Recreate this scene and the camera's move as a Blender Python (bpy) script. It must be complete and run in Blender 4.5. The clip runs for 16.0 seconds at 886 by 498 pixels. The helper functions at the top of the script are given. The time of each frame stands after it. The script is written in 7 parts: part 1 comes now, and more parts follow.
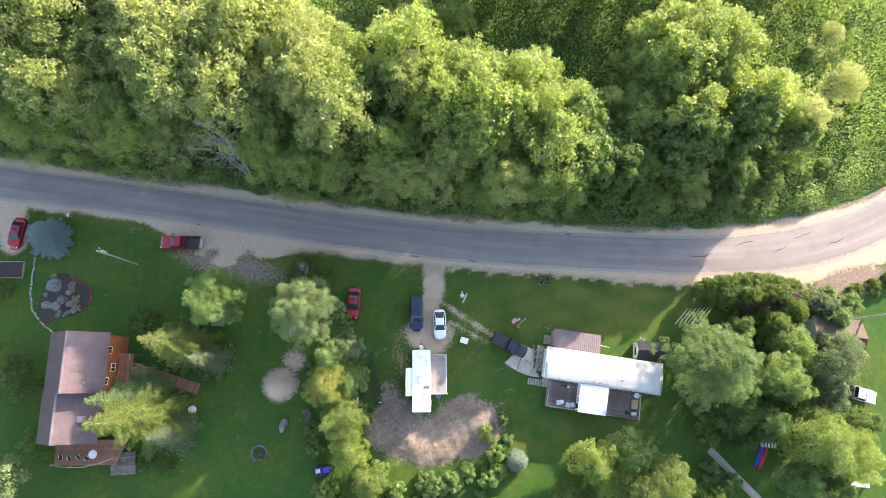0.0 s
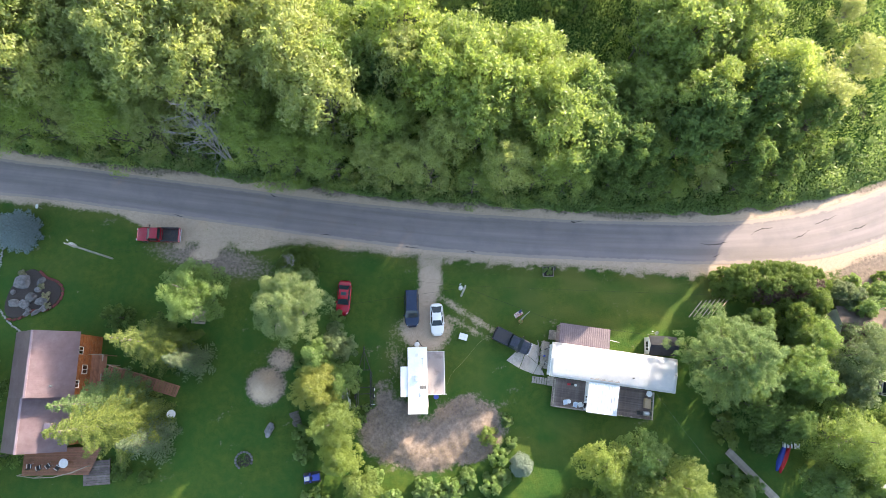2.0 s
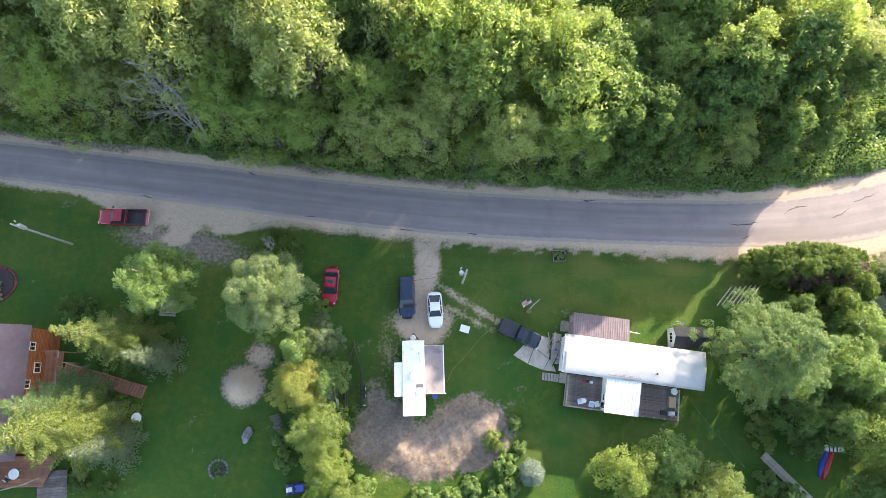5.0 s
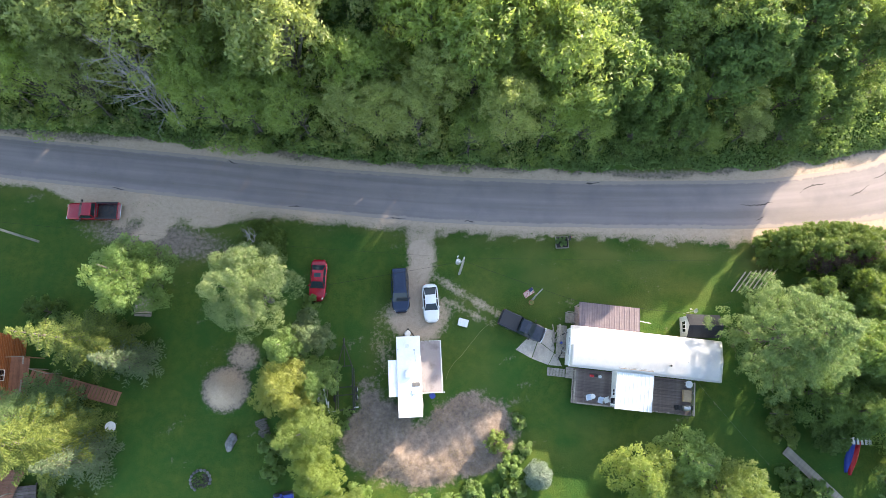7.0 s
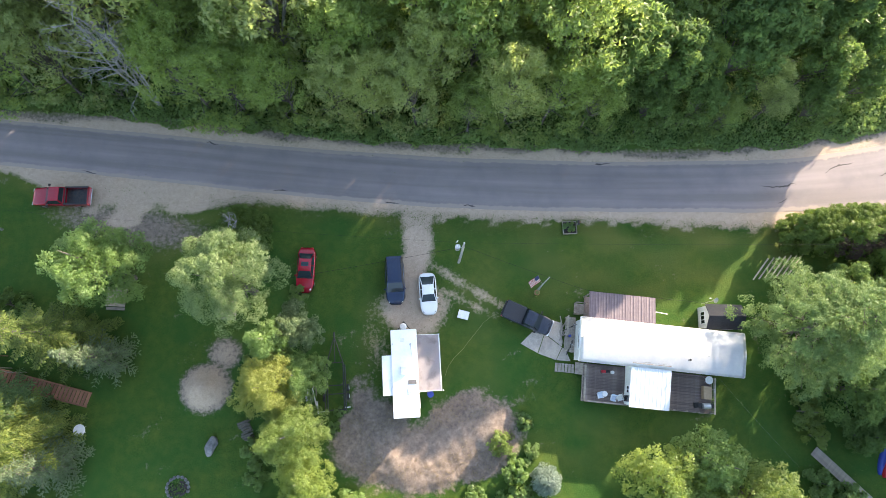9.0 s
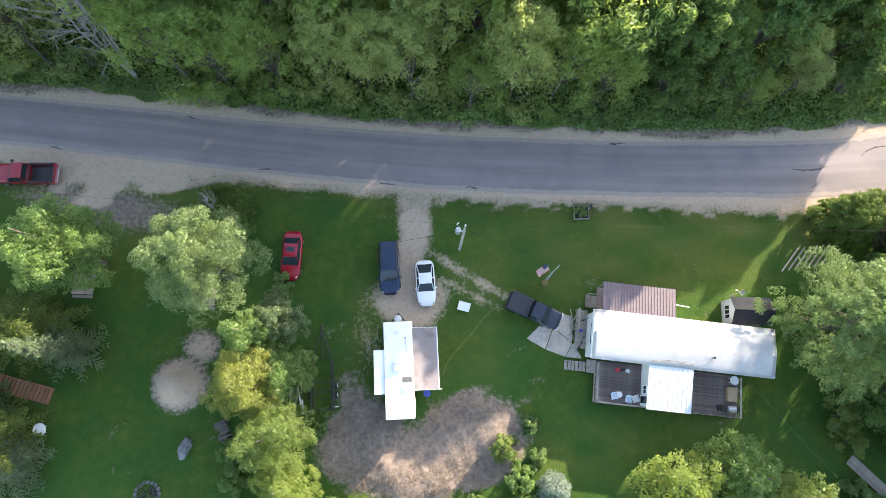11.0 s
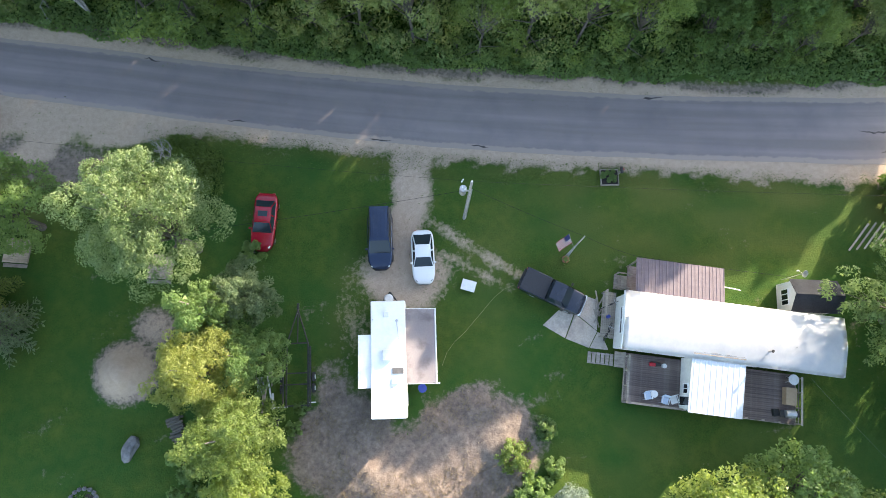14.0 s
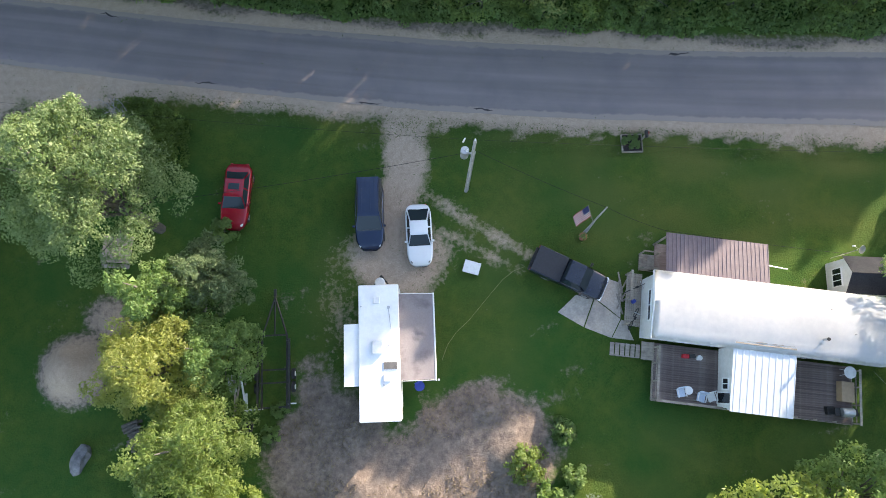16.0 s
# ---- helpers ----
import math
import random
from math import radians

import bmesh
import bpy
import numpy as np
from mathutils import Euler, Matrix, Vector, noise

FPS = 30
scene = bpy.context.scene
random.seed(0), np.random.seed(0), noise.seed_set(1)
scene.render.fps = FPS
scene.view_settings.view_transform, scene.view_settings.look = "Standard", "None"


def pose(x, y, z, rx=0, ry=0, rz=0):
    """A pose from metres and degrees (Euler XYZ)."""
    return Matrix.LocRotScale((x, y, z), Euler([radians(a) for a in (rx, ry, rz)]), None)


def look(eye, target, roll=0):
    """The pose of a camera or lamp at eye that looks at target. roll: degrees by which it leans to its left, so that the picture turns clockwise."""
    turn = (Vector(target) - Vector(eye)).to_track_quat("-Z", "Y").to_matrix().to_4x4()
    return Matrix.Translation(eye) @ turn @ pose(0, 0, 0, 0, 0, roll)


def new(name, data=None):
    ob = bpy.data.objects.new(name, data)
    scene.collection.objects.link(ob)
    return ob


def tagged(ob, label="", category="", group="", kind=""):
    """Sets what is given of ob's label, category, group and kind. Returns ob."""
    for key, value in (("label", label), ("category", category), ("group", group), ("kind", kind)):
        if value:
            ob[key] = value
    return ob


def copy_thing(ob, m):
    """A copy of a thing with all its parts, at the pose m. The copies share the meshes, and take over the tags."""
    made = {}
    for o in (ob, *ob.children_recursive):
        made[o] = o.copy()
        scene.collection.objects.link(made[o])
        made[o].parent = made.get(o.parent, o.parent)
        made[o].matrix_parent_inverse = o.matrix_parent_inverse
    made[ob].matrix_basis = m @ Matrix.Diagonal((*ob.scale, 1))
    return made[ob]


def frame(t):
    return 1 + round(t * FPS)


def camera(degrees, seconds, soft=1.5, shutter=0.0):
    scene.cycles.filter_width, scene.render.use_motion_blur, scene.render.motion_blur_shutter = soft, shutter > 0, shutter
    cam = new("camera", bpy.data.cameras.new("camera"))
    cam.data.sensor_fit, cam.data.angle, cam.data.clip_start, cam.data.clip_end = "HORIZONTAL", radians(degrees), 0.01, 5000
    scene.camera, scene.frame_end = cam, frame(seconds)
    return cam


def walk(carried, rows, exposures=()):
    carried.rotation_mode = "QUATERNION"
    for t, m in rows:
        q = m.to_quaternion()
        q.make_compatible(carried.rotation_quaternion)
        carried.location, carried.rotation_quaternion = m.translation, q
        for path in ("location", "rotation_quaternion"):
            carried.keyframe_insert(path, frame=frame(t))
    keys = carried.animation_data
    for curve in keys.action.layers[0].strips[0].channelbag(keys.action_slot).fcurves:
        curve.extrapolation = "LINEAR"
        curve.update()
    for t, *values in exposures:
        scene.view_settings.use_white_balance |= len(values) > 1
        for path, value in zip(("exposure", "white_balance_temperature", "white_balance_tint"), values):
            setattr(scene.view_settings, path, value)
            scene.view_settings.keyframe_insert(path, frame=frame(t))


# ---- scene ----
cam = camera(71.5, 16.0, soft=0.6)
# seconds, eye x, y, z in metres, turns about x, y, z in degrees
ROWS = [
    (0.0, 0.000, 0.000, 86.235, 11.886, -1.651, 0.000),
    (0.5, 0.129, -0.013, 84.772, 11.900, -1.622, -0.111),
    (1.0, 0.258, -0.040, 83.295, 11.902, -1.624, -0.278),
    (1.5, 0.384, -0.078, 81.796, 11.906, -1.621, -0.437),
    (2.0, 0.505, -0.127, 80.275, 11.917, -1.602, -0.571),
    (2.5, 0.622, -0.192, 78.745, 11.924, -1.575, -0.681),
    (3.0, 0.729, -0.276, 77.216, 11.919, -1.499, -0.767),
    (5.5, 1.044, -0.748, 70.207, 12.165, -1.437, -1.062),
    (6.0, 1.074, -0.811, 68.983, 12.186, -1.484, -1.379),
    (6.5, 1.106, -0.878, 67.759, 12.204, -1.558, -1.827),
    (7.0, 1.145, -0.950, 66.513, 12.225, -1.615, -2.286),
    (7.5, 1.185, -1.035, 65.211, 12.224, -1.627, -2.573),
    (8.0, 1.231, -1.116, 63.869, 12.218, -1.651, -2.644),
    (8.5, 1.282, -1.181, 62.526, 12.220, -1.645, -2.626),
    (9.0, 1.347, -1.224, 61.192, 12.239, -1.655, -2.627),
    (11.5, 1.856, -1.532, 54.108, 12.259, -1.556, -1.869),
    (12.0, 1.965, -1.630, 52.562, 12.256, -1.523, -1.550),
    (12.5, 2.069, -1.721, 50.996, 12.262, -1.473, -1.316),
    (13.0, 2.169, -1.817, 49.420, 12.254, -1.398, -1.177),
    (13.5, 2.267, -1.897, 47.849, 12.260, -1.323, -1.115),
    (14.0, 2.356, -1.969, 46.291, 12.262, -1.244, -1.109),
    (14.5, 2.434, -2.039, 44.742, 12.254, -1.198, -1.159),
    (15.0, 2.494, -2.085, 43.189, 12.261, -1.169, -1.248),
    (15.5, 2.541, -2.121, 41.606, 12.268, -1.146, -1.391),
    (16.0, 2.577, -2.166, 39.992, 12.261, -1.084, -1.589),
]
walk(cam, [(t, pose(*row)) for t, *row in ROWS], [(0.0, 2.54, 7250, 14), (8.0, 2.54, 7150, 13), (12.5, 2.50, 7050, 12), (15.0, 2.33, 7000, 12), (16.0, 2.15, 6950, 13)])

# ---- light ----
SUN_AZ, SUN_EL = radians(47), radians(16.1)      # from +x towards +y, and above the horizon
sun_way = Vector((math.cos(SUN_AZ) * math.cos(SUN_EL), math.sin(SUN_AZ) * math.cos(SUN_EL), math.sin(SUN_EL)))
world = bpy.data.worlds.new("sky")
scene.world = world
world.use_nodes = True
wn = world.node_tree.nodes
sky = wn.new("ShaderNodeTexSky")
sky.sky_type, sky.sun_disc = "NISHITA", False
sky.sun_elevation, sky.sun_rotation = SUN_EL, math.pi / 2 - SUN_AZ
sky.altitude, sky.air_density, sky.dust_density, sky.ozone_density = 300, 1.0, 1.5, 1.0
wn["Background"].inputs["Strength"].default_value = 0.15
world.node_tree.links.new(sky.outputs["Color"], wn["Background"].inputs["Color"])
sun = new("sun", bpy.data.lights.new("sun", "SUN"))
sun.data.energy, sun.data.angle, sun.data.color = 3.8, radians(0.6), (1.0, 0.89, 0.74)
sun.matrix_world = look(sun_way * 200, (0, 0, 0))


# ---- materials ----
def nodes_of(name):
    m = bpy.data.materials.new(name)
    m.use_nodes = True
    return m, m.node_tree.nodes, m.node_tree.links, m.node_tree.nodes["Principled BSDF"]


def noise_node(n, l, coord, scale, detail=5, rough=0.6):
    t = n.new("ShaderNodeTexNoise")
    t.inputs["Scale"].default_value, t.inputs["Detail"].default_value, t.inputs["Roughness"].default_value = scale, detail, rough
    l.new(coord, t.inputs["Vector"])
    return t.outputs["Fac"]


def ramp_node(n, l, fac, stops):
    r = n.new("ShaderNodeValToRGB")
    e = r.color_ramp.elements
    while len(e) < len(stops):
        e.new(0.5)
    for i, (p, c) in enumerate(stops):
        e[i].position, e[i].color = p, (*c, 1) if len(c) == 3 else c
    l.new(fac, r.inputs["Fac"])
    return r.outputs["Color"]


def mix_node(n, l, fac, a, b, mode="MIX"):
    m = n.new("ShaderNodeMix")
    m.data_type, m.blend_type = "RGBA", mode
    for sock, v in ((m.inputs["Factor"], fac), (m.inputs["A"], a), (m.inputs["B"], b)):
        if isinstance(v, bpy.types.NodeSocket):
            l.new(v, sock)
        else:
            sock.default_value = v if isinstance(v, (int, float)) else (*v, 1)
    return m.outputs["Result"]


def bump_node(n, l, p, height, strength, dist):
    b = n.new("ShaderNodeBump")
    b.inputs["Strength"].default_value, b.inputs["Distance"].default_value = strength, dist
    l.new(height, b.inputs["Height"])
    l.new(b.outputs["Normal"], p.inputs["Normal"])


def mat(name, a, b, scale=6.0, rough=0.8, metal=0.0, stain=None, stain_scale=0.5, bump=0.3, dist=0.01, vary=0.0, coat=0.0, stretch=(1, 1, 1)):
    """Two-tone grain, optional stains at a larger scale, fine relief, and a little difference from piece to piece."""
    m, n, l, p = nodes_of(name)
    tc = n.new("ShaderNodeTexCoord")
    mp = n.new("ShaderNodeMapping")
    mp.inputs["Scale"].default_value = stretch
    l.new(tc.outputs["Object"], mp.inputs["Vector"])
    co = mp.outputs["Vector"]
    grain = noise_node(n, l, co, scale)
    col = ramp_node(n, l, grain, [(0.3, a), (0.7, b)])
    if stain:
        big = noise_node(n, l, tc.outputs["Object"], stain_scale, 4, 0.65)
        fac = ramp_node(n, l, big, [(0.48, (0, 0, 0)), (0.72, (0.75, 0.75, 0.75))])
        col = mix_node(n, l, fac, col, stain)
    if vary:
        oi = n.new("ShaderNodeObjectInfo")
        v = ramp_node(n, l, oi.outputs["Random"], [(0, (1 - vary,) * 3), (1, (1 + vary * 0.3,) * 3)])
        col = mix_node(n, l, 1.0, col, v, "MULTIPLY")
    l.new(col, p.inputs["Base Color"])
    p.inputs["Roughness"].default_value, p.inputs["Metallic"].default_value, p.inputs["Coat Weight"].default_value = rough, metal, coat
    p.inputs["Coat Roughness"].default_value = 0.06
    if bump:
        bump_node(n, l, p, grain, bump, dist)
    return m


def leaf_mat(name, dark, light, glow, vary=0.25, gloss=0.22):
    """Leaves: reflected and transmitted light, a different shade from leaf to leaf and from plant to plant."""
    dark, light, glow = (tuple(v * k for v in c) for c, k in ((dark, 1.3), (light, 1.5), (glow, 1.75)))
    m, n, l, p = nodes_of(name)
    geo, oi, out = n.new("ShaderNodeNewGeometry"), n.new("ShaderNodeObjectInfo"), n["Material Output"]
    col = mix_node(n, l, geo.outputs["Random Per Island"], dark, light)
    v = ramp_node(n, l, oi.outputs["Random"], [(0, (1 - vary, 1 - vary * 0.8, 1 - vary * 0.6)), (0.55, (1, 1, 1)), (1, (1 + vary * 0.5, 1 + vary * 0.4, 1))])
    col = mix_node(n, l, 1.0, col, v, "MULTIPLY")
    l.new(col, p.inputs["Base Color"])
    p.inputs["Roughness"].default_value = 0.48
    p.inputs["Specular IOR Level"].default_value = gloss * 2
    tr = n.new("ShaderNodeBsdfTranslucent")
    l.new(mix_node(n, l, 1.0, glow, v, "MULTIPLY"), tr.inputs["Color"])
    mx = n.new("ShaderNodeMixShader")
    mx.inputs["Fac"].default_value = 0.5
    l.new(p.outputs["BSDF"], mx.inputs[1])
    l.new(tr.outputs["BSDF"], mx.inputs[2])
    l.new(mx.outputs["Shader"], out.inputs["Surface"])
    return m


LEAF_POPLAR = leaf_mat("leaf_poplar", (0.076, 0.122, 0.034), (0.138, 0.188, 0.052), (0.195, 0.258, 0.056), 0.18)
# silvery leaves, paled further for the brighter light on the wood's west
LEAF_ASPEN_LIT = leaf_mat("leaf_aspen_lit", (0.108, 0.142, 0.050), (0.185, 0.216, 0.086), (0.245, 0.285, 0.080), 0.15)
LEAF_DARK = leaf_mat("leaf_dark", (0.046, 0.090, 0.032), (0.088, 0.138, 0.042), (0.100, 0.152, 0.038), 0.15, 0.07)
LEAF_LIME = leaf_mat("leaf_lime", (0.058, 0.104, 0.026), (0.150, 0.188, 0.054), (0.180, 0.232, 0.048), 0.2)
# yellowish leaves, coloured lighter still to stand in for sun on one crown
LEAF_GOLD_SUNLIT = leaf_mat("leaf_gold_sunlit", (0.085, 0.112, 0.026), (0.190, 0.202, 0.062), (0.235, 0.258, 0.052), 0.1)
LEAF_MAPLE = leaf_mat("leaf_silver_maple", (0.036, 0.076, 0.024), (0.205, 0.262, 0.125), (0.125, 0.175, 0.048))
LEAF_PINE = leaf_mat("needle_pine", (0.040, 0.086, 0.036), (0.145, 0.205, 0.078), (0.105, 0.160, 0.050), 0.15, 0.12)
LEAF_SPRUCE = leaf_mat("needle_spruce", (0.034, 0.070, 0.026), (0.165, 0.200, 0.054), (0.120, 0.155, 0.030), 0.15, 0.08)
LEAF_BLUE = leaf_mat("needle_blue_spruce", (0.110, 0.160, 0.180), (0.235, 0.310, 0.335), (0.08, 0.12, 0.13), 0.1, 0.1)
LEAF_CEDAR = leaf_mat("leaf_cedar", (0.040, 0.076, 0.020), (0.105, 0.155, 0.038), (0.105, 0.152, 0.026), 0.12, 0.1)
LEAF_GREY = leaf_mat("leaf_grey_willow", (0.052, 0.086, 0.042), (0.130, 0.172, 0.090), (0.105, 0.145, 0.055), 0.15)
LEAF_SILVER = leaf_mat("leaf_silver", (0.11, 0.155, 0.125), (0.23, 0.285, 0.245), (0.12, 0.155, 0.11), 0.1)
LEAF_UNDER = leaf_mat("leaf_undergrowth", (0.058, 0.114, 0.036), (0.140, 0.208, 0.066), (0.145, 0.210, 0.052), 0.12)
LEAF_FLOWER = leaf_mat("leaf_flower_bed", (0.10, 0.14, 0.06), (0.42, 0.36, 0.26), (0.12, 0.14, 0.05), 0.1)
BARK = mat("bark", (0.07, 0.06, 0.05), (0.15, 0.135, 0.115), 9, 0.95, bump=0.6, dist=0.03, stretch=(1, 1, 0.25))
BARK_PALE = mat("bark_pale", (0.11, 0.105, 0.095), (0.22, 0.21, 0.19), 7, 0.95, stain=(0.12, 0.11, 0.10), stain_scale=2, bump=0.5, dist=0.02)
DEADWOOD = mat("dead_wood", (0.19, 0.182, 0.175), (0.36, 0.345, 0.335), 12, 0.95, bump=0.4)


def ground_mat():
    """Mown lawn, gravel and bare soil, mixed by the surface's own masks."""
    m, n, l, p = nodes_of("lawn_and_gravel")
    tc = n.new("ShaderNodeTexCoord")
    co = tc.outputs["Object"]
    fine, mid, big = noise_node(n, l, co, 9, 6, 0.7), noise_node(n, l, co, 1.1, 5, 0.6), noise_node(n, l, co, 0.16, 3, 0.5)
    grit, clod = noise_node(n, l, co, 22, 5, 0.75), noise_node(n, l, co, 2.6, 6, 0.7)
    grass = ramp_node(n, l, fine, [(0.25, (0.018, 0.048, 0.0085)), (0.75, (0.062, 0.118, 0.020))])
    grass = mix_node(n, l, ramp_node(n, l, mid, [(0.42, (0, 0, 0)), (0.70, (0.85, 0.85, 0.85))]), grass, (0.078, 0.108, 0.019))
    grass = mix_node(n, l, ramp_node(n, l, big, [(0.42, (0, 0, 0)), (0.62, (0.7, 0.7, 0.7))]), grass, (0.022, 0.076, 0.015))
    gravel = ramp_node(n, l, grit, [(0.28, (0.245, 0.176, 0.126)), (0.50, (0.44, 0.337, 0.254)), (0.72, (0.62, 0.497, 0.388))])
    gravel = mix_node(n, l, ramp_node(n, l, clod, [(0.44, (0, 0, 0)), (0.70, (0.6, 0.6, 0.6))]), gravel, (0.29, 0.215, 0.160))
    soil = ramp_node(n, l, clod, [(0.3, (0.100, 0.078, 0.066)), (0.5, (0.190, 0.150, 0.124)), (0.72, (0.31, 0.250, 0.200))])
    soil = mix_node(n, l, ramp_node(n, l, grit, [(0.3, (0.0, 0.0, 0.0)), (0.8, (0.5, 0.5, 0.5))]), soil, (0.20, 0.158, 0.132))

    def mask(attribute, rag):
        a = n.new("ShaderNodeAttribute")
        a.attribute_name = attribute
        mm = n.new("ShaderNodeMath")
        mm.operation = "MULTIPLY_ADD"
        l.new(clod, mm.inputs[0])
        mm.inputs[1].default_value = rag
        l.new(a.outputs["Fac"], mm.inputs[2])
        return ramp_node(n, l, mm.outputs[0], [(0.5 * rag + 0.24, (0, 0, 0)), (0.5 * rag + 0.74, (1, 1, 1))])

    dry = n.new("ShaderNodeAttribute")
    dry.attribute_name = "dry"
    col = mix_node(n, l, dry.outputs["Fac"], grass, (0.105, 0.118, 0.030))
    col = mix_node(n, l, mask("soil", 0.9), col, soil)
    col = mix_node(n, l, mask("gravel", 0.9), col, gravel)
    l.new(col, p.inputs["Base Color"])
    p.inputs["Roughness"].default_value = 0.95
    p.inputs["Specular IOR Level"].default_value = 0.15
    add = n.new("ShaderNodeMath")
    l.new(fine, add.inputs[0]), l.new(clod, add.inputs[1])
    bump_node(n, l, p, add.outputs[0], 0.9, 0.06)
    return m


def road_mat():
    m, n, l, p = nodes_of("asphalt")
    tc = n.new("ShaderNodeTexCoord")
    co = tc.outputs["Object"]
    uv = tc.outputs["UV"]
    fine, big = noise_node(n, l, co, 30, 4, 0.8), noise_node(n, l, co, 0.35, 5, 0.6)
    col = ramp_node(n, l, fine, [(0.25, (0.130, 0.110, 0.108)), (0.75, (0.232, 0.198, 0.190))])
    # paler worn wheel tracks along the lanes
    mp = n.new("ShaderNodeMapping")
    mp.inputs["Scale"].default_value = (0.02, 0.55, 1)
    l.new(uv, mp.inputs["Vector"])
    lanes = noise_node(n, l, mp.outputs["Vector"], 1.6, 3, 0.5)
    col = mix_node(n, l, ramp_node(n, l, lanes, [(0.38, (0, 0, 0)), (0.66, (0.6, 0.6, 0.6))]), col, (0.290, 0.248, 0.244))
    col = mix_node(n, l, ramp_node(n, l, big, [(0.45, (0, 0, 0)), (0.7, (0.45, 0.45, 0.45))]), col, (0.136, 0.120, 0.129))
    # paler tone at the road's edges and, more weakly, along its east end
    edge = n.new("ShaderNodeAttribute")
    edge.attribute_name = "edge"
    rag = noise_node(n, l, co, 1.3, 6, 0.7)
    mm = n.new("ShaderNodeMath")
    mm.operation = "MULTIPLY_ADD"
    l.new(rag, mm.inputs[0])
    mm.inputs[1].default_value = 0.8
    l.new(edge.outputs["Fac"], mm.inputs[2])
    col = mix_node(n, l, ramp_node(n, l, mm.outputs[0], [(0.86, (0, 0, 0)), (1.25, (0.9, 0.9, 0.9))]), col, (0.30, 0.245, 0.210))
    l.new(col, p.inputs["Base Color"])
    p.inputs["Roughness"].default_value = 0.85
    bump_node(n, l, p, fine, 0.5, 0.01)
    return m


GROUND, ASPHALT = ground_mat(), road_mat()
CRACK = mat("road_crack", (0.030, 0.027, 0.027), (0.075, 0.066, 0.064), 9, 0.95, bump=0.3)


# ---- building blocks ----
def part(name, bm, material, parent=None, label=""):
    me = bpy.data.meshes.new(name)
    bm.to_mesh(me)
    bm.free()
    me.materials.append(material)
    ob = new(name, me)
    ob.parent = parent
    return tagged(ob, label) if label else ob


def mesh_part(name, verts, faces, material, parent=None, label=""):
    me = bpy.data.meshes.new(name)
    me.from_pydata(verts, [], faces)
    me.materials.append(material)
    ob = new(name, me)
    ob.parent = parent
    return tagged(ob, label) if label else ob


def thing(name, m, label, category, group="", kind=""):
    e = new(name)
    e.empty_display_size = 0.3
    e.matrix_world = m
    return tagged(e, label, category, group, kind)


def add_box(bm, x0, x1, y0, y1, z0, z1, bevel=0.0):
    r = bmesh.ops.create_cube(bm, size=1, matrix=Matrix.Translation(((x0 + x1) / 2, (y0 + y1) / 2, (z0 + z1) / 2)) @ Matrix.Diagonal((x1 - x0, y1 - y0, z1 - z0, 1)))
    if bevel:
        es = list({e for v in r["verts"] for e in v.link_edges})
        bmesh.ops.bevel(bm, geom=es, offset=bevel, segments=2, affect="EDGES", profile=0.6)
    return bm


def box(x0, x1, y0, y1, z0, z1, bevel=0.0):
    return add_box(bmesh.new(), x0, x1, y0, y1, z0, z1, bevel)


def add_rod(bm, a, b, r0, r1=None, sides=8):
    a, b = Vector(a), Vector(b)
    r1 = r0 if r1 is None else r1
    q = (b - a).to_track_quat("Z", "Y").to_matrix().to_4x4()
    bmesh.ops.create_cone(bm, cap_ends=True, segments=sides, radius1=r0, radius2=r1, depth=(b - a).length, matrix=Matrix.Translation((a + b) / 2) @ q)
    return bm


def rod(a, b, r0, r1=None, sides=8):
    return add_rod(bmesh.new(), a, b, r0, r1, sides)


def tube(points, radii, sides=6):
    """Vertices and faces of a tapering tube through points."""
    pts = [Vector(p) for p in points]
    vs, fs = [], []
    for i, p in enumerate(pts):
        d = (pts[min(i + 1, len(pts) - 1)] - pts[max(i - 1, 0)]).normalized()
        s = d.cross(Vector((0.31, 0.92, 0.17))).normalized()
        u = s.cross(d)
        for k in range(sides):
            a = 2 * math.pi * k / sides
            vs.append(tuple(p + (s * math.cos(a) + u * math.sin(a)) * radii[i]))
    for i in range(len(pts) - 1):
        for k in range(sides):
            j = (k + 1) % sides
            fs.append((i * sides + k, i * sides + j, (i + 1) * sides + j, (i + 1) * sides + k))
    fs.append(tuple(range((len(pts) - 1) * sides, len(pts) * sides)))
    return vs, fs


def join_pieces(pieces):
    vs, fs = [], []
    for v, f in pieces:
        o = len(vs)
        vs += v
        fs += [tuple(i + o for i in face) for face in f]
    return vs, fs


# ---- ground, road, gravel ----
def smooth_line(pts, x):
    px, py = zip(*pts)
    return np.interp(x, px, py)


ROAD_N = [(-300, 62), (-120, 38), (-61.5, 30.2), (-37, 26.9), (-24.8, 25.3), (-12.5, 23.6), (-0.3, 22.2), (12, 21.2), (24.3, 20.6), (36.7, 20.3), (45, 20.5), (53.6, 21.8), (62.4, 24.3), (68.5, 27.0), (85, 36), (120, 60), (300, 200)]
ROAD_S = [(-300, 56), (-120, 32.4), (-60.7, 24.8), (-48.7, 23.7), (-36.6, 21.9), (-24.5, 20.1), (-12.3, 18.3), (-0.3, 16.7), (11.9, 15.7), (24, 15.05), (36.3, 14.6), (44.5, 14.5), (53, 14.9), (61.3, 17.0), (67.3, 19.6), (85, 28), (120, 51), (300, 190)]


def blend(pts, x):
    """A line through the points, rounded off."""
    return sum(smooth_line(pts, x + d) for d in (-3, -1.5, 0, 1.5, 3)) / 5


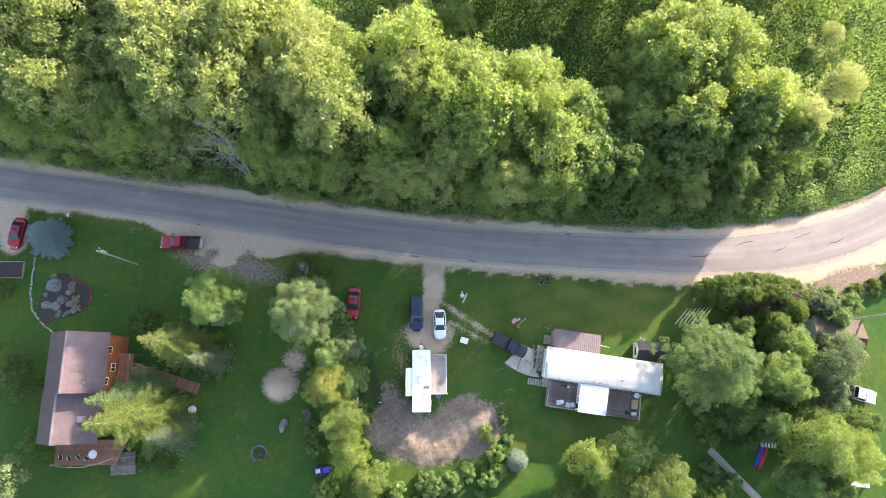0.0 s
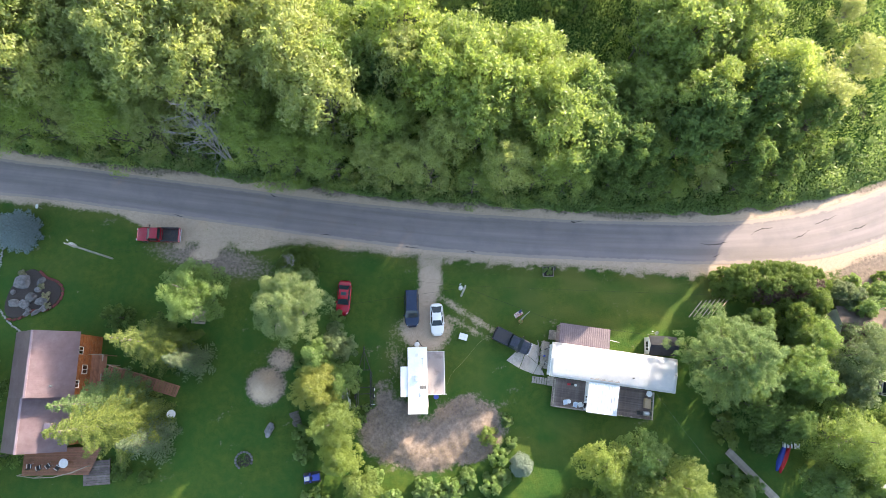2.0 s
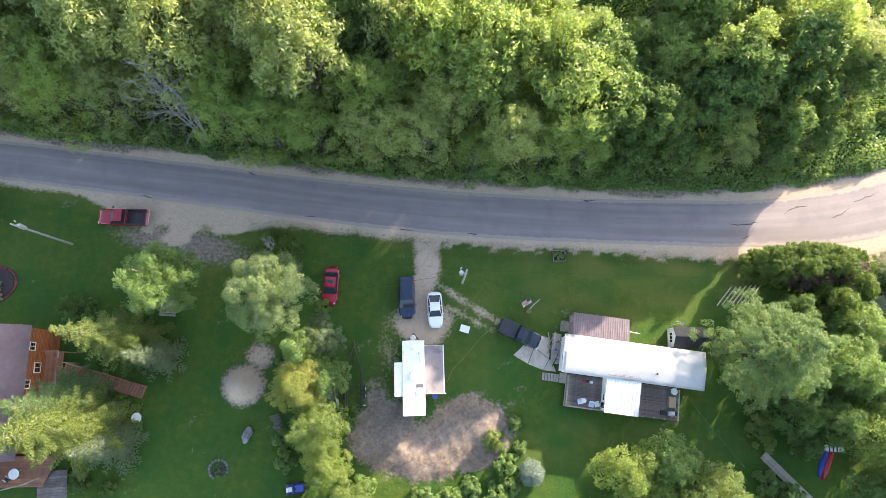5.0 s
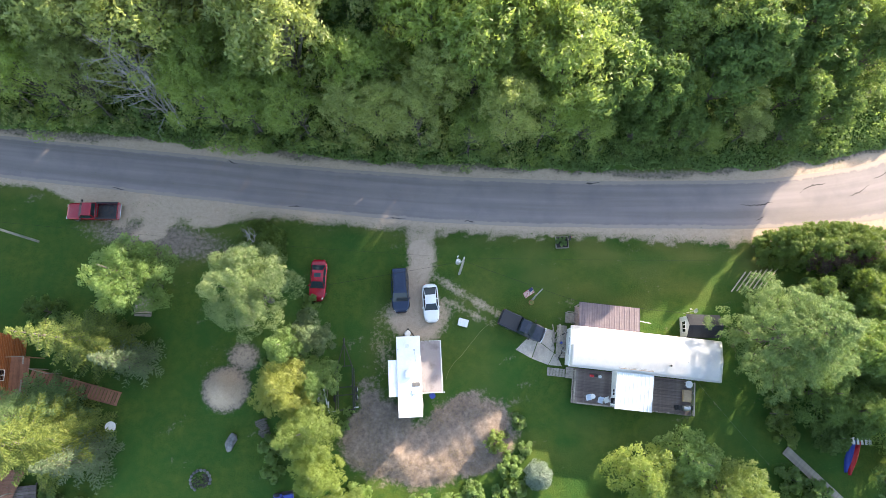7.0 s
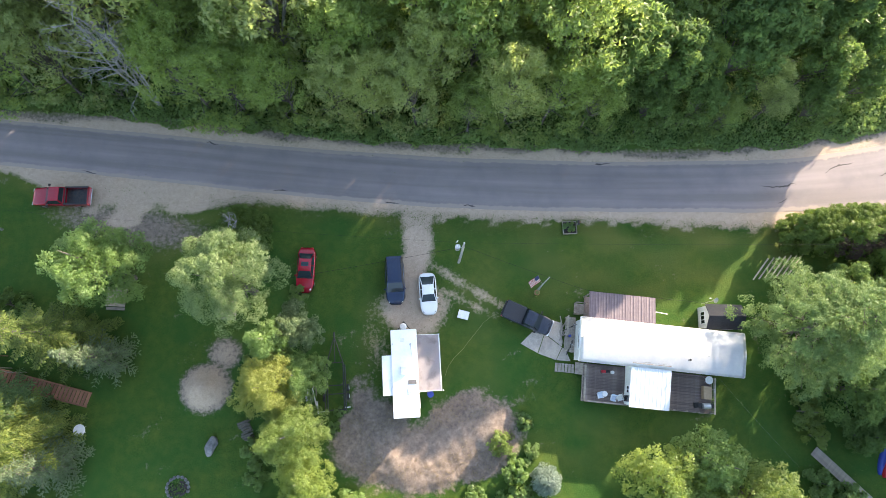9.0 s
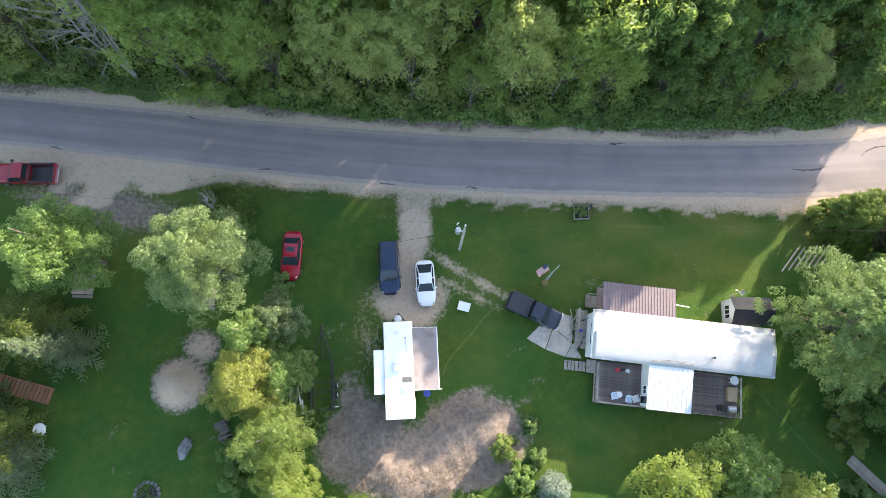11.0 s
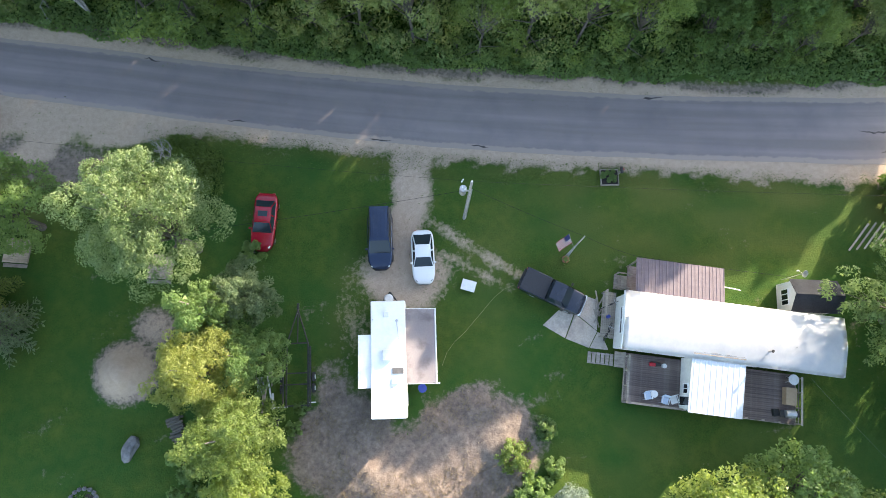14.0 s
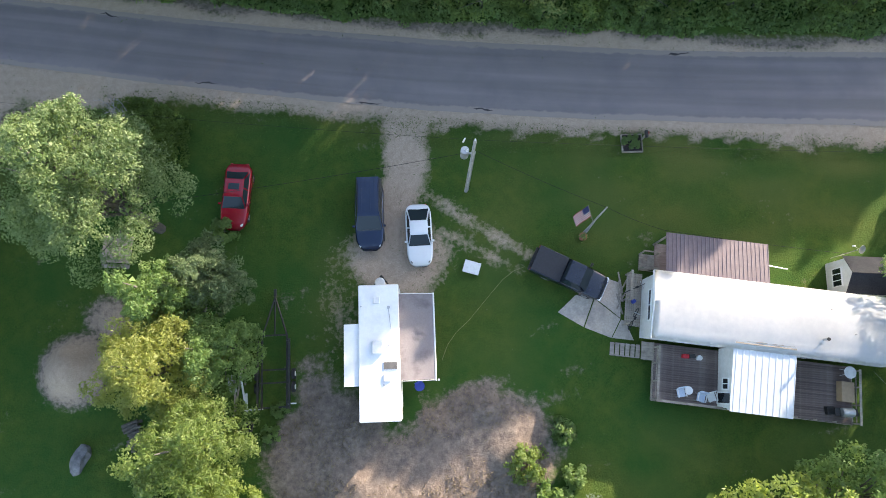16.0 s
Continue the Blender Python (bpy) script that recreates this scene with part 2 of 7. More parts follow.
def wobble(x, y, s, seed):
    """Cheap smooth noise for arrays, about -1 to 1."""
    r = np.random.RandomState(seed)
    out = 0
    for k in range(6):
        a, f, ph = r.uniform(0, 6.28), s * r.uniform(0.6, 2.2), r.uniform(0, 6.28)
        out = out + np.sin((x * np.cos(a) + y * np.sin(a)) * f + ph)
    return out / 3.2


def blob(x, y, cx, cy, rx, ry, turn=0):
    """1 inside an oval, falling to 0 outside; 0.5 on its rim."""
    a = radians(turn)
    dx, dy = x - cx, y - cy
    u, v = (dx * math.cos(a) + dy * math.sin(a)) / rx, (-dx * math.sin(a) + dy * math.cos(a)) / ry
    return 1 / (1 + np.exp(np.clip(2.0 * (np.sqrt(u * u + v * v) - 1) * min(rx, ry), -60, 60)))


def strip(x, y, pts, half):
    """1 along a line of points, falling to 0 past half its width."""
    best = np.full(np.shape(x), 1e9)
    for (ax, ay), (bx, by) in zip(pts, pts[1:]):
        t = np.clip(((x - ax) * (bx - ax) + (y - ay) * (by - ay)) / ((bx - ax) ** 2 + (by - ay) ** 2), 0, 1)
        best = np.minimum(best, np.hypot(x - ax - t * (bx - ax), y - ay - t * (by - ay)))
    return 1 / (1 + np.exp(np.clip(3.0 * (best - half), -60, 60)))


def masks(x, y):
    """How much gravel, bare soil and dry grass lies at a place, which piece it belongs to, and the height."""
    n, s = blend(ROAD_N, x), blend(ROAD_S, x)
    w = wobble(x, y, 0.5, 3) * 0.25 + wobble(x, y, 1.7, 4) * 0.15
    north = 0.75 + 0.45 * wobble(x, 0 * y, 0.12, 8)
    south = np.interp(x, [-60, -40, -36, -30, -24, -19, -15, -3, 3, 20, 28, 37, 41, 45, 49, 55, 61, 66, 75], [0.6, 0.6, 2.4, 5.5, 4.3, 2.0, 0.9, 1.0, 1.2, 1.3, 1.5, 2.2, 2.2, 1.2, 1.0, 3.0, 5.5, 4.0, 2.0])
    shoulder = 1 / (1 + np.exp(np.clip(2.6 * np.maximum(y - n - north - w, s - south - y - w), -60, 60)))
    drive = np.maximum.reduce([
        strip(x, y, [(1.1, 18), (1.0, 12), (0.4, 8.5)], 1.55 + w),
        blob(x, y, 0.6, 6.0, 3.2, 2.6), 0.40 * blob(x, y, -2.9, 3.4, 1.7, 3.8),
        strip(x, y, [(2.2, 10.4), (5.2, 8.6), (9.3, 5.9)], 0.30 + w) * 0.85, strip(x, y, [(2.5, 8.0), (5, 7.0), (8.6, 5.0)], 0.22 + w) * 0.7,
        strip(x, y, [(-59, 26), (-58, 19)], 2.0)])
    drive = drive * (0.82 + 0.25 * wobble(x, y, 0.9, 12))
    soil = np.maximum.reduce([blob(x, y, 5.4, -6.4, 4.7, 4.0), blob(x, y, -3.8, -6.4, 3.6, 3.7), blob(x, y, 0.5, -8.2, 5.0, 3.0), blob(x, y, -4.7, -3.4, 1.1, 1.7)])
    soil = np.clip(soil + 0.14 * wobble(x, y, 0.8, 21) + 0.13 * wobble(x, y, 2.4, 22) - 0.5 * np.maximum(strip(x, y, [(3.2, -3), (3.6, -6)], 0.2), strip(x, y, [(1.2, -4), (2.2, -5.2)], 0.2)), 0, 1)
    mound = np.clip(np.maximum(blob(x, y, -19.6, -0.8, 2.3, 2.2), 0.75 * blob(x, y, -17.9, 2.4, 1.7, 1.6)) * 1.5 - 0.25, 0, 1)
    gravel = np.maximum.reduce([shoulder, drive, 0.6 * mound])
    soil = np.maximum(soil, mound)
    # thin worn places, and bare earth on the far apron
    far = blob(x, y, 61.5, 13.9, 5.0, 2.2, 12)
    gravel, soil = gravel - 0.9 * far, np.maximum(soil, far)
    soil = np.maximum.reduce([soil, 0.62 * blob(x, y, -27.5, 15.6, 8.0, 2.0, -12), 0.66 / (1 + np.exp(np.clip(4 * (np.abs(y - n - north - 0.3) - 0.6), -60, 60)))])
    gravel = gravel - np.clip(0.42 + 0.35 * wobble(x, y, 0.9, 14) + 0.2 * wobble(x, y, 2.2, 15), 0, 0.75) * blob(x, y, -27.5, 16.6, 8.5, 2.6, -12)
    outer = 1 / (1 + np.exp(np.clip(4 * (y - s + 0.5 * south), -60, 60))) * (x > 2.8) * (y > s - south - 1.2)
    gravel = gravel - outer * np.clip(0.30 + 0.5 * wobble(x, y, 1.5, 17) + 0.3 * wobble(x, y, 3.6, 18), 0, 0.38)
    dry = np.clip(0.75 * blob(x, y, -26.5, 12.6, 3.4, 2.4) + 0.7 * blob(x, y, 40.0, 10.8, 2.6, 2.2) + 0.35 * blob(x, y, 22, -8, 12, 3)
                  + 0.30 * blob(x, y, 5.5, 1.0, 3.5, 5.5) + 0.7 * blob(x, y, -3.0, 3.0, 1.9, 4.2) + 0.52 * blob(x, y, 22, 9.5, 15, 4.2) + 0.3 * blob(x, y, 6.8, 7.0, 3.0, 1.2, -32) + 0.2 * blob(x, y, -48, 16, 6, 4) + 0.8 * blob(x, y, -27, 15.5, 7, 2.2, -12) + 0.8 * (1 / (1 + np.exp(np.clip(3 * (np.abs(y - n - north - 0.5) - 0.8), -60, 60)))) + 0.8 * (1 / (1 + np.exp(np.clip(2.2 * (np.abs(y - s + south + 0.5) - 0.8), -60, 60)))), 0, 0.85)
    dry = dry * np.clip(0.65 + 0.6 * wobble(x, y, 1.1, 31), 0, 1)
    z = 0.05 * wobble(x, y, 0.25, 5)
    z = z * np.clip(np.minimum(np.abs(y - n), np.abs(y - s)) / 3, 0, 1)
    z = z + 1.7 * np.clip(blob(x, y, -19.6, -0.8, 1.5, 1.4) * 1.1, 0, 1) ** 1.3 * (1 + 0.12 * wobble(x, y, 2.2, 44) + 0.1 * wobble(x, y, 1.0, 45)) + 0.25 * blob(x, y, -17.8, 2.6, 1.0, 1.0)
    z = z + soil * (0.25 + 0.22 * wobble(x, y, 0.75, 41) + 0.10 * wobble(x, y, 2.3, 42)) * np.clip((-2.0 - y) / 1.5, 0, 1)
    z = z - 0.03 * ((y < n) & (y > s))
    return gravel, soil, dry, mound, drive, shoulder, z


def build_ground():
    step = 0.34
    xs = np.concatenate([[-2500, -900, -400, -220, -140, -100], np.arange(-82, 88, step), [105, 145, 220, 400, 900, 2500]])
    ys = np.concatenate([[-2500, -900, -400, -200, -100, -60, -40, -30], np.arange(-22, 34, step), [36, 40, 46, 54, 64, 76, 95, 140, 220, 400, 900, 2500]])
    gx, gy = np.meshgrid(xs, ys)
    gravel, soil, dry, mound, drive, shoulder, z = masks(gx, gy)
    far = (np.abs(gx) > 110) | (np.abs(gy) > 60)
    z[far] = 0
    nx, ny = len(xs), len(ys)
    i = np.arange(nx * ny).reshape(ny, nx)
    quads = np.stack([i[:-1, :-1], i[:-1, 1:], i[1:, 1:], i[1:, :-1]], -1).reshape(-1, 4)
    co = np.stack([gx, gy, z], -1).reshape(-1, 3)

    def mean(a):
        return a.ravel()[quads].mean(1)
    ms, mm, md, mo = mean(shoulder), mean(soil), mean(drive), mean(mound)
    kind = np.where(mo > 0.5, 1, np.where(ms > 0.5, 2, np.where(md > 0.5, 3, np.where(mm > 0.5, 4, 0))))
    made = [("ground", "mown green lawn with worn and dry patches", "lawn"), ("gravel_heap", "low heap of grey gravel on the lawn", "gravel heap"), ("gravel_shoulder", "pale sandy gravel shoulder beside the asphalt road", "road shoulder"),
            ("driveway", "worn gravel driveway with grassy edges", "driveway"), ("bare_soil", "uneven bare soil and dead grass behind the camper", "soil")]
    for k, (name, label, category) in enumerate(made):
        q = quads[kind == k]
        used, inverse = np.unique(q, return_inverse=True)
        me = bpy.data.meshes.new(name)
        me.from_pydata(co[used].tolist(), [], inverse.reshape(-1, 4).tolist())
        for key, a in (("gravel", gravel), ("soil", soil), ("dry", dry)):
            me.attributes.new(key, "FLOAT", "POINT").data.foreach_set("value", a.ravel()[used].astype(np.float32))
        me.materials.append(GROUND)
        me.shade_smooth()
        tagged(new(name, me), label, category, kind="structure")


build_ground()


def build_road():
    xs = np.concatenate([np.arange(-300, -80, 8), np.arange(-80, 86, 0.5), np.arange(86, 300, 8)])
    n, s = blend(ROAD_N, xs), blend(ROAD_S, xs)
    n = n + 0.07 * wobble(xs, 0 * xs, 0.5, 51) + 0.03 * wobble(xs, 0 * xs, 4, 52)
    s = s + 0.05 * wobble(xs, 0 * xs, 0.5, 53) + 0.02 * wobble(xs, 0 * xs, 4, 54)
    n_edge = n
    rows = [0, 0.03, 0.07, 0.15, 0.3, 0.5, 0.7, 0.85, 0.93, 0.97, 1]
    vs, es, uvs = [], [], []
    for j, f in enumerate(rows):
        for i, x in enumerate(xs):
            crown = 0.06 * (1 - (2 * f - 1) ** 2)
            vs.append((x, s[i] + (n[i] - s[i]) * f, 0.012 + crown))
            # 1 at both edges; rises to about 0.42 everywhere past x = 48
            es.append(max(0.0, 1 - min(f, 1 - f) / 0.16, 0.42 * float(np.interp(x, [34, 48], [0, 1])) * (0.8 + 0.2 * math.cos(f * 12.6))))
            uvs.append((x, f * 6))
    w = len(xs)
    fs = [(j * w + i, j * w + i + 1, (j + 1) * w + i + 1, (j + 1) * w + i) for j in range(len(rows) - 1) for i in range(w - 1)]
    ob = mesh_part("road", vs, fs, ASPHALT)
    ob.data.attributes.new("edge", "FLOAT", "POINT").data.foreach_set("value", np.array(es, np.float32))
    uv = ob.data.uv_layers.new(name="uv")
    uv.data.foreach_set("uv", np.array([uvs[l.vertex_index] for l in ob.data.loops], np.float32).ravel())
    ob.data.shade_smooth()
    tagged(ob, "grey worn asphalt country road with ragged edges", "road", kind="structure")
    # open dark cracks and crumbled edges
    rs = np.random.RandomState(58)
    for x0, f0, length, drift in ((37.6, 0.52, 6.5, 0.016), (44.8, 0.66, 5.5, 0.02), (50.6, 0.5, 4.0, 0.03), (53.6, 0.72, 6.0, 0.01), (58.5, 0.4, 4.5, 0.0), (-13.5, 0.07, 2.6, -0.012), (-2.2, 0.035, 3.0, 0.006), (6.0, 0.05, 2.2, 0.0), (-20.5, 0.93, 2.2, 0.0), (20.0, 0.94, 3.0, 0.0), (39.2, 0.16, 1.6, 0.12), (-33.0, 0.06, 2.4, 0.0)):
        length *= 0.6
        n = int(length / 0.16)
        px = x0 + np.linspace(0, length, n)
        pf = np.clip(f0 + drift * (px - x0) + 0.011 * np.cumsum(rs.normal(0, 1, n)), 0.02, 0.98)
        lo, hi = np.interp(px, xs, s), np.interp(px, xs, n_edge)
        py, pz = lo + (hi - lo) * pf, 0.017 + 0.06 * (1 - (2 * pf - 1) ** 2)
        half = (0.04 + 0.08 * rs.uniform(0, 1, n) ** 2) * np.sin(np.linspace(0.15, 3.0, n))
        cv = np.concatenate([np.stack([px, py - half, pz], 1), np.stack([px, py + half, pz], 1)])
        mesh_part("crack", cv.tolist(), [(i, i + 1, n + i + 1, n + i) for i in range(n - 1)], CRACK, ob)


build_road()


# ---- plants ----
def unit(a):
    return a / (np.linalg.norm(a, axis=-1, keepdims=True) + 1e-9)


def cards(rs, centres, outward, size, aspect=0.55, droop=0.0, spread=0.8, along=None):
    """Small folded leaf blades at the centres, turned roughly outward."""
    n = len(centres)
    nrm = unit(outward + rs.normal(0, spread, (n, 3)))
    run = rs.normal(0, 1, (n, 3)) if along is None else along + rs.normal(0, 0.55, (n, 3))
    run[:, 2] -= droop
    run = unit(run - nrm * (run * nrm).sum(1, keepdims=True))
    side = np.cross(nrm, run)
    ln = size * rs.uniform(0.6, 1.35, (n, 1))
    a, b = run * ln, side * ln * aspect
    fold = nrm * ln * 0.16
    v = np.stack([centres - a * 0.5, centres + b * 0.5 - fold, centres + a * 0.5, centres - b * 0.5 - fold], 1).reshape(-1, 3)
    i = np.arange(n)[:, None] * 4
    return v, np.concatenate([i, i + 1, i + 2, i + 3], 1)


def slivers(rs, centres, outward, size, aspect=0.5, spread=0.45, along=None):
    """Flat pointed leaves of one triangle, for foliage that stays far off."""
    n = len(centres)
    nrm = unit(outward + rs.normal(0, spread, (n, 3)))
    run = rs.normal(0, 1, (n, 3)) if along is None else along + rs.normal(0, 0.45, (n, 3))
    run = unit(run - nrm * (run * nrm).sum(1, keepdims=True))
    side = np.cross(nrm, run)
    ln = size * rs.uniform(0.65, 1.35, (n, 1))
    v = np.stack([centres - run * ln * 0.4 + side * ln * aspect * 0.5, centres - run * ln * 0.4 - side * ln * aspect * 0.5, centres + run * ln * 0.6], 1).reshape(-1, 3)
    i = np.arange(n)[:, None] * 3
    return v, np.concatenate([i, i + 1, i + 2], 1)


def crown_part(v, f, material, parent, name="crown", label=""):
    return mesh_part(name, v.tolist(), f.tolist(), material, parent, label)


def budded(rs, big, per, share, hub, lift=0.5):
    """Smaller lobes over the outer side of larger ones. A lobe: centre (3), radius, axis (3), stretch along the axis."""
    big = np.repeat(np.asarray(big, float), per, 0)
    n = len(big)
    c, r, ax, st = big[:, :3], big[:, 3:4], big[:, 4:7], big[:, 7:8]
    out = unit(c - np.asarray(hub)) + np.array([0, 0, lift])
    d = unit(rs.normal(0, 1, (n, 3)) + 0.75 * out)
    pos = c + r * 0.68 * (d + ax * (st - 1) * (d * ax).sum(1, keepdims=True))
    rad = r * share * rs.uniform(0.7, 1.35, (n, 1))
    return np.hstack([pos, rad, unit(ax + 0.5 * d), 1 + (st - 1) * 0.45])


def leaves_on(rs, lobes, count, hub, lift=0.55):
    """Places and outward directions of leaves over the exposed sides of lobes."""
    r, st = lobes[:, 3], lobes[:, 7]
    w = r * r * (0.5 + 0.5 * st)
    top = lobes[:, 2]
    w = w * (0.58 + 0.42 * (top - top.min()) / (np.ptp(top) + 1e-6))
    k = rs.choice(len(lobes), count, p=w / w.sum())
    c, r, ax, st = lobes[k, :3], lobes[k, 3:4], lobes[k, 4:7], lobes[k, 7:8]
    out = unit(c - np.asarray(hub)) + np.array([0, 0, lift])
    d = unit(rs.normal(0, 1, (count, 3)) + 0.6 * out)
    f = 1.08 - 0.55 * rs.uniform(0, 1, (count, 1)) ** 1.4
    pos = c + r * f * (d + ax * (st - 1) * (d * ax).sum(1, keepdims=True))
    return pos, unit(d + np.array([0, 0, 0.25])), ax


def filling(rs, big, per, size):
    """Large leaves inside the lobes, which close the crown against the light."""
    big = np.repeat(np.asarray(big, float), per, 0)
    n = len(big)
    d = unit(rs.normal(0, 1, (n, 3)))
    pos = big[:, :3] + big[:, 3:4] * 0.50 * d * np.where(rs.uniform(0, 1, (n, 1)) < 0.5, 1, 0.5) * np.array([1, 1, 1.1])
    return slivers(rs, pos, d + np.array([0, 0, 0.6]), size, 0.75, 0.4)


def joined(a, b):
    """Two meshes of the same kind of face as one."""
    return np.concatenate([a[0], b[0]]), np.concatenate([a[1], b[1] + len(a[0])])


def plumed(seed, name, height, radius, base, leaves, size, material, bark, label, plumes=26, blade=0.46, lean=0.40, per=15):
    """A forest tree: a trunk whose boughs rise into tall plumes of small leaves, with a skirt of rounder clumps below."""
    rs = np.random.RandomState(seed)
    t = thing(name, Matrix(), label, "tree")
    bend = rs.uniform(-0.5, 0.5, 2)
    trunk = [(bend[0] * (k / 6) ** 2, bend[1] * (k / 6) ** 2, height * 0.9 * k / 6) for k in range(7)]
    pieces = [tube(trunk, [0.009 * height * (1 - 0.85 * k / 6) for k in range(7)], 6)]
    big = []
    for k in range(plumes):
        a, rf = k * 2.4 + rs.uniform(-0.3, 0.3), math.sqrt((k + 0.2) / plumes)
        out = np.array([math.cos(a), math.sin(a), 0])
        ax = unit(np.array([0, 0, 1.0]) + out * lean * rf * rs.uniform(0.6, 1.3))
        apex = np.array([bend[0], bend[1], 0]) + out * radius * 0.80 * rf + np.array([0, 0, height * (1 - 0.20 * rf ** 1.8 - rs.uniform(0, 0.07))])
        half = height * rs.uniform(0.15, 0.24)
        r = radius * rs.uniform(0.20, 0.30)
        c = apex - ax * half
        big.append([*c, r, *ax, half / r])
        p0 = Vector((0, 0, max(base * 0.6, c[2] * 0.45)))
        pieces.append(tube([p0, Vector((p0 * 0.5) + Vector(c) * 0.5) - Vector((0, 0, 0.3)), Vector(c)], [0.005 * height, 0.0035 * height, 0.02], 3))
    for k in range(8):
        a, h = k * 2.4 + 1.1, base + (height * 0.58 - base) * (k + 0.5) / 8
        d = radius * rs.uniform(0.45, 0.72)
        c = np.array([math.cos(a) * d, math.sin(a) * d, h])
        big.append([*c, radius * rs.uniform(0.26, 0.38), *unit(np.array([math.cos(a) * 0.4, math.sin(a) * 0.4, 1.0])), 1.35])
        pieces.append(tube([Vector((0, 0, h * 0.7)), Vector(c)], [0.004 * height, 0.015], 3))
    mesh_part("trunk", *join_pieces(pieces), bark, t)
    hub = (bend[0] * 0.5, bend[1] * 0.5, height * 0.42)
    small = budded(rs, big, per, 0.36, hub)
    pos, d, ax = leaves_on(rs, small, leaves, hub)
    v, f = joined(slivers(rs, pos, d, size, blade, 0.75, ax), filling(rs, big, 2, size * 1.9))
    crown_part(v, f, material, t)
    return t


def dome_lobes(rs, height, radius, base, count, rough):
    """Large lobes that make up a domed crown."""
    big = []
    for k in range(count):
        z = 1 - 0.93 * (k + 0.5) / count
        rad, a = math.sqrt(1 - z * z), k * 2.4 + rs.uniform(-0.35, 0.35)
        g = rs.uniform(1 - rough, 1 + rough * 0.6)
        r = radius * rs.uniform(0.32, 0.46)
        st = min(1.6, max(0.7, (height - base) / radius * 0.55))
        c = np.array([math.cos(a) * rad * radius * 0.60 * g, math.sin(a) * rad * radius * 0.60 * g, base + (height - base) * (0.06 + 0.62 * z * g)])
        c[2] = max(c[2], base + r * 0.4)
        big.append([*c, r, *unit(np.array([math.cos(a) * rad, math.sin(a) * rad, 0.9])), st])
    return big


def mound(seed, name, height, radius, leaves, size, material, label, category="tree", base=0.0, rough=0.22, blade=0.5, bend=(0.0, 0.0), limbs=False, lobes=0, per=22, share=0.25, spread=0.36, foliage="foliage"):
    """A dense plant: its leaves stand on the lobes of an uneven dome over a stem with boughs."""
    rs = np.random.RandomState(seed)
    t = thing(name, Matrix(), label, category)
    pieces = [tube([(0, 0, 0), (0.1 * bend[0], 0.1 * bend[1], height * 0.5), (bend[0] * 0.6, bend[1] * 0.6, height * 0.85)], [0.02 * height, 0.014 * height, 0.02], 7)]
    big = dome_lobes(rs, height, radius, base, lobes or int(15 + 5 * radius), rough)
    for b in big:
        c = Vector(b[:3])
        root = Vector((0, 0, max(0.1, c.z * 0.55)))
        piece = tube([root, (root + c) / 2 + Vector((0, 0, 0.1)), c], [0.007 * height, 0.004 * height, 0.012], 4)
        if limbs:
            mesh_part("limb", *piece, BARK, t)
        else:
            pieces.append(piece)
    mesh_part("trunk" if category == "tree" else "branching_stem", *join_pieces(pieces), BARK, t)
    hub = (0, 0, base + (height - base) * 0.25)
    small = budded(rs, big, per, share, hub)
    pos, d, ax = leaves_on(rs, small, leaves, hub)
    v, f = cards(rs, pos, d, size, blade, 0.15, spread + 0.12)
    v2, f2 = filling(rs, big, 30, min(0.34, size * 1.7))
    lowest = 0.05
    v[:, 2], v2[:, 2] = np.maximum(v[:, 2], lowest), np.maximum(v2[:, 2], lowest)
    for w in (v, v2):
        w[:, :2] += np.array(bend) * (w[:, 2:] / height)
    mesh_part(foliage, v.tolist() + v2.tolist(), f.tolist() + (f2 + len(v)).tolist(), material, t)
    return t


def broadleaf(seed, name, height, radius, base, leaves, size, material, bark, clumps=26, feather=1.0, label="", droop=0.4, blade=0.52, limbs=False):
    """A looser tree: lobes with gaps between them."""
    return mound(seed, name, height, radius, leaves, size, material, label, base=base, rough=0.34, blade=blade, limbs=limbs, lobes=clumps // 2, per=16, share=0.30, spread=0.5, foliage="crown")


def shrub(seed, name, height, radius, leaves, size, material, label, clumps=9, category="shrub", droop=0.2):
    return mound(seed, name, height, radius, leaves, size, material, label, category, rough=0.3, blade=0.55, lobes=clumps, per=9, share=0.36, spread=0.5)


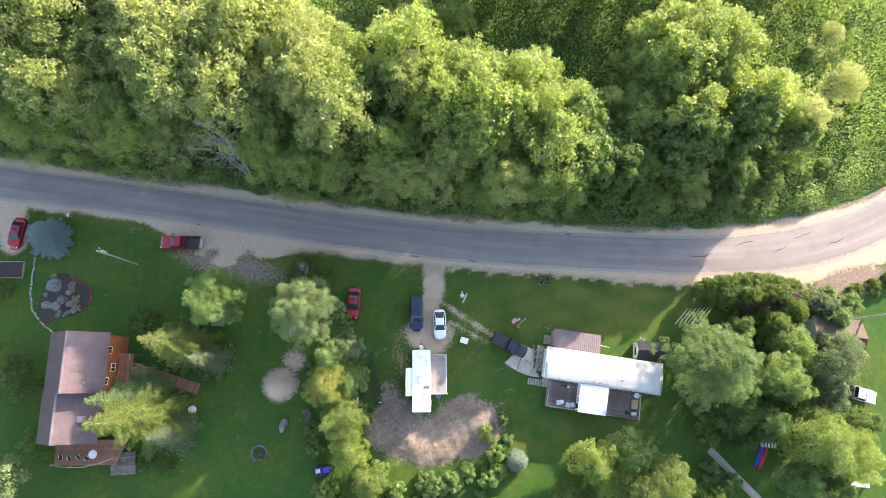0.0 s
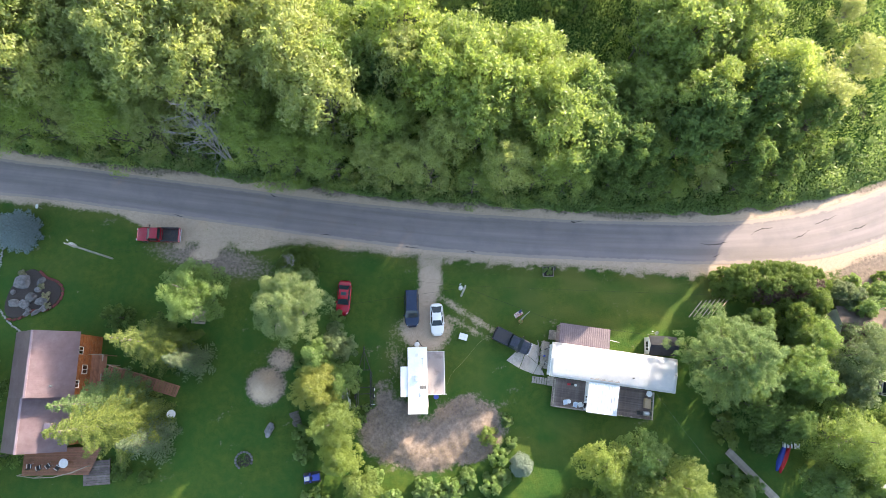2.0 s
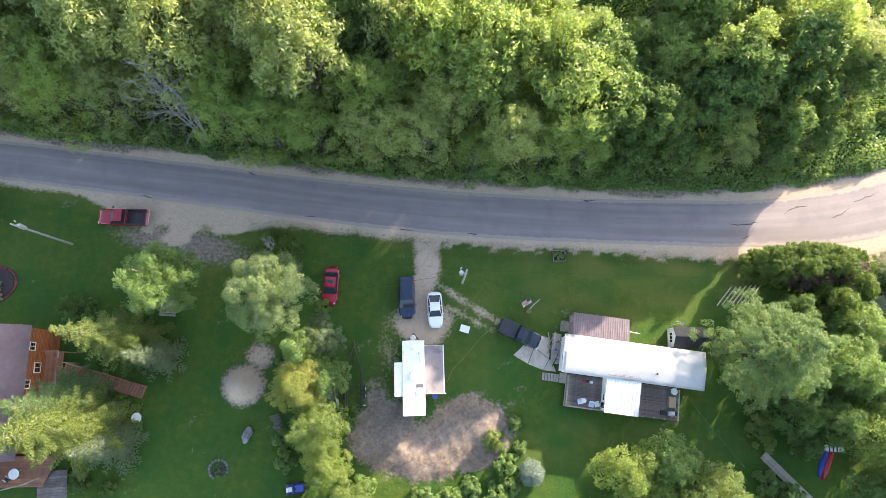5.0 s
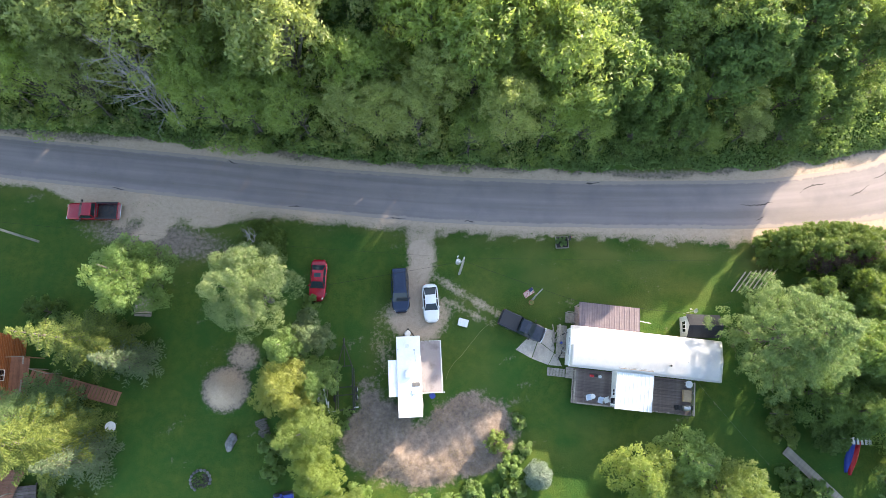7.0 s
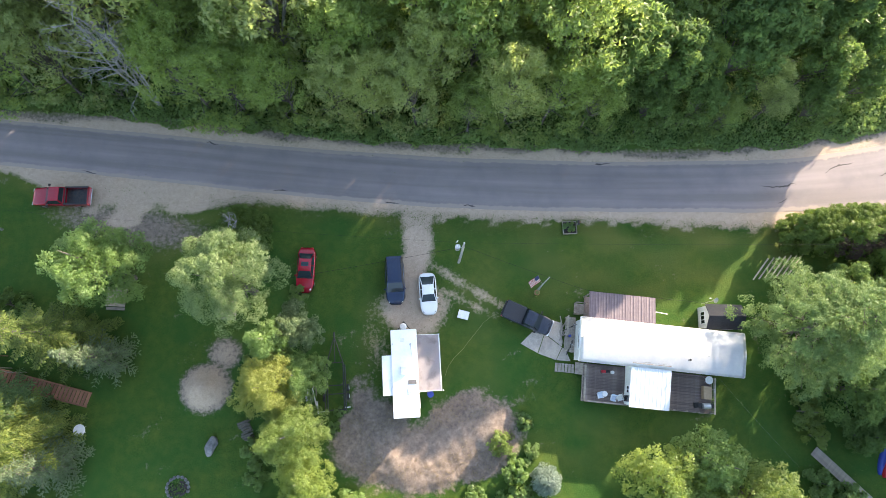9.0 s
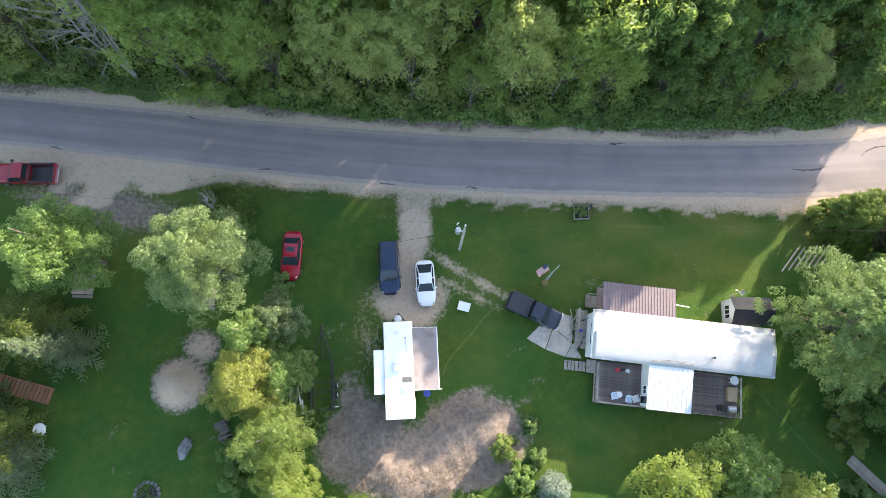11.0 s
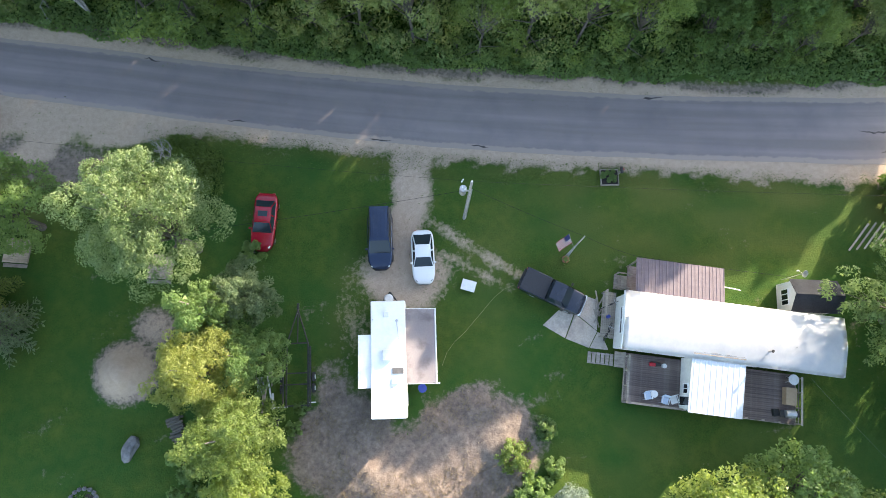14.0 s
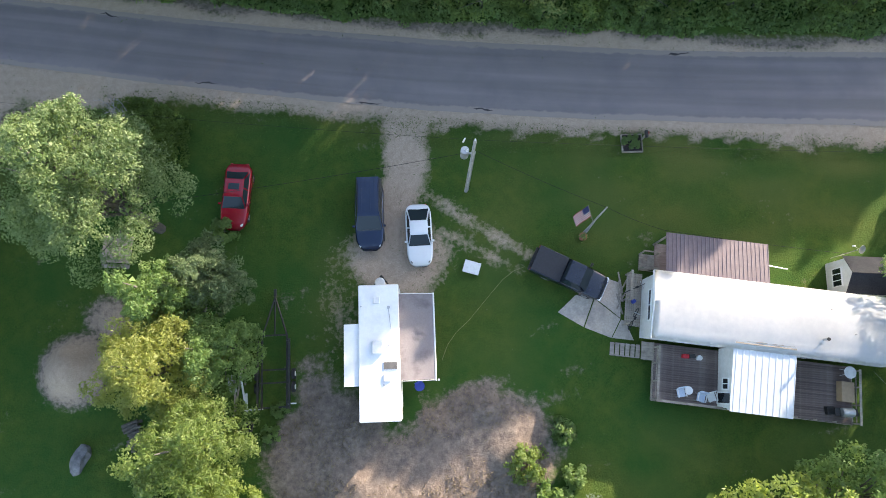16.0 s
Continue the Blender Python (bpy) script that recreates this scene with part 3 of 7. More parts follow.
def conifer(seed, name, height, radius, material, label, base=0.4, whorls=16, per=7, size=0.26, top=1.0, lift=-0.25, dense=1.0, ragged=0.25):
    """A trunk with whorls of boughs, each one a flat spray of side twigs set with needles."""
    rs = np.random.RandomState(seed)
    t = thing(name, Matrix(), label, "tree")
    pieces = [tube([(0, 0, 0), (0.05, 0, height * 0.5), (0, 0.04, height)], [0.016 * height, 0.010 * height, 0.015], 8)]
    ctr, nrm, run = [], [], []
    for k in range(whorls):
        f = k / (whorls - 1)
        h = base + (height - base - 0.15) * f
        r = radius * (1 - f) ** top * (1 - 0.25 * max(0, 0.15 - f) / 0.15) + 0.15
        m = max(5, int(per * (0.55 + 0.6 * (1 - f))))
        for j in range(m):
            a = 2 * math.pi * (j + rs.uniform(-0.3, 0.3)) / m + k * 1.1
            rr = r * rs.uniform(1 - ragged, 1 + ragged * 0.6)
            dv, sv = np.array([math.cos(a), math.sin(a), 0]), np.array([-math.sin(a), math.cos(a), 0])
            root = np.array([0, 0, h + rs.uniform(-0.5, 0.5) * height / whorls * 0.6])
            sag = lift * rr * rs.uniform(0.6, 1.4)
            tip = root + dv * rr + np.array([0, 0, sag + 0.10 * rr])
            mid = root + dv * rr * 0.5 + np.array([0, 0, sag * 0.62])
            pieces.append(tube([Vector(root), Vector(mid), Vector(tip)], [0.02 + 0.01 * rr, 0.02, 0.008], 3))
            twigs = max(4, int(rr / 0.17 * dense))
            for q in range(twigs):
                u = 0.10 + 0.90 * (q + rs.uniform(0, 0.8)) / twigs
                p0 = root * (1 - u) ** 2 + 2 * u * (1 - u) * mid + u * u * tip
                for s in (-1, 1):
                    ln = 0.20 + 0.27 * rr * (1 - u) ** 0.7 * min(1, u * 4) * rs.uniform(0.7, 1.25)
                    way = unit(dv * 0.75 + s * sv + np.array([0, 0, -0.45]))
                    n = max(3, int(ln / 0.09))
                    w = ((np.arange(n) + rs.uniform(0, 1, n)) / n)[:, None]
                    ctr.append(p0 + way * ln * w + rs.normal(0, 0.03, (n, 3)))
                    nrm.append(np.tile(np.array([0, 0, 1.0]) + dv * 0.25 + s * sv * 0.25, (n, 1)))
                    run.append(np.tile(way, (n, 1)))
    mesh_part("trunk", *join_pieces(pieces), BARK, t)
    v, f = cards(rs, np.concatenate(ctr), np.concatenate(nrm), size, 0.42, 0.1, 0.30, np.concatenate(run) * 1.8)
    crown_part(v, f, material, t)
    return t


def place(t, x, y, scale=1.0, turn=0.0, tall=1.0):
    """A copy of a plant at a place."""
    return copy_thing(t, pose(x, y, 0, 0, 0, turn) @ Matrix.Diagonal((scale, scale, scale * tall, 1)))


rs0 = np.random.RandomState(77)
poplars = [plumed(100 + k, "poplar_tree", 15, 3.8 + 0.25 * (k % 3), 2.0, 6800, 0.30, LEAF_POPLAR, BARK_PALE if k % 2 else BARK, "tall yellow-green poplar in the roadside wood") for k in range(4)]
aspens = [plumed(150 + k, "aspen_tree", 15, 3.9 + 0.2 * k, 2.0, 6600, 0.29, LEAF_ASPEN_LIT, BARK_PALE, "tall pale silvery-green aspen in the roadside wood", 27) for k in range(3)]
darks = [plumed(200 + k, "ash_tree", 12, 3.4, 1.6, 6400, 0.33, LEAF_DARK, BARK, "dark green broadleaf tree in the roadside wood", 20, 0.50, 0.45) for k in range(3)]
fronts = [plumed(180 + k, ("aspen_tree", "poplar_tree", "poplar_tree")[k], 15, 3.7 + 0.2 * k, 1.2, 10400, 0.225, (LEAF_ASPEN_LIT, LEAF_POPLAR, LEAF_POPLAR)[k], BARK, "leafy %s at the wood's road edge" % ("pale aspen", "yellow-green poplar", "yellow-green poplar")[k]) for k in range(3)]
saplings = [plumed(450 + k, "sapling", 6, 1.5, 0.5, 1500, 0.25, (LEAF_POPLAR, LEAF_UNDER)[k], BARK, "young leafy sapling in the wood", 6, 0.5, per=9) for k in range(2)]
lows = [shrub(300 + k, "wild_shrub", 2.6, 1.9, 900, 0.24, LEAF_UNDER, "leafy green wild shrub beside the road", 7) for k in range(3)]
used = set()


def plant(protos, x, y, scale, tall=1.0):
    """Uses the first of each kind itself, and copies after that."""
    t = protos[int(rs0.randint(len(protos)))]
    m = pose(x, y, 0, rs0.uniform(-3, 3), rs0.uniform(-3, 3), rs0.uniform(0, 360)) @ Matrix.Diagonal((scale, scale, scale * tall, 1))
    if t.name in used:
        return copy_thing(t, m)
    used.add(t.name)
    t.matrix_world = m
    return t


def wood_height(x, y):
    """The wood's height over the plan, and 0 in the clearing: tall to the west, a second tall stand to the east behind lower trees."""
    west = np.interp(x, [-80, -38, -24, -16, -5, 8, 17, 22, 25], [17.5, 18.5, 17.5, 17, 16.5, 16.5, 15.5, 11.5, 9])
    back = np.interp(x, [-80, -26, -19, -12, -7, 0, 10, 18, 23, 29, 33, 44, 49, 52], [60, 52, 48, 45, 42.5, 41, 40.5, 39.5, 38.5, 48.5, 48.5, 47, 41.5, 38])
    if y > back or x > 53 or (x > 47 and y < 31):
        return 0.0
    if x < 23:
        return float(west)
    if 35 < x < 40.5 and 27 < y < 37:
        return 13.2
    return float(np.interp(y, [24, 28, 35, 38], [8.5, 11.6, 12.6, 14.0]) * np.interp(x, [23, 28, 38, 42, 46, 53], [0.9, 1.0, 1.0, 0.8 if y < 34 else 1.0, 0.7 if y < 34 else 1.0, 0.7]))


x = -68.0
while x < 66:
    edge = float(blend(ROAD_N, np.array([x]))[0])
    y = edge + 3.0 + rs0.uniform(-0.3, 0.9)
    while y < 57:
        px, py = x + rs0.uniform(-1.2, 1.2), y + rs0.uniform(-0.9, 0.9)
        h = wood_height(px, py)
        if math.hypot(px + 26.0, py - 28.0) < 4.4:
            y += 2.5
        elif h:
            h *= rs0.uniform(0.93, 1.06) * float(np.interp(py - edge, [3, 7, 13], [0.84, 1.0, 1.0]))
            # share of dark-leaved trees; in the east front their colour also stands for shade
            shade = 0.03 if px < 19 else 0.6 if py < 33 else 0.05
            if rs0.uniform() < shade:
                plant(darks, px, py, h / 12 * rs0.uniform(0.9, 1.05), 0.95)
            elif py < edge + 8:
                plant(fronts, px, py, h / 15 * rs0.uniform(0.95, 1.12), rs0.uniform(0.92, 1.02))
            else:
                # aspens thicken westward; their pale colour carries part of the light there
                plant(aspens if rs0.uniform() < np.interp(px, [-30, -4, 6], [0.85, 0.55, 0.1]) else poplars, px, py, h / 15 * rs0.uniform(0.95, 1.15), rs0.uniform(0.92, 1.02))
            y += 4.4 * rs0.uniform(0.85, 1.2) * (0.8 if h < 11 else 1.0)
        elif px > 44 and py < 34:
            plant(lows, px, py, rs0.uniform(0.4, 0.6) if py < edge + 6 else rs0.uniform(0.6, 1.3))
            y += 1.8 * rs0.uniform(0.8, 1.2)
        else:
            u = rs0.uniform()
            if u < (0.22 if px < 46 else 0.35):
                plant(saplings, px, py, rs0.uniform(0.4, 1.0), 1.0)
            elif u < (0.62 if px < 46 else 0.95):
                plant(lows, px, py, rs0.uniform(0.3, 0.9) if px < 46 else rs0.uniform(0.5, 1.4))
            y += (3.4 if px < 46 else 2.4) * rs0.uniform(0.8, 1.2)
    x += 4.4

# single trees that stand out in the clearing and at the wood's east end
for protos, x, y, h, full in ((poplars, -1.6, 49.6, 10.0, 15), (poplars, 3.4, 50.6, 7.6, 15), (saplings, 9.3, 52.4, 4.0, 6), (saplings, 18.2, 51.6, 4.4, 6), (saplings, 22.0, 50.5, 3.4, 6), (darks, -9.5, 48.0, 7.5, 12), (darks, -4.8, 46.5, 6.0, 12), (aspens, 51.8, 36.0, 10.4, 15), (aspens, 59.5, 41.5, 8.0, 15), (saplings, 56.0, 34.0, 5.0, 6), (saplings, 58.5, 31.0, 4.0, 6), (saplings, 54.4, 30.2, 4.6, 6), (aspens, 61.0, 50.5, 5.0, 15)):
    plant(protos, x, y, h / full * 1.35, 0.74)

# unseen trees added past the clearing to keep the low sun off it
for k in range(19):
    plant(darks, -4 + 3.6 * k, 61.5 + 4.5 * (k % 2) + rs0.uniform(-1, 1), rs0.uniform(0.95, 1.12))

# leafy edge of shrubs and saplings in front of the trunks
x = -68.0
while x < 46:
    edge = float(blend(ROAD_N, np.array([x]))[0])
    small = 0.55 if x > 33 or abs(x + 25.5) < 4 else 1.0
    plant(lows, x, edge + 2.3 + rs0.uniform(-0.5, 0.8), rs0.uniform(0.6, 1.15) * small, rs0.uniform(0.9, 1.5))
    if rs0.uniform() < 0.7:
        plant(saplings, x + 1.0, edge + 3.0 + rs0.uniform(-0.4, 0.8), rs0.uniform(0.7, 1.3) * small, rs0.uniform(0.9, 1.1))
    x += 2.4


def undergrowth():
    """The leafy cover of the wood's floor and edge, and the tall grass of the clearing, one mass of blades."""
    rs = np.random.RandomState(5)
    n = 100000
    px, py = rs.uniform(-76, 74, n), rs.uniform(19, 60, n)
    e = blend(ROAD_N, px)
    near = rs.uniform(0, 1, n) < 0.6
    py = np.where(near, e + 1.35 + 0.45 * wobble(px, 0 * px, 0.7, 61) + rs.exponential(3.0, n), py)
    keep = py > e + 1.25 + 0.45 * wobble(px, 0 * px, 0.7, 61)
    px, py, e = px[keep], py[keep], e[keep]
    grow = np.clip((py - e - 0.9) / 3.0, 0.06, 1)
    pz = grow * (0.75 + 0.55 * wobble(px, py, 0.55, 62)).clip(0.12, 2) * rs.uniform(0.15, 1.1, len(px)) * 1.5
    ctr = np.stack([px, py, pz + 0.04], 1)
    v, f = slivers(rs, ctr, np.tile([0.0, -0.15, 0.9], (len(px), 1)), 0.27, 0.65, 0.7)
    n = 90000
    qx, qy = rs.uniform(-30, 74, n), rs.uniform(30, 62, n)
    tall = (0.6 + 0.5 * wobble(qx, qy, 0.45, 63) + 0.3 * wobble(qx, qy, 1.3, 64)).clip(0.15, 2)
    keep = qy > blend(ROAD_N, qx) + 8
    ctr = np.stack([qx, qy, tall * rs.uniform(0.2, 1.0, n)], 1)[keep]
    m = len(ctr)
    d = rs.normal(0, 1, (m, 3)) * np.array([1, 1, 0.25]) + np.array([0, 0, 0.35])
    v2, f2 = slivers(rs, ctr, d, 0.42, 0.28, 0.2, np.tile([0.25, 0.1, 1.0], (m, 1)))
    v, f = joined((v, f), (v2, f2))
    ob = crown_part(v, f, LEAF_UNDER, None, "undergrowth")
    tagged(ob, "dense green weeds and tall grass along the wood and its clearing", "undergrowth", kind="stuff")


undergrowth()

maple = mound(1, "silver_maple", 18.0, 4.3, 44000, 0.155, LEAF_MAPLE, "large silver maple with pale green leaves on the lawn", base=4.2, rough=0.36, limbs=True, lobes=30, per=17, share=0.28)
maple.matrix_world = pose(-15.1, 8.3, 0, 0, 0, 20)


# ---- more materials ----
ROOF_WHITE = mat("white_roof_coating", (0.72, 0.73, 0.74), (0.79, 0.79, 0.79), 3, 0.45, stain=(0.62, 0.64, 0.66), stain_scale=0.5, bump=0.15)
SIDING = mat("white_siding", (0.62, 0.61, 0.58), (0.72, 0.71, 0.68), 4, 0.55, stain=(0.5, 0.49, 0.46), stain_scale=0.8, bump=0.1)
TRIM = mat("white_trim", (0.70, 0.70, 0.69), (0.80, 0.80, 0.79), 6, 0.5, bump=0.1)
METAL_WHITE = mat("white_sheet_metal", (0.52, 0.56, 0.60), (0.61, 0.645, 0.68), 2, 0.35, stain=(0.45, 0.48, 0.51), stain_scale=1.2, bump=0.05)
METAL_BROWN = mat("brown_sheet_metal", (0.120, 0.090, 0.100), (0.150, 0.116, 0.126), 3, 0.6, 0.1, stain=(0.17, 0.135, 0.142), stain_scale=0.7, bump=0.08)
METAL_RED = mat("red_brown_sheet_metal", (0.225, 0.160, 0.180), (0.275, 0.200, 0.222), 1.5, 0.32, 0.25, stain=(0.33, 0.26, 0.28), stain_scale=0.5, bump=0.08)
DECK = mat("weathered_deck_board", (0.115, 0.085, 0.075), (0.20, 0.155, 0.14), 14, 0.85, stain=(0.26, 0.22, 0.20), stain_scale=1.5, bump=0.4, vary=0.3, stretch=(0.1, 1, 1))
LUMBER = mat("weathered_lumber", (0.24, 0.20, 0.16), (0.40, 0.35, 0.29), 10, 0.85, stain=(0.16, 0.13, 0.11), stain_scale=1.5, bump=0.4, vary=0.2, stretch=(0.2, 1, 1))
LOG = mat("varnished_log", (0.22, 0.068, 0.020), (0.35, 0.115, 0.034), 5, 0.4, stain=(0.15, 0.045, 0.016), stain_scale=1.2, bump=0.2, vary=0.2, stretch=(1, 0.2, 1))
STAINED = mat("red_stained_board", (0.22, 0.095, 0.055), (0.34, 0.155, 0.09), 8, 0.7, stain=(0.16, 0.07, 0.045), stain_scale=2, bump=0.3, vary=0.25)
SHINGLE = mat("dark_shingle", (0.024, 0.029, 0.040), (0.045, 0.052, 0.068), 12, 0.9, stain=(0.06, 0.066, 0.08), stain_scale=1, bump=0.5, vary=0.2)
SHINGLE_BROWN = mat("brown_shingle", (0.11, 0.085, 0.07), (0.19, 0.15, 0.125), 10, 0.9, stain=(0.24, 0.2, 0.17), stain_scale=0.8, bump=0.5)
CONCRETE = mat("concrete", (0.40, 0.335, 0.275), (0.53, 0.455, 0.38), 8, 0.9, stain=(0.22, 0.205, 0.19), stain_scale=0.8, bump=0.3, vary=0.12)
RUBBER = mat("rubber", (0.018, 0.018, 0.019), (0.035, 0.035, 0.035), 20, 0.85, bump=0.3)
STEEL = mat("galvanised_steel", (0.42, 0.43, 0.44), (0.58, 0.59, 0.60), 8, 0.45, 0.8, stain=(0.3, 0.28, 0.26), stain_scale=2, bump=0.1)
BLACK_STEEL = mat("black_painted_steel", (0.016, 0.018, 0.020), (0.035, 0.036, 0.036), 6, 0.5, 0.2, stain=(0.07, 0.045, 0.03), stain_scale=3, bump=0.2)
AWNING = mat("awning_fabric", (0.36, 0.325, 0.335), (0.42, 0.38, 0.39), 12, 0.8, stain=(0.19, 0.165, 0.17), stain_scale=0.8, bump=0.2)
RV_ROOF = mat("rubber_roof", (0.78, 0.78, 0.78), (0.84, 0.84, 0.84), 5, 0.5, stain=(0.68, 0.68, 0.67), stain_scale=0.9, bump=0.1)
RV_WALL = mat("camper_wall", (0.66, 0.65, 0.62), (0.74, 0.73, 0.70), 5, 0.35, stain=(0.58, 0.56, 0.52), stain_scale=1, bump=0.05)
STONE = mat("field_stone", (0.085, 0.085, 0.09), (0.20, 0.197, 0.20), 3, 0.9, stain=(0.25, 0.245, 0.245), stain_scale=2.2, bump=0.6, dist=0.05, vary=0.35)
STONE_PALE = mat("pale_border_stone", (0.24, 0.24, 0.235), (0.42, 0.42, 0.41), 5, 0.9, stain=(0.16, 0.16, 0.155), stain_scale=3, bump=0.5, vary=0.35)
STONE_RED = mat("red_garden_stone", (0.10, 0.026, 0.022), (0.18, 0.050, 0.042), 6, 0.9, bump=0.5, vary=0.3)
MULCH = mat("dark_mulch", (0.022, 0.018, 0.016), (0.060, 0.048, 0.043), 14, 0.95, bump=0.8, dist=0.03)
PLASTIC_WHITE = mat("white_plastic", (0.66, 0.66, 0.65), (0.74, 0.74, 0.73), 5, 0.45, stain=(0.55, 0.54, 0.5), stain_scale=3, bump=0.05)
PLASTIC_BLUE = mat("blue_plastic", (0.02, 0.045, 0.26), (0.03, 0.06, 0.34), 5, 0.45, bump=0.05)
PLASTIC_RED = mat("red_plastic", (0.40, 0.012, 0.02), (0.50, 0.02, 0.03), 5, 0.4, bump=0.05)
PALE_BLUE = mat("pale_blue_fabric", (0.42, 0.50, 0.62), (0.55, 0.62, 0.72), 9, 0.8, bump=0.2)
CARDBOARD = mat("tan_board", (0.34, 0.24, 0.15), (0.42, 0.30, 0.19), 6, 0.85, bump=0.2)
POLE_WOOD = mat("grey_pole_wood", (0.26, 0.24, 0.225), (0.40, 0.38, 0.36), 10, 0.9, stain=(0.18, 0.16, 0.14), stain_scale=2, bump=0.4, stretch=(1, 1, 0.1))
CABLE = mat("dark_cable", (0.006, 0.006, 0.007), (0.012, 0.012, 0.013), 5, 0.95, bump=0)
CABLE_PALE = mat("pale_cable", (0.12, 0.13, 0.11), (0.18, 0.19, 0.16), 5, 0.8, bump=0)
CHROME = mat("chrome", (0.7, 0.7, 0.7), (0.8, 0.8, 0.8), 5, 0.15, 1.0, bump=0)
FLAG_RED = mat("flag_red", (0.42, 0.03, 0.045), (0.50, 0.045, 0.06), 20, 0.8, bump=0.2)
FLAG_WHITE = mat("flag_white", (0.70, 0.69, 0.68), (0.78, 0.77, 0.76), 20, 0.8, bump=0.2)
FLAG_BLUE = mat("flag_blue", (0.03, 0.04, 0.14), (0.05, 0.06, 0.18), 20, 0.8, bump=0.2)
TERRACOTTA = mat("terracotta", (0.36, 0.15, 0.085), (0.46, 0.20, 0.12), 8, 0.85, bump=0.3)


def glass_mat(name, tint=(0.012, 0.016, 0.020)):
    m, n, l, p = nodes_of(name)
    p.inputs["Base Color"].default_value = (*tint, 1)
    p.inputs["Roughness"].default_value, p.inputs["Specular IOR Level"].default_value, p.inputs["IOR"].default_value = 0.05, 0.5, 1.45
    return m


GLASS = glass_mat("dark_window_glass")
SMOKED = mat("smoked_plastic", (0.10, 0.095, 0.09), (0.16, 0.15, 0.14), 4, 0.3, bump=0.0)
GLASS_CAR = glass_mat("tinted_car_glass", (0.020, 0.030, 0.036))


def paint(name, c, metal=0.0):
    return mat(name, tuple(v * 0.9 for v in c), c, 40, 0.25, metal, stain=tuple(v * 0.85 + 0.02 for v in c), stain_scale=1.5, bump=0.0, coat=0.45)


# ---- mobile home ----
def ribbed(width, depth, z_back, z_front, pitch, rib=0.022, thick=0.02):
    """A ribbed metal sheet over 0..width, from y=0 (z_front) to y=depth (z_back)."""
    prof = []
    x = 0.0
    while x < width - 1e-6:
        for dx, dz in ((0, 0), (0.36, 0), (0.44, 1), (0.60, 1), (0.68, 0)):
            if x + dx * pitch <= width:
                prof.append((x + dx * pitch, dz * rib))
        x += pitch
    prof.append((width, 0))
    vs, fs = [], []
    for y, z in ((0, z_front), (depth, z_back)):
        vs += [(a, y, z + b) for a, b in prof] + [(a, y, z + b - thick) for a, b in prof]
    n = len(prof)
    for i in range(n - 1):
        fs += [(i, i + 1, 2 * n + i + 1, 2 * n + i), (n + i + 1, n + i, 3 * n + i, 3 * n + i + 1), (i + 1, i, n + i, n + i + 1), (2 * n + i, 2 * n + i + 1, 3 * n + i + 1, 3 * n + i)]
    fs += [(0, 2 * n, 3 * n, n), (n - 1, 2 * n - 1, 4 * n - 1, 3 * n - 1)]
    return vs, fs


def window_unit(parent, m, w, h, bars=1):
    """A window on a wall whose outside is +y of m: frame, panes and mullions."""
    fr = bmesh.new()
    f = 0.07
    for a in ((-w / 2, w / 2, -0.03, 0.05, 0, f), (-w / 2, w / 2, -0.03, 0.05, h - f, h), (-w / 2, -w / 2 + f, -0.03, 0.05, f, h - f), (w / 2 - f, w / 2, -0.03, 0.05, f, h - f)):
        add_box(fr, *a)
    for k in range(bars):
        c = -w / 2 + w * (k + 1) / (bars + 1)
        add_box(fr, c - 0.025, c + 0.025, -0.03, 0.045, f, h - f)
    frame_ob = part("window", fr, TRIM, parent)
    frame_ob.matrix_local = m
    for k in range(bars + 1):
        a = -w / 2 + f + (w - 2 * f) * k / (bars + 1)
        part("pane", box(a, a + (w - 2 * f) / (bars + 1), -0.02, 0.01, f, h - f), GLASS, frame_ob)
    return frame_ob


HOME = pose(15.94, 0.19, 0, 0, 0, -8.46)
home = thing("mobile_home", HOME, "long white mobile home with a low white coated roof", "mobile home")
LN, WD, EAVE, RIDGE = 15.45, 3.95, 3.08, 3.42
# walls with the window openings left open on the long sides
wall = bmesh.new()
for x0, x1, y0, y1 in ((0.12, LN - 0.12, 0.08, 0.20), (0.12, LN - 0.12, WD - 0.20, WD - 0.08)):
    add_box(wall, x0, x1, y0, y1, 0.55, EAVE - 0.02)
part("side_wall", wall, SIDING, home)
for x0, x1 in ((0.0, 0.12), (LN - 0.12, LN)):
    g = bmesh.new()
    pts = [(x0, 0.08, 0.55), (x0, WD - 0.08, 0.55), (x0, WD - 0.08, EAVE), (x0, WD / 2, RIDGE - 0.04), (x0, 0.08, EAVE)]
    a = [g.verts.new(p) for p in pts]
    b = [g.verts.new((x1, p[1], p[2])) for p in pts]
    g.faces.new(a[::-1]), g.faces.new(b)
    for i in range(5):
        g.faces.new((a[i], a[(i + 1) % 5], b[(i + 1) % 5], b[i]))
    part("end_wall", g, SIDING, home)
part("skirting", box(0.15, LN - 0.15, 0.14, WD - 0.14, 0.0, 0.55), LUMBER, home, "grey skirting boards below the walls")
roof = bmesh.new()
nx = 40
rows = []
for j in range(17):
    u = j / 16
    y, z = -0.12 + (WD + 0.24) * u, EAVE - 0.02 + (RIDGE - EAVE + 0.02) * (1 - abs(2 * u - 1) ** 2.2)
    rows.append([roof.verts.new((-0.1 + (LN + 0.2) * i / nx, y, z + 0.022 * noise.noise((i * 0.6, y * 0.8, 3)))) for i in range(nx + 1)])
for a, b in zip(rows, rows[1:]):
    for i in range(nx):
        roof.faces.new((a[i], a[i + 1], b[i + 1], b[i])).smooth = True
bmesh.ops.solidify(roof, geom=roof.faces[:], thickness=0.06)
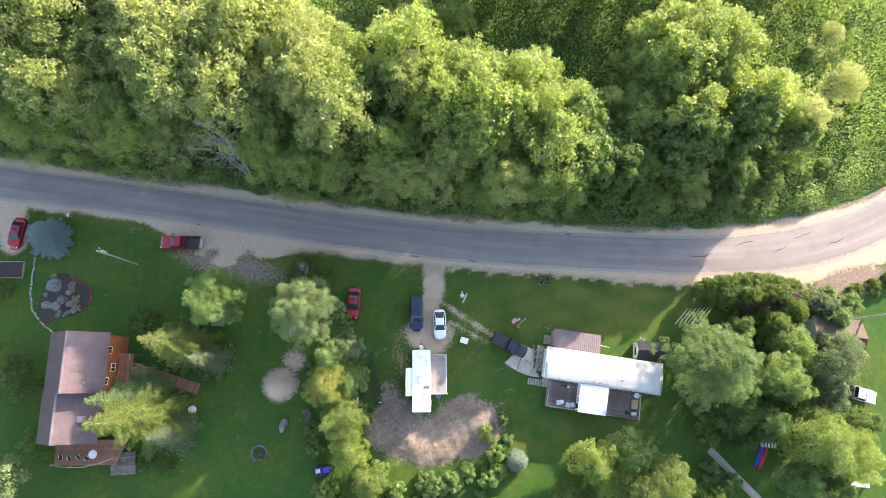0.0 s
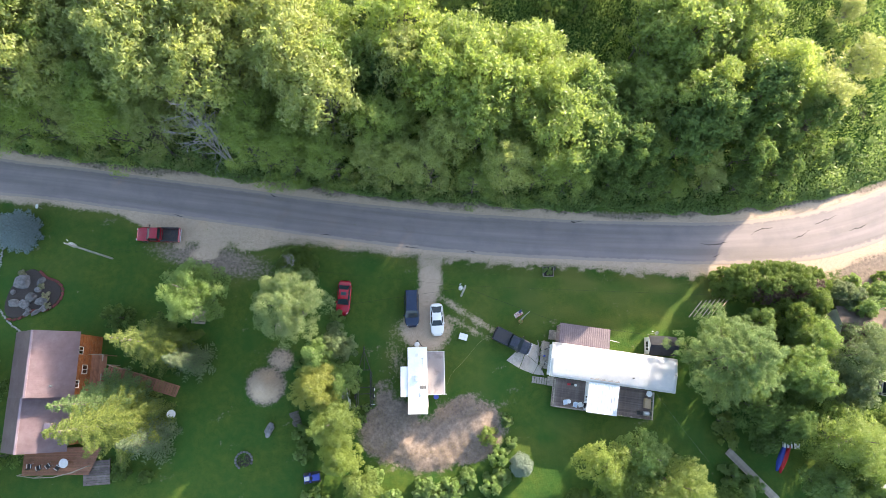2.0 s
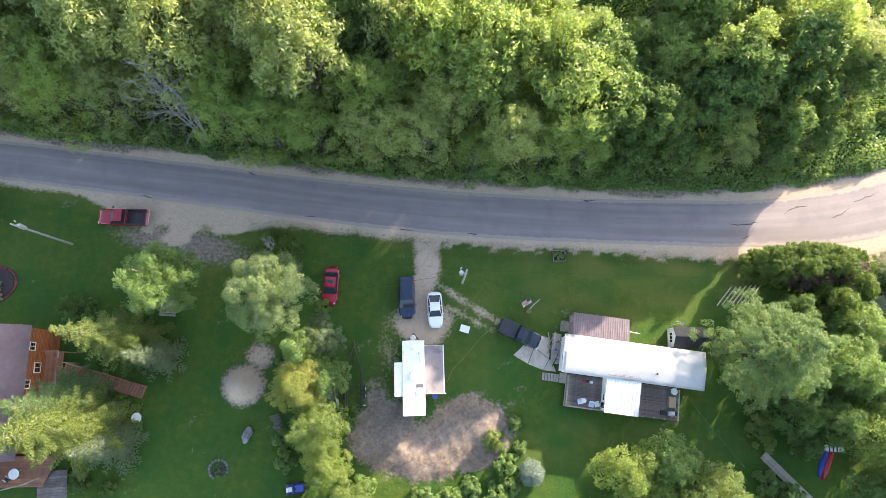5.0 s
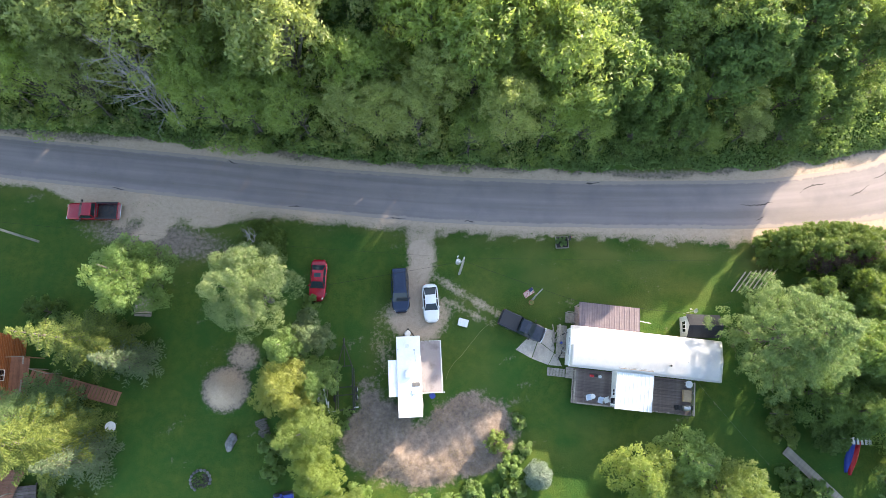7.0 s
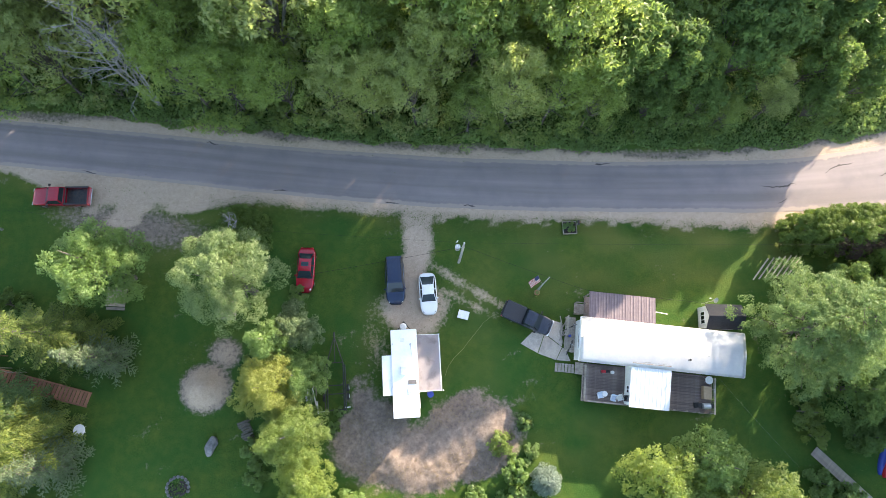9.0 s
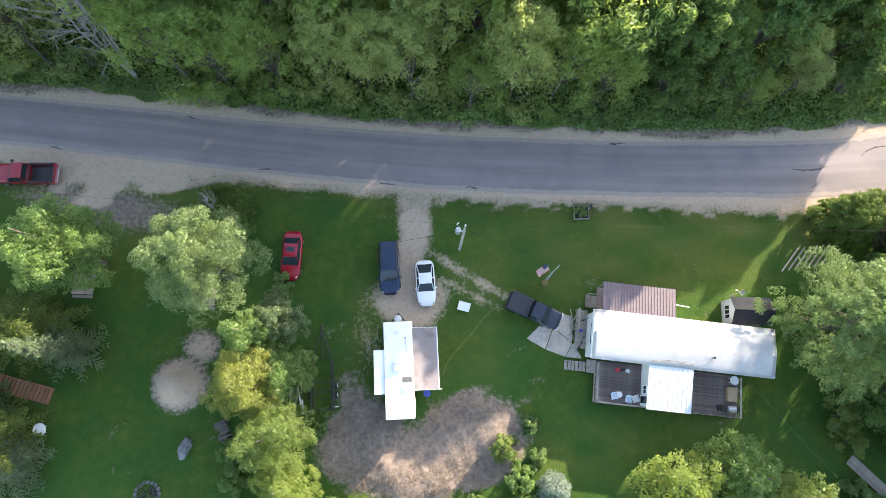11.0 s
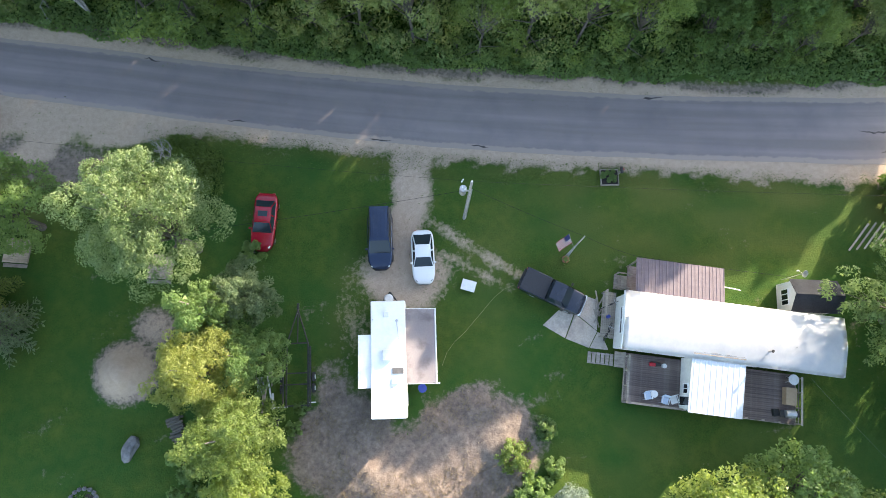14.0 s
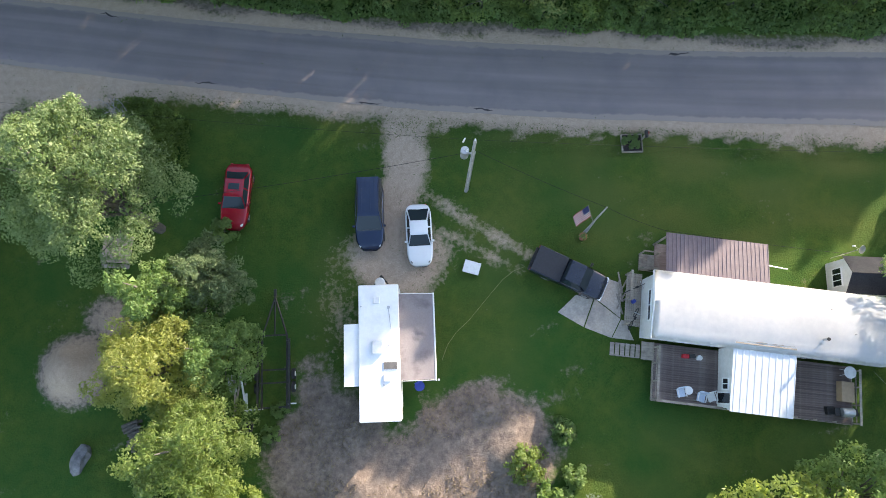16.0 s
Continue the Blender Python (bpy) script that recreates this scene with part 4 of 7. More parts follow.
part("roof", roof, ROOF_WHITE, home, "white elastomer-coated roof with faint ripples")
for y in (-0.14, WD + 0.10):
    part("gutter", box(-0.08, LN + 0.08, y, y + 0.05, EAVE - 0.14, EAVE - 0.03, 0.01), TRIM, home)
for x in (-0.13, LN + 0.09):
    g = bmesh.new()
    for (y0, z0), (y1, z1) in (((-0.1, EAVE), (WD / 2, RIDGE)), ((WD / 2, RIDGE), (WD + 0.1, EAVE))):
        add_rod(g, (x + 0.02, y0, z0 - 0.03), (x + 0.02, y1, z1 - 0.03), 0.06, sides=4)
    part("rake_trim", g, TRIM, home)
vent = part("vent_pipe", rod((10.1, 1.0, 3.2), (10.1, 1.0, 3.85), 0.07, 0.07, 10), STEEL, home)
part("vent_cap", rod((10.1, 1.0, 3.85), (10.1, 1.0, 3.93), 0.11, 0.08, 10), BLACK_STEEL, vent)
part("vent_pipe", rod((12.0, 1.55, 3.3), (12.0, 1.55, 3.5), 0.04, 0.04, 8), STEEL, home)
part("vent_pipe", rod((10.6, 2.9, 3.2), (10.6, 2.9, 3.42), 0.04, 0.04, 8), STEEL, home)
for x in (2.0, 5.6, 9.0, 12.5):
    window_unit(home, pose(x, WD - 0.06, 1.35), 1.1, 1.0)
for x in (2.6, 11.2):
    window_unit(home, pose(x, 0.06, 1.35, 0, 0, 180), 1.1, 1.0)
window_unit(home, pose(-0.01, 2.0, 2.0, 0, 0, 90), 2.0, 0.55)
dr = part("door", box(9.6, 10.45, 0.02, 0.09, 0.68, 2.68, 0.01), TRIM, home)
part("door_handle", rod((9.7, 0.0, 1.7), (9.7, -0.06, 1.7), 0.03), STEEL, dr)

# covered porch with a brown metal roof
porch = thing("porch_roof", HOME, "brown ribbed metal porch roof on wooden posts", "porch")
v, f = ribbed(6.4, 2.72, 3.02, 2.72, 0.26)
ob = mesh_part("sheet_roof", v, f, METAL_BROWN, porch)
ob.matrix_local = pose(0.66, 3.92, 0)
ob.data.transform(Matrix.Translation((0, 2.72, 0)) @ Matrix.Diagonal((1, -1, 1, 1)))
ob.data.flip_normals()
for x in (0.8, 2.8, 4.9, 6.9):
    part("post", box(x - 0.05, x + 0.05, 6.4, 6.5, 0.0, 2.68, 0.005), LUMBER, porch)
part("beam", box(0.7, 7.0, 6.38, 6.52, 2.56, 2.69), LUMBER, porch)
part("floor", box(0.75, 6.95, 4.0, 6.45, 0.35, 0.45), DECK, porch)
part("downspout", rod((7.06, 5.3, 2.7), (8.3, 5.2, 2.72), 0.035, 0.03), STEEL, porch)
st = thing("wooden_steps", HOME, "grey wooden steps with a rail beside the porch", "steps", "wooden steps")
for k in range(4):
    part("tread", box(-0.15 + 0.26 * k, 0.14 + 0.26 * k, 4.65, 5.65, 0.06 + 0.1 * k, 0.10 + 0.1 * k, 0.005), LUMBER, st)
for y in (4.62, 5.68):
    part("stringer", box(-0.15, 0.9, y - 0.025, y + 0.025, 0.0, 0.12), LUMBER, st)
    for x in (-0.12, 0.86):
        part("post", box(x - 0.04, x + 0.04, y - 0.04, y + 0.04, 0, 1.15), LUMBER, st)
    part("handrail", box(-0.2, 0.92, y - 0.045, y + 0.045, 1.15, 1.2), LUMBER, st)

# sunroom
sun_room = thing("sunroom", HOME, "white sunroom with a ribbed metal roof built on the deck", "sunroom")
v, f = ribbed(3.8, 3.9, 3.02, 2.62, 0.40, 0.018)
ob = mesh_part("sheet_roof", v, f, METAL_WHITE, sun_room, "bluish white ribbed metal roof")
ob.matrix_local = pose(4.9, -3.82, 0)
part("west_wall", box(5.05, 5.17, -3.65, 0.0, 0.66, 2.60), SIDING, sun_room)
part("east_wall", box(8.45, 8.57, -3.65, 0.0, 0.66, 2.60), SIDING, sun_room)
part("south_wall", box(5.17, 8.45, -3.65, -3.53, 0.66, 2.58), SIDING, sun_room)
window_unit(sun_room, pose(5.03, -2.2, 1.35, 0, 0, 90), 0.75, 0.85)
sd = part("screen_door", box(5.0, 5.05, -3.45, -2.68, 0.68, 2.5, 0.01), TRIM, sun_room)
part("screen", box(4.985, 5.0, -3.36, -2.77, 0.85, 2.4), GLASS, sd)
for x in (5.8, 6.8, 7.8):
    window_unit(sun_room, pose(x, -3.67, 1.3, 0, 0, 180), 0.85, 1.0)
for x0, x1, y in ((4.95, 8.6, 0.20), (5.6, 8.5, 0.36)):
    tagged(part("lumber_board", box(x0, x1, y, y + 0.11, 3.16 if y < 0.3 else 3.19, 3.195 if y < 0.3 else 3.225, 0.004), LUMBER), "weathered board lying along the roof edge", "board", "boards on the roof").matrix_world = HOME

# deck, planks last of all
deck = thing("deck", HOME, "weathered dark wooden deck with a low rail", "deck")
for x0, x1, n in ((0.95, 5.03, 26), (8.6, 13.55, 26)):
    me = bpy.data.meshes.new("plank")
    b = box(-(x1 - x0) / 2, (x1 - x0) / 2, -0.062, 0.062, -0.02, 0.02, 0.004)
    b.to_mesh(me)
    b.free()
    me.materials.append(DECK)
    for k in range(n):
        p = new("plank", me)
        p.parent = deck
        p.location = ((x0 + x1) / 2 + 0.01 * math.sin(k * 3.1), -3.62 + 0.137 * k, 0.63)
part("fascia", box(0.95, 13.55, -3.74, -3.70, 0.42, 0.66), LUMBER, deck)
for x in (0.93, 13.53):
    part("fascia", box(x - 0.02, x + 0.02, -3.70, -0.1, 0.42, 0.66), LUMBER, deck)
part("frame", box(1.1, 13.4, -3.6, -0.2, 0.40, 0.585), DECK, deck)
for x in (1.1, 3.1, 5.1, 7.0, 9.0, 11.2, 13.4):
    part("leg", box(x - 0.06, x + 0.06, -3.6, -3.48, 0, 0.42), LUMBER, deck)
for y in (-3.62, -2.5, -1.4, -0.4):
    for x in (1.0, 13.5):
        part("rail_post", box(x - 0.045, x + 0.045, y - 0.045, y + 0.045, 0.42, 1.5), LUMBER, deck)
for x in (2.3, 3.6, 9.9, 11.1, 12.3):
    part("rail_post", box(x - 0.045, x + 0.045, -3.70, -3.61, 0.42, 1.5 if x < 5 else 0.95), LUMBER, deck)
for x in (1.0, 13.5):
    part("top_rail", box(x - 0.07, x + 0.07, -3.72, -0.3, 1.5, 1.54), LUMBER, deck)
    part("mid_rail", box(x - 0.02, x + 0.02, -3.66, -0.3, 1.05, 1.13), LUMBER, deck)
part("top_rail", box(1.07, 5.0, -3.74, -3.60, 1.5, 1.54), LUMBER, deck)
part("mid_rail", box(1.07, 5.0, -3.68, -3.64, 1.05, 1.13), LUMBER, deck)
part("brace", rod((1.0, -1.4, 1.0), (1.0, -0.4, 1.45), 0.04, sides=4), LUMBER, deck)

wp = thing("entry_porch", HOME, "small grey plank landing with rails at the home's end", "porch")
me = bpy.data.meshes.new("plank")
b = box(-0.065, 0.065, -1.72, 1.72, -0.02, 0.02, 0.004)
b.to_mesh(me)
b.free()
me.materials.append(LUMBER)
for k in range(7):
    p = new("plank", me)
    p.parent, p.location = wp, (-0.96 + 0.145 * k, 2.5, 0.58)
for y in (0.85, 2.5, 4.15):
    for x in (-0.95, -0.12):
        part("post", box(x - 0.045, x + 0.045, y - 0.045, y + 0.045, 0, 1.5 if x < -0.5 else 0.56), LUMBER, wp)
part("top_rail", box(-1.02, -0.88, 2.3, 4.25, 1.5, 1.54), LUMBER, wp)
part("mid_rail", box(-0.97, -0.93, 2.3, 4.2, 1.05, 1.13), LUMBER, wp)
ws = thing("wooden_steps", HOME, "low grey wooden steps up to the deck", "steps", "wooden steps")
for k in range(6):
    part("tread", box(-1.7 + 0.31 * k, -1.44 + 0.31 * k, -1.2, -0.35, 0.08 + 0.07 * k, 0.12 + 0.07 * k, 0.005), LUMBER, ws)
for y in (-1.15, -0.4):
    part("stringer", box(-1.7, 0.15, y - 0.03, y + 0.03, 0, 0.09), LUMBER, ws)
land = part("landing", box(0.17, 0.93, -1.25, -0.12, 0.52, 0.6), LUMBER, ws)


def home_at(x, y, z, turn=0):
    return HOME @ pose(x, y, z, 0, 0, turn)


# loose things on the landing and the deck
def chair(m, seat, label):
    t = thing("garden_chair", m, label, "chair", "deck chairs")
    part("seat", box(-0.25, 0.25, -0.25, 0.25, 0.40, 0.44, 0.015), seat, t)
    bk = part("backrest", box(-0.25, 0.25, -0.02, 0.02, 0.0, 0.52, 0.01), seat, t)
    bk.matrix_local = pose(0, -0.26, 0.44, 12)
    for x in (-0.24, 0.24):
        for y in (-0.23, 0.23):
            part("leg", rod((x, y, 0), (x * 0.95, y * 0.95, 0.42 if y < 0 else 0.64), 0.014), STEEL, t)
        part("armrest", box(x - 0.03, x + 0.03, -0.26, 0.25, 0.63, 0.66, 0.008), PLASTIC_WHITE, t)
    return t


chair(home_at(2.6, -3.05, 0.65, 195), PALE_BLUE, "pale blue folding garden chair on the deck")
chair(home_at(3.85, -3.2, 0.65, 170), PALE_BLUE, "grey-blue folding garden chair on the deck")
chair(home_at(4.5, -3.1, 0.65, 200), PLASTIC_WHITE, "white garden chair beside the sunroom door")


def round_table(m, r, h, label, top=PLASTIC_WHITE):
    t = thing("round_table", m, label, "table")
    part("tabletop", rod((0, 0, h - 0.035), (0, 0, h), r, r * 0.98, 24), top, t)
    for k in range(4):
        a = math.pi / 4 + k * math.pi / 2
        part("leg", rod((0.75 * r * math.cos(a), 0.75 * r * math.sin(a), 0), (0.35 * r * math.cos(a), 0.35 * r * math.sin(a), h - 0.03), 0.018), top, t)
    return t


round_table(home_at(3.05, -2.85, 0.65), 0.26, 0.5, "small round white side table on the deck")
round_table(home_at(13.0, -0.55, 0.65), 0.38, 0.72, "round pale table in the deck's corner")
cb = tagged(part("storage_box", box(-0.40, 0.40, -0.62, 0.62, 0.0, 0.55, 0.02), CARDBOARD), "tan wooden storage box on the deck", "box")
cb.matrix_world = home_at(12.95, -1.75, 0.65)
gr = thing("gas_grill", home_at(12.7, -3.0, 0.65, 5), "black and silver gas grill with a side shelf on the deck", "grill")
part("cart", box(-0.35, 0.35, -0.25, 0.25, 0.08, 0.75, 0.02), BLACK_STEEL, gr)
part("lid", rod((-0.36, 0, 0.82), (0.36, 0, 0.82), 0.26, 0.26, 14), STEEL, gr, "silver domed lid")
for s in (-1, 1):
    part("side_shelf", box(min(s * 0.38, s * 0.72), max(s * 0.38, s * 0.72), -0.22, 0.22, 0.72, 0.76, 0.01), BLACK_STEEL, gr)
part("handle", rod((-0.25, -0.28, 0.9), (0.25, -0.28, 0.9), 0.018), CHROME, gr)
bx = tagged(part("black_crate", box(-0.22, 0.22, -0.25, 0.25, 0, 0.3, 0.02), BLACK_STEEL), "black crate on the deck boards", "crate")
bx.matrix_world = home_at(12.0, -3.0, 0.65, 10)
for k, (dx, dy, c, lab) in enumerate(((2.9, -0.75, PLASTIC_RED, "red toolbox by the home's wall"), (3.3, -0.7, BLACK_STEEL, "dark bag against the home's wall"), (3.75, -0.75, PLASTIC_WHITE, "white bucket against the home's wall"))):
    b = rod((0, 0, 0), (0, 0, 0.34), 0.15, 0.17, 12) if c is PLASTIC_WHITE else box(-0.2, 0.2, -0.13, 0.13, 0, 0.3, 0.03)
    tagged(part(("toolbox", "bag", "bucket")[k], b, c), lab, ("toolbox", "bag", "bucket")[k]).matrix_world = home_at(dx, dy, 0.65, 10 * k)
for k in range(7):
    p = tagged(part("scrap_board", box(-0.05, 0.05, -0.7, 0.7, 0, 0.035, 0.004), LUMBER), "grey scrap board leaning in a jumble by the landing", "board", "scrap boards")
    p.matrix_world = home_at(-1.35 + 0.10 * (k % 3), 1.9 + 0.28 * k, 0.03 + 0.045 * k, 25 * math.sin(k * 2.2))
for k, (a, b2) in enumerate(((-0.55, 1.2), (-0.55, 3.2))):
    t = thing("push_mower" if k else "bicycle", home_at(a, b2, 0.6, 30 if k else 70), "dark push mower parked on the landing" if k else "old black bicycle leaning on the landing", "mower" if k else "bicycle")
    for s in (-0.45, 0.45):
        wv, wf = tube([(s + 0.3 * math.cos(q * math.pi / 8), 0, 0.31 + 0.3 * math.sin(q * math.pi / 8)) for q in range(17)], [0.025] * 17, 5)
        mesh_part("wheel", wv, wf, RUBBER, t)
    part("bar", rod((-0.45, 0, 0.31), (0.1, 0, 0.62), 0.02), BLACK_STEEL, t)
    part("bar", rod((0.45, 0, 0.31), (0.3, 0, 0.85), 0.02), BLACK_STEEL, t)
    part("handlebar", rod((0.3, -0.25, 0.85), (0.3, 0.25, 0.85), 0.018), STEEL, t)
    part("saddle", box(-0.1, 0.12, -0.06, 0.06, 0.62, 0.68, 0.02), RUBBER, t)
pb = tagged(part("blue_jug", rod((0, 0, 0), (0, 0, 0.32), 0.14, 0.12, 12), PLASTIC_BLUE), "small blue jug on the landing", "jug")
pb.matrix_world = home_at(-0.55, 2.35, 0.6)

# ---- small shed and dish ----
SHED = pose(28.98, 3.8, 0, 0, 0, -4)
shed = thing("garden_shed", SHED, "small white shed with a dark shingled gable roof", "shed")
g = bmesh.new()
for x0, x1 in ((0.0, 0.08), (3.32, 3.4)):
    pts = [(x0, -1.05, 0.1), (x0, 1.05, 0.1), (x0, 1.05, 2.1), (x0, 0, 2.8), (x0, -1.05, 2.1)]
    a = [g.verts.new(p) for p in pts]
    b = [g.verts.new((x1, p[1], p[2])) for p in pts]
    g.faces.new(a[::-1]), g.faces.new(b)
    for i in range(5):
        g.faces.new((a[i], a[(i + 1) % 5], b[(i + 1) % 5], b[i]))
for y in (-1.05, 0.97):
    add_box(g, 0.08, 3.32, y, y + 0.08, 0.1, 2.1)
part("shell", g, SIDING, shed)
for s in (-1, 1):
    g = bmesh.new()
    q = [g.verts.new(p) for p in ((-0.12, 0, 2.86), (3.52, 0, 2.86), (3.52, s * 1.22, 2.05), (-0.12, s * 1.22, 2.05))]
    g.faces.new(q if s < 0 else q[::-1])
    bmesh.ops.solidify(g, geom=g.faces[:], thickness=0.05)
    part("roof_side", g, SHINGLE, shed, "dark grey shingles")
window_unit(shed, pose(-0.02, -0.05, 0.75, 0, 0, 90), 1.25, 1.0, 2)
dish = thing("satellite_dish", pose(29.55, 5.25, 0), "grey satellite dish on a pole beside the shed", "satellite dish")
part("pole", rod((0, 0, 0), (0, 0, 2.7), 0.03), STEEL, dish)
g = bmesh.new()
bmesh.ops.create_uvsphere(g, u_segments=16, v_segments=10, radius=0.9)
bmesh.ops.delete(g, geom=[q for q in g.verts if q.co.z > -0.78], context="VERTS")
bmesh.ops.translate(g, verts=g.verts, vec=(0, 0, 0.9))
bmesh.ops.solidify(g, geom=g.faces[:], thickness=0.015)
bowl = part("bowl", g, STEEL, dish)
bowl.matrix_local = pose(0.18, 0.0, 2.8, 28, 18, 0)
part("arm", rod((0.15, 0, 2.75), (-0.38, 0.2, 2.95), 0.015), STEEL, dish)
part("receiver", rod((-0.42, 0.2, 2.9), (-0.36, 0.19, 3.05), 0.05), PLASTIC_WHITE, dish)

# concrete pad in slabs
pad = tagged(thing("concrete_pad", pose(0, 0, 0), "cracked concrete slabs of a parking pad", "concrete pad"), kind="structure")
for pts in (((10.95, 2.1), (12.55, 1.1), (13.35, 2.95), (12.2, 3.2)), ((12.62, 1.06), (14.3, 0.35), (15.0, 1.55), (13.42, 2.9)), ((14.36, 0.34), (15.75, 0.15), (15.3, 1.4), (15.05, 1.5)), ((13.45, 2.98), (15.0, 1.62), (15.25, 3.9), (13.9, 4.4))):
    g = bmesh.new()
    g.faces.new([g.verts.new((x, y, 0.09)) for x, y in pts])
    r = bmesh.ops.extrude_face_region(g, geom=g.faces[:])
    bmesh.ops.translate(g, verts=[q for q in r["geom"] if isinstance(q, bmesh.types.BMVert)], vec=(0, 0, -0.12))
    bmesh.ops.recalc_face_normals(g, faces=g.faces[:])
    part("slab", g, CONCRETE, pad)

# ---- camper ----
CAMP = pose(-0.45, -0.28, 0, 0, 0, 0.6)
rv = thing("travel_trailer", CAMP, "white travel trailer camper with its awning out", "camper")
part("body", box(-1.22, 1.22, -4.05, 4.02, 0.55, 3.02, 0.09), RV_WALL, rv)
part("roof", box(-1.20, 1.20, -4.02, 3.96, 2.99, 3.09, 0.04), RV_ROOF, rv, "bright white rubber roof")
so = part("slide_out", box(-2.08, -1.20, -1.95, 1.66, 0.85, 2.90, 0.04), RV_WALL, rv)
part("slide_roof", box(-2.10, -1.2, -1.97, 1.68, 2.90, 2.94, 0.01), RV_ROOF, so)
part("chassis", box(-1.05, 1.05, -3.9, 4.0, 0.42, 0.56), BLACK_STEEL, rv)
for s in (-1, 1):
    part("tongue", rod((s * 0.75, 4.0, 0.5), (0, 5.0, 0.5), 0.05, sides=4), BLACK_STEEL, rv)
    part("propane_tank", rod((s * 0.17 - 0.05, 4.45, 0.55), (s * 0.17 - 0.05, 4.45, 1.05), 0.16, 0.15, 14), PLASTIC_WHITE, rv)
part("tank_cover", rod((-0.05, 4.45, 1.05), (-0.05, 4.45, 1.15), 0.34, 0.26, 16), PLASTIC_WHITE, rv)
part("jack", rod((0, 4.85, 0), (0, 4.85, 1.0), 0.035), BLACK_STEEL, rv)
for s in (-1, 1):
    for y in (-1.0, -1.8):
        w = part("wheel", rod((s * 0.95, y, 0.34), (s * 1.15, y, 0.34), 0.34, 0.34, 18), RUBBER, rv)
        part("rim", rod((s * 1.12, y, 0.34), (s * 1.17, y, 0.34), 0.19, 0.17, 12), STEEL, w)
acu = part("air_conditioner", box(-0.42, 0.24, -0.15, 0.62, 3.08, 3.36, 0.06), PLASTIC_WHITE, rv)
part("roof_vent", box(-0.32, 0.08, 2.86, 3.24, 3.08, 3.19, 0.03), PLASTIC_WHITE, rv)
part("roof_vent", box(0.24, 0.70, -1.75, -1.30, 3.08, 3.20, 0.03), PLASTIC_WHITE, rv)
sk = part("skylight", box(0.24, 1.08, -1.08, -0.60, 3.08, 3.14, 0.01), TRIM, rv)
part("pane", box(0.27, 1.05, -1.05, -0.63, 3.14, 3.155), SMOKED, sk)
part("antenna", rod((0.60, 2.6, 3.14), (0.72, 1.3, 3.15), 0.025, 0.012), STEEL, rv)
part("antenna_base", rod((0.60, 2.6, 3.07), (0.60, 2.6, 3.18), 0.10, 0.09, 12), STEEL, rv)
for x, y in ((0.55, 0.35), (0.25, -1.95), (-1.05, 2.7)):
    part("plumbing_vent", rod((x, y, 3.08), (x, y, 3.18), 0.05, 0.05, 10), STEEL, rv)
part("ladder_rail", box(0.80, 1.05, -0.4, 0.25, 3.095, 3.11), TRIM, rv)
for y in (2.0, 0.2, -2.8):
    window_unit(rv, pose(1.23, y, 1.5, 0, 0, -90), 0.9, 0.7)
window_unit(rv, pose(0, 4.03, 1.6), 1.3, 0.7)
window_unit(rv, pose(-2.09, -0.2, 1.5, 0, 0, 90), 1.2, 0.7)
part("door", box(1.21, 1.26, -1.75, -1.05, 0.75, 2.6, 0.01), RV_WALL, rv)
aw = bmesh.new()
n = 14
rows = []
for i in range(n + 1):
    u = i / n
    rows.append([aw.verts.new((1.2 + 2.12 * u, -1.72 + 5.15 * j / 10, 2.86 - 0.52 * u - 0.05 * math.sin(math.pi * u) * (1 + 0.4 * math.sin(j)))) for j in range(11)])
for a, b in zip(rows, rows[1:]):
    for j in range(10):
        aw.faces.new((a[j], a[j + 1], b[j + 1], b[j]))
bmesh.ops.solidify(aw, geom=aw.faces[:], thickness=0.006)
awn = part("awning", aw, AWNING, rv, "faded mauve-grey fabric awning")
part("roller", rod((3.32, -1.8, 2.33), (3.32, 3.5, 2.33), 0.05, 0.05, 10), TRIM, awn)
for y in (-1.76, 3.46):
    part("arm", rod((1.25, y, 1.0), (3.3, y, 2.33), 0.025, sides=6), TRIM, awn)
    part("arm", rod((1.22, y, 2.86), (3.3, y, 2.36), 0.022, sides=6), TRIM, awn)
bc = thing("camp_chair", pose(1.85, -2.35, 0.0, 0, 0, 15), "blue folding camp chair beside the camper", "chair")
part("seat", rod((0, 0, 0.34), (0, 0, 0.42), 0.30, 0.32, 14), PLASTIC_BLUE, bc)
part("backrest", box(-0.26, 0.26, 0.22, 0.26, 0.42, 0.95, 0.015), PLASTIC_BLUE, bc)
for x in (-0.24, 0.24):
    for y in (-0.22, 0.22):
        part("leg", rod((x, y, 0), (x, y, 0.4), 0.015), BLACK_STEEL, bc)
lan = thing("lantern_stand", pose(3.05, -2.0, 0), "slim metal stand with a lamp beside the awning", "lantern")
part("pole", rod((0, 0, 0), (0, 0, 2.2), 0.02), STEEL, lan)
part("lamp", rod((0, 0, 2.2), (0, 0, 2.4), 0.07, 0.05, 10), PLASTIC_WHITE, lan)


# ---- vehicles ----
def ring_loft(rings, close=True):
    vs, fs = [], []
    n = len(rings[0])
    for r in rings:
        vs += r
    for i in range(len(rings) - 1):
        for k in range(n - 1):
            fs.append((i * n + k, i * n + k + 1, (i + 1) * n + k + 1, (i + 1) * n + k))
    if close:
        fs += [tuple(range(n))[::-1], tuple(range((len(rings) - 1) * n, len(rings) * n))]
    return vs, fs


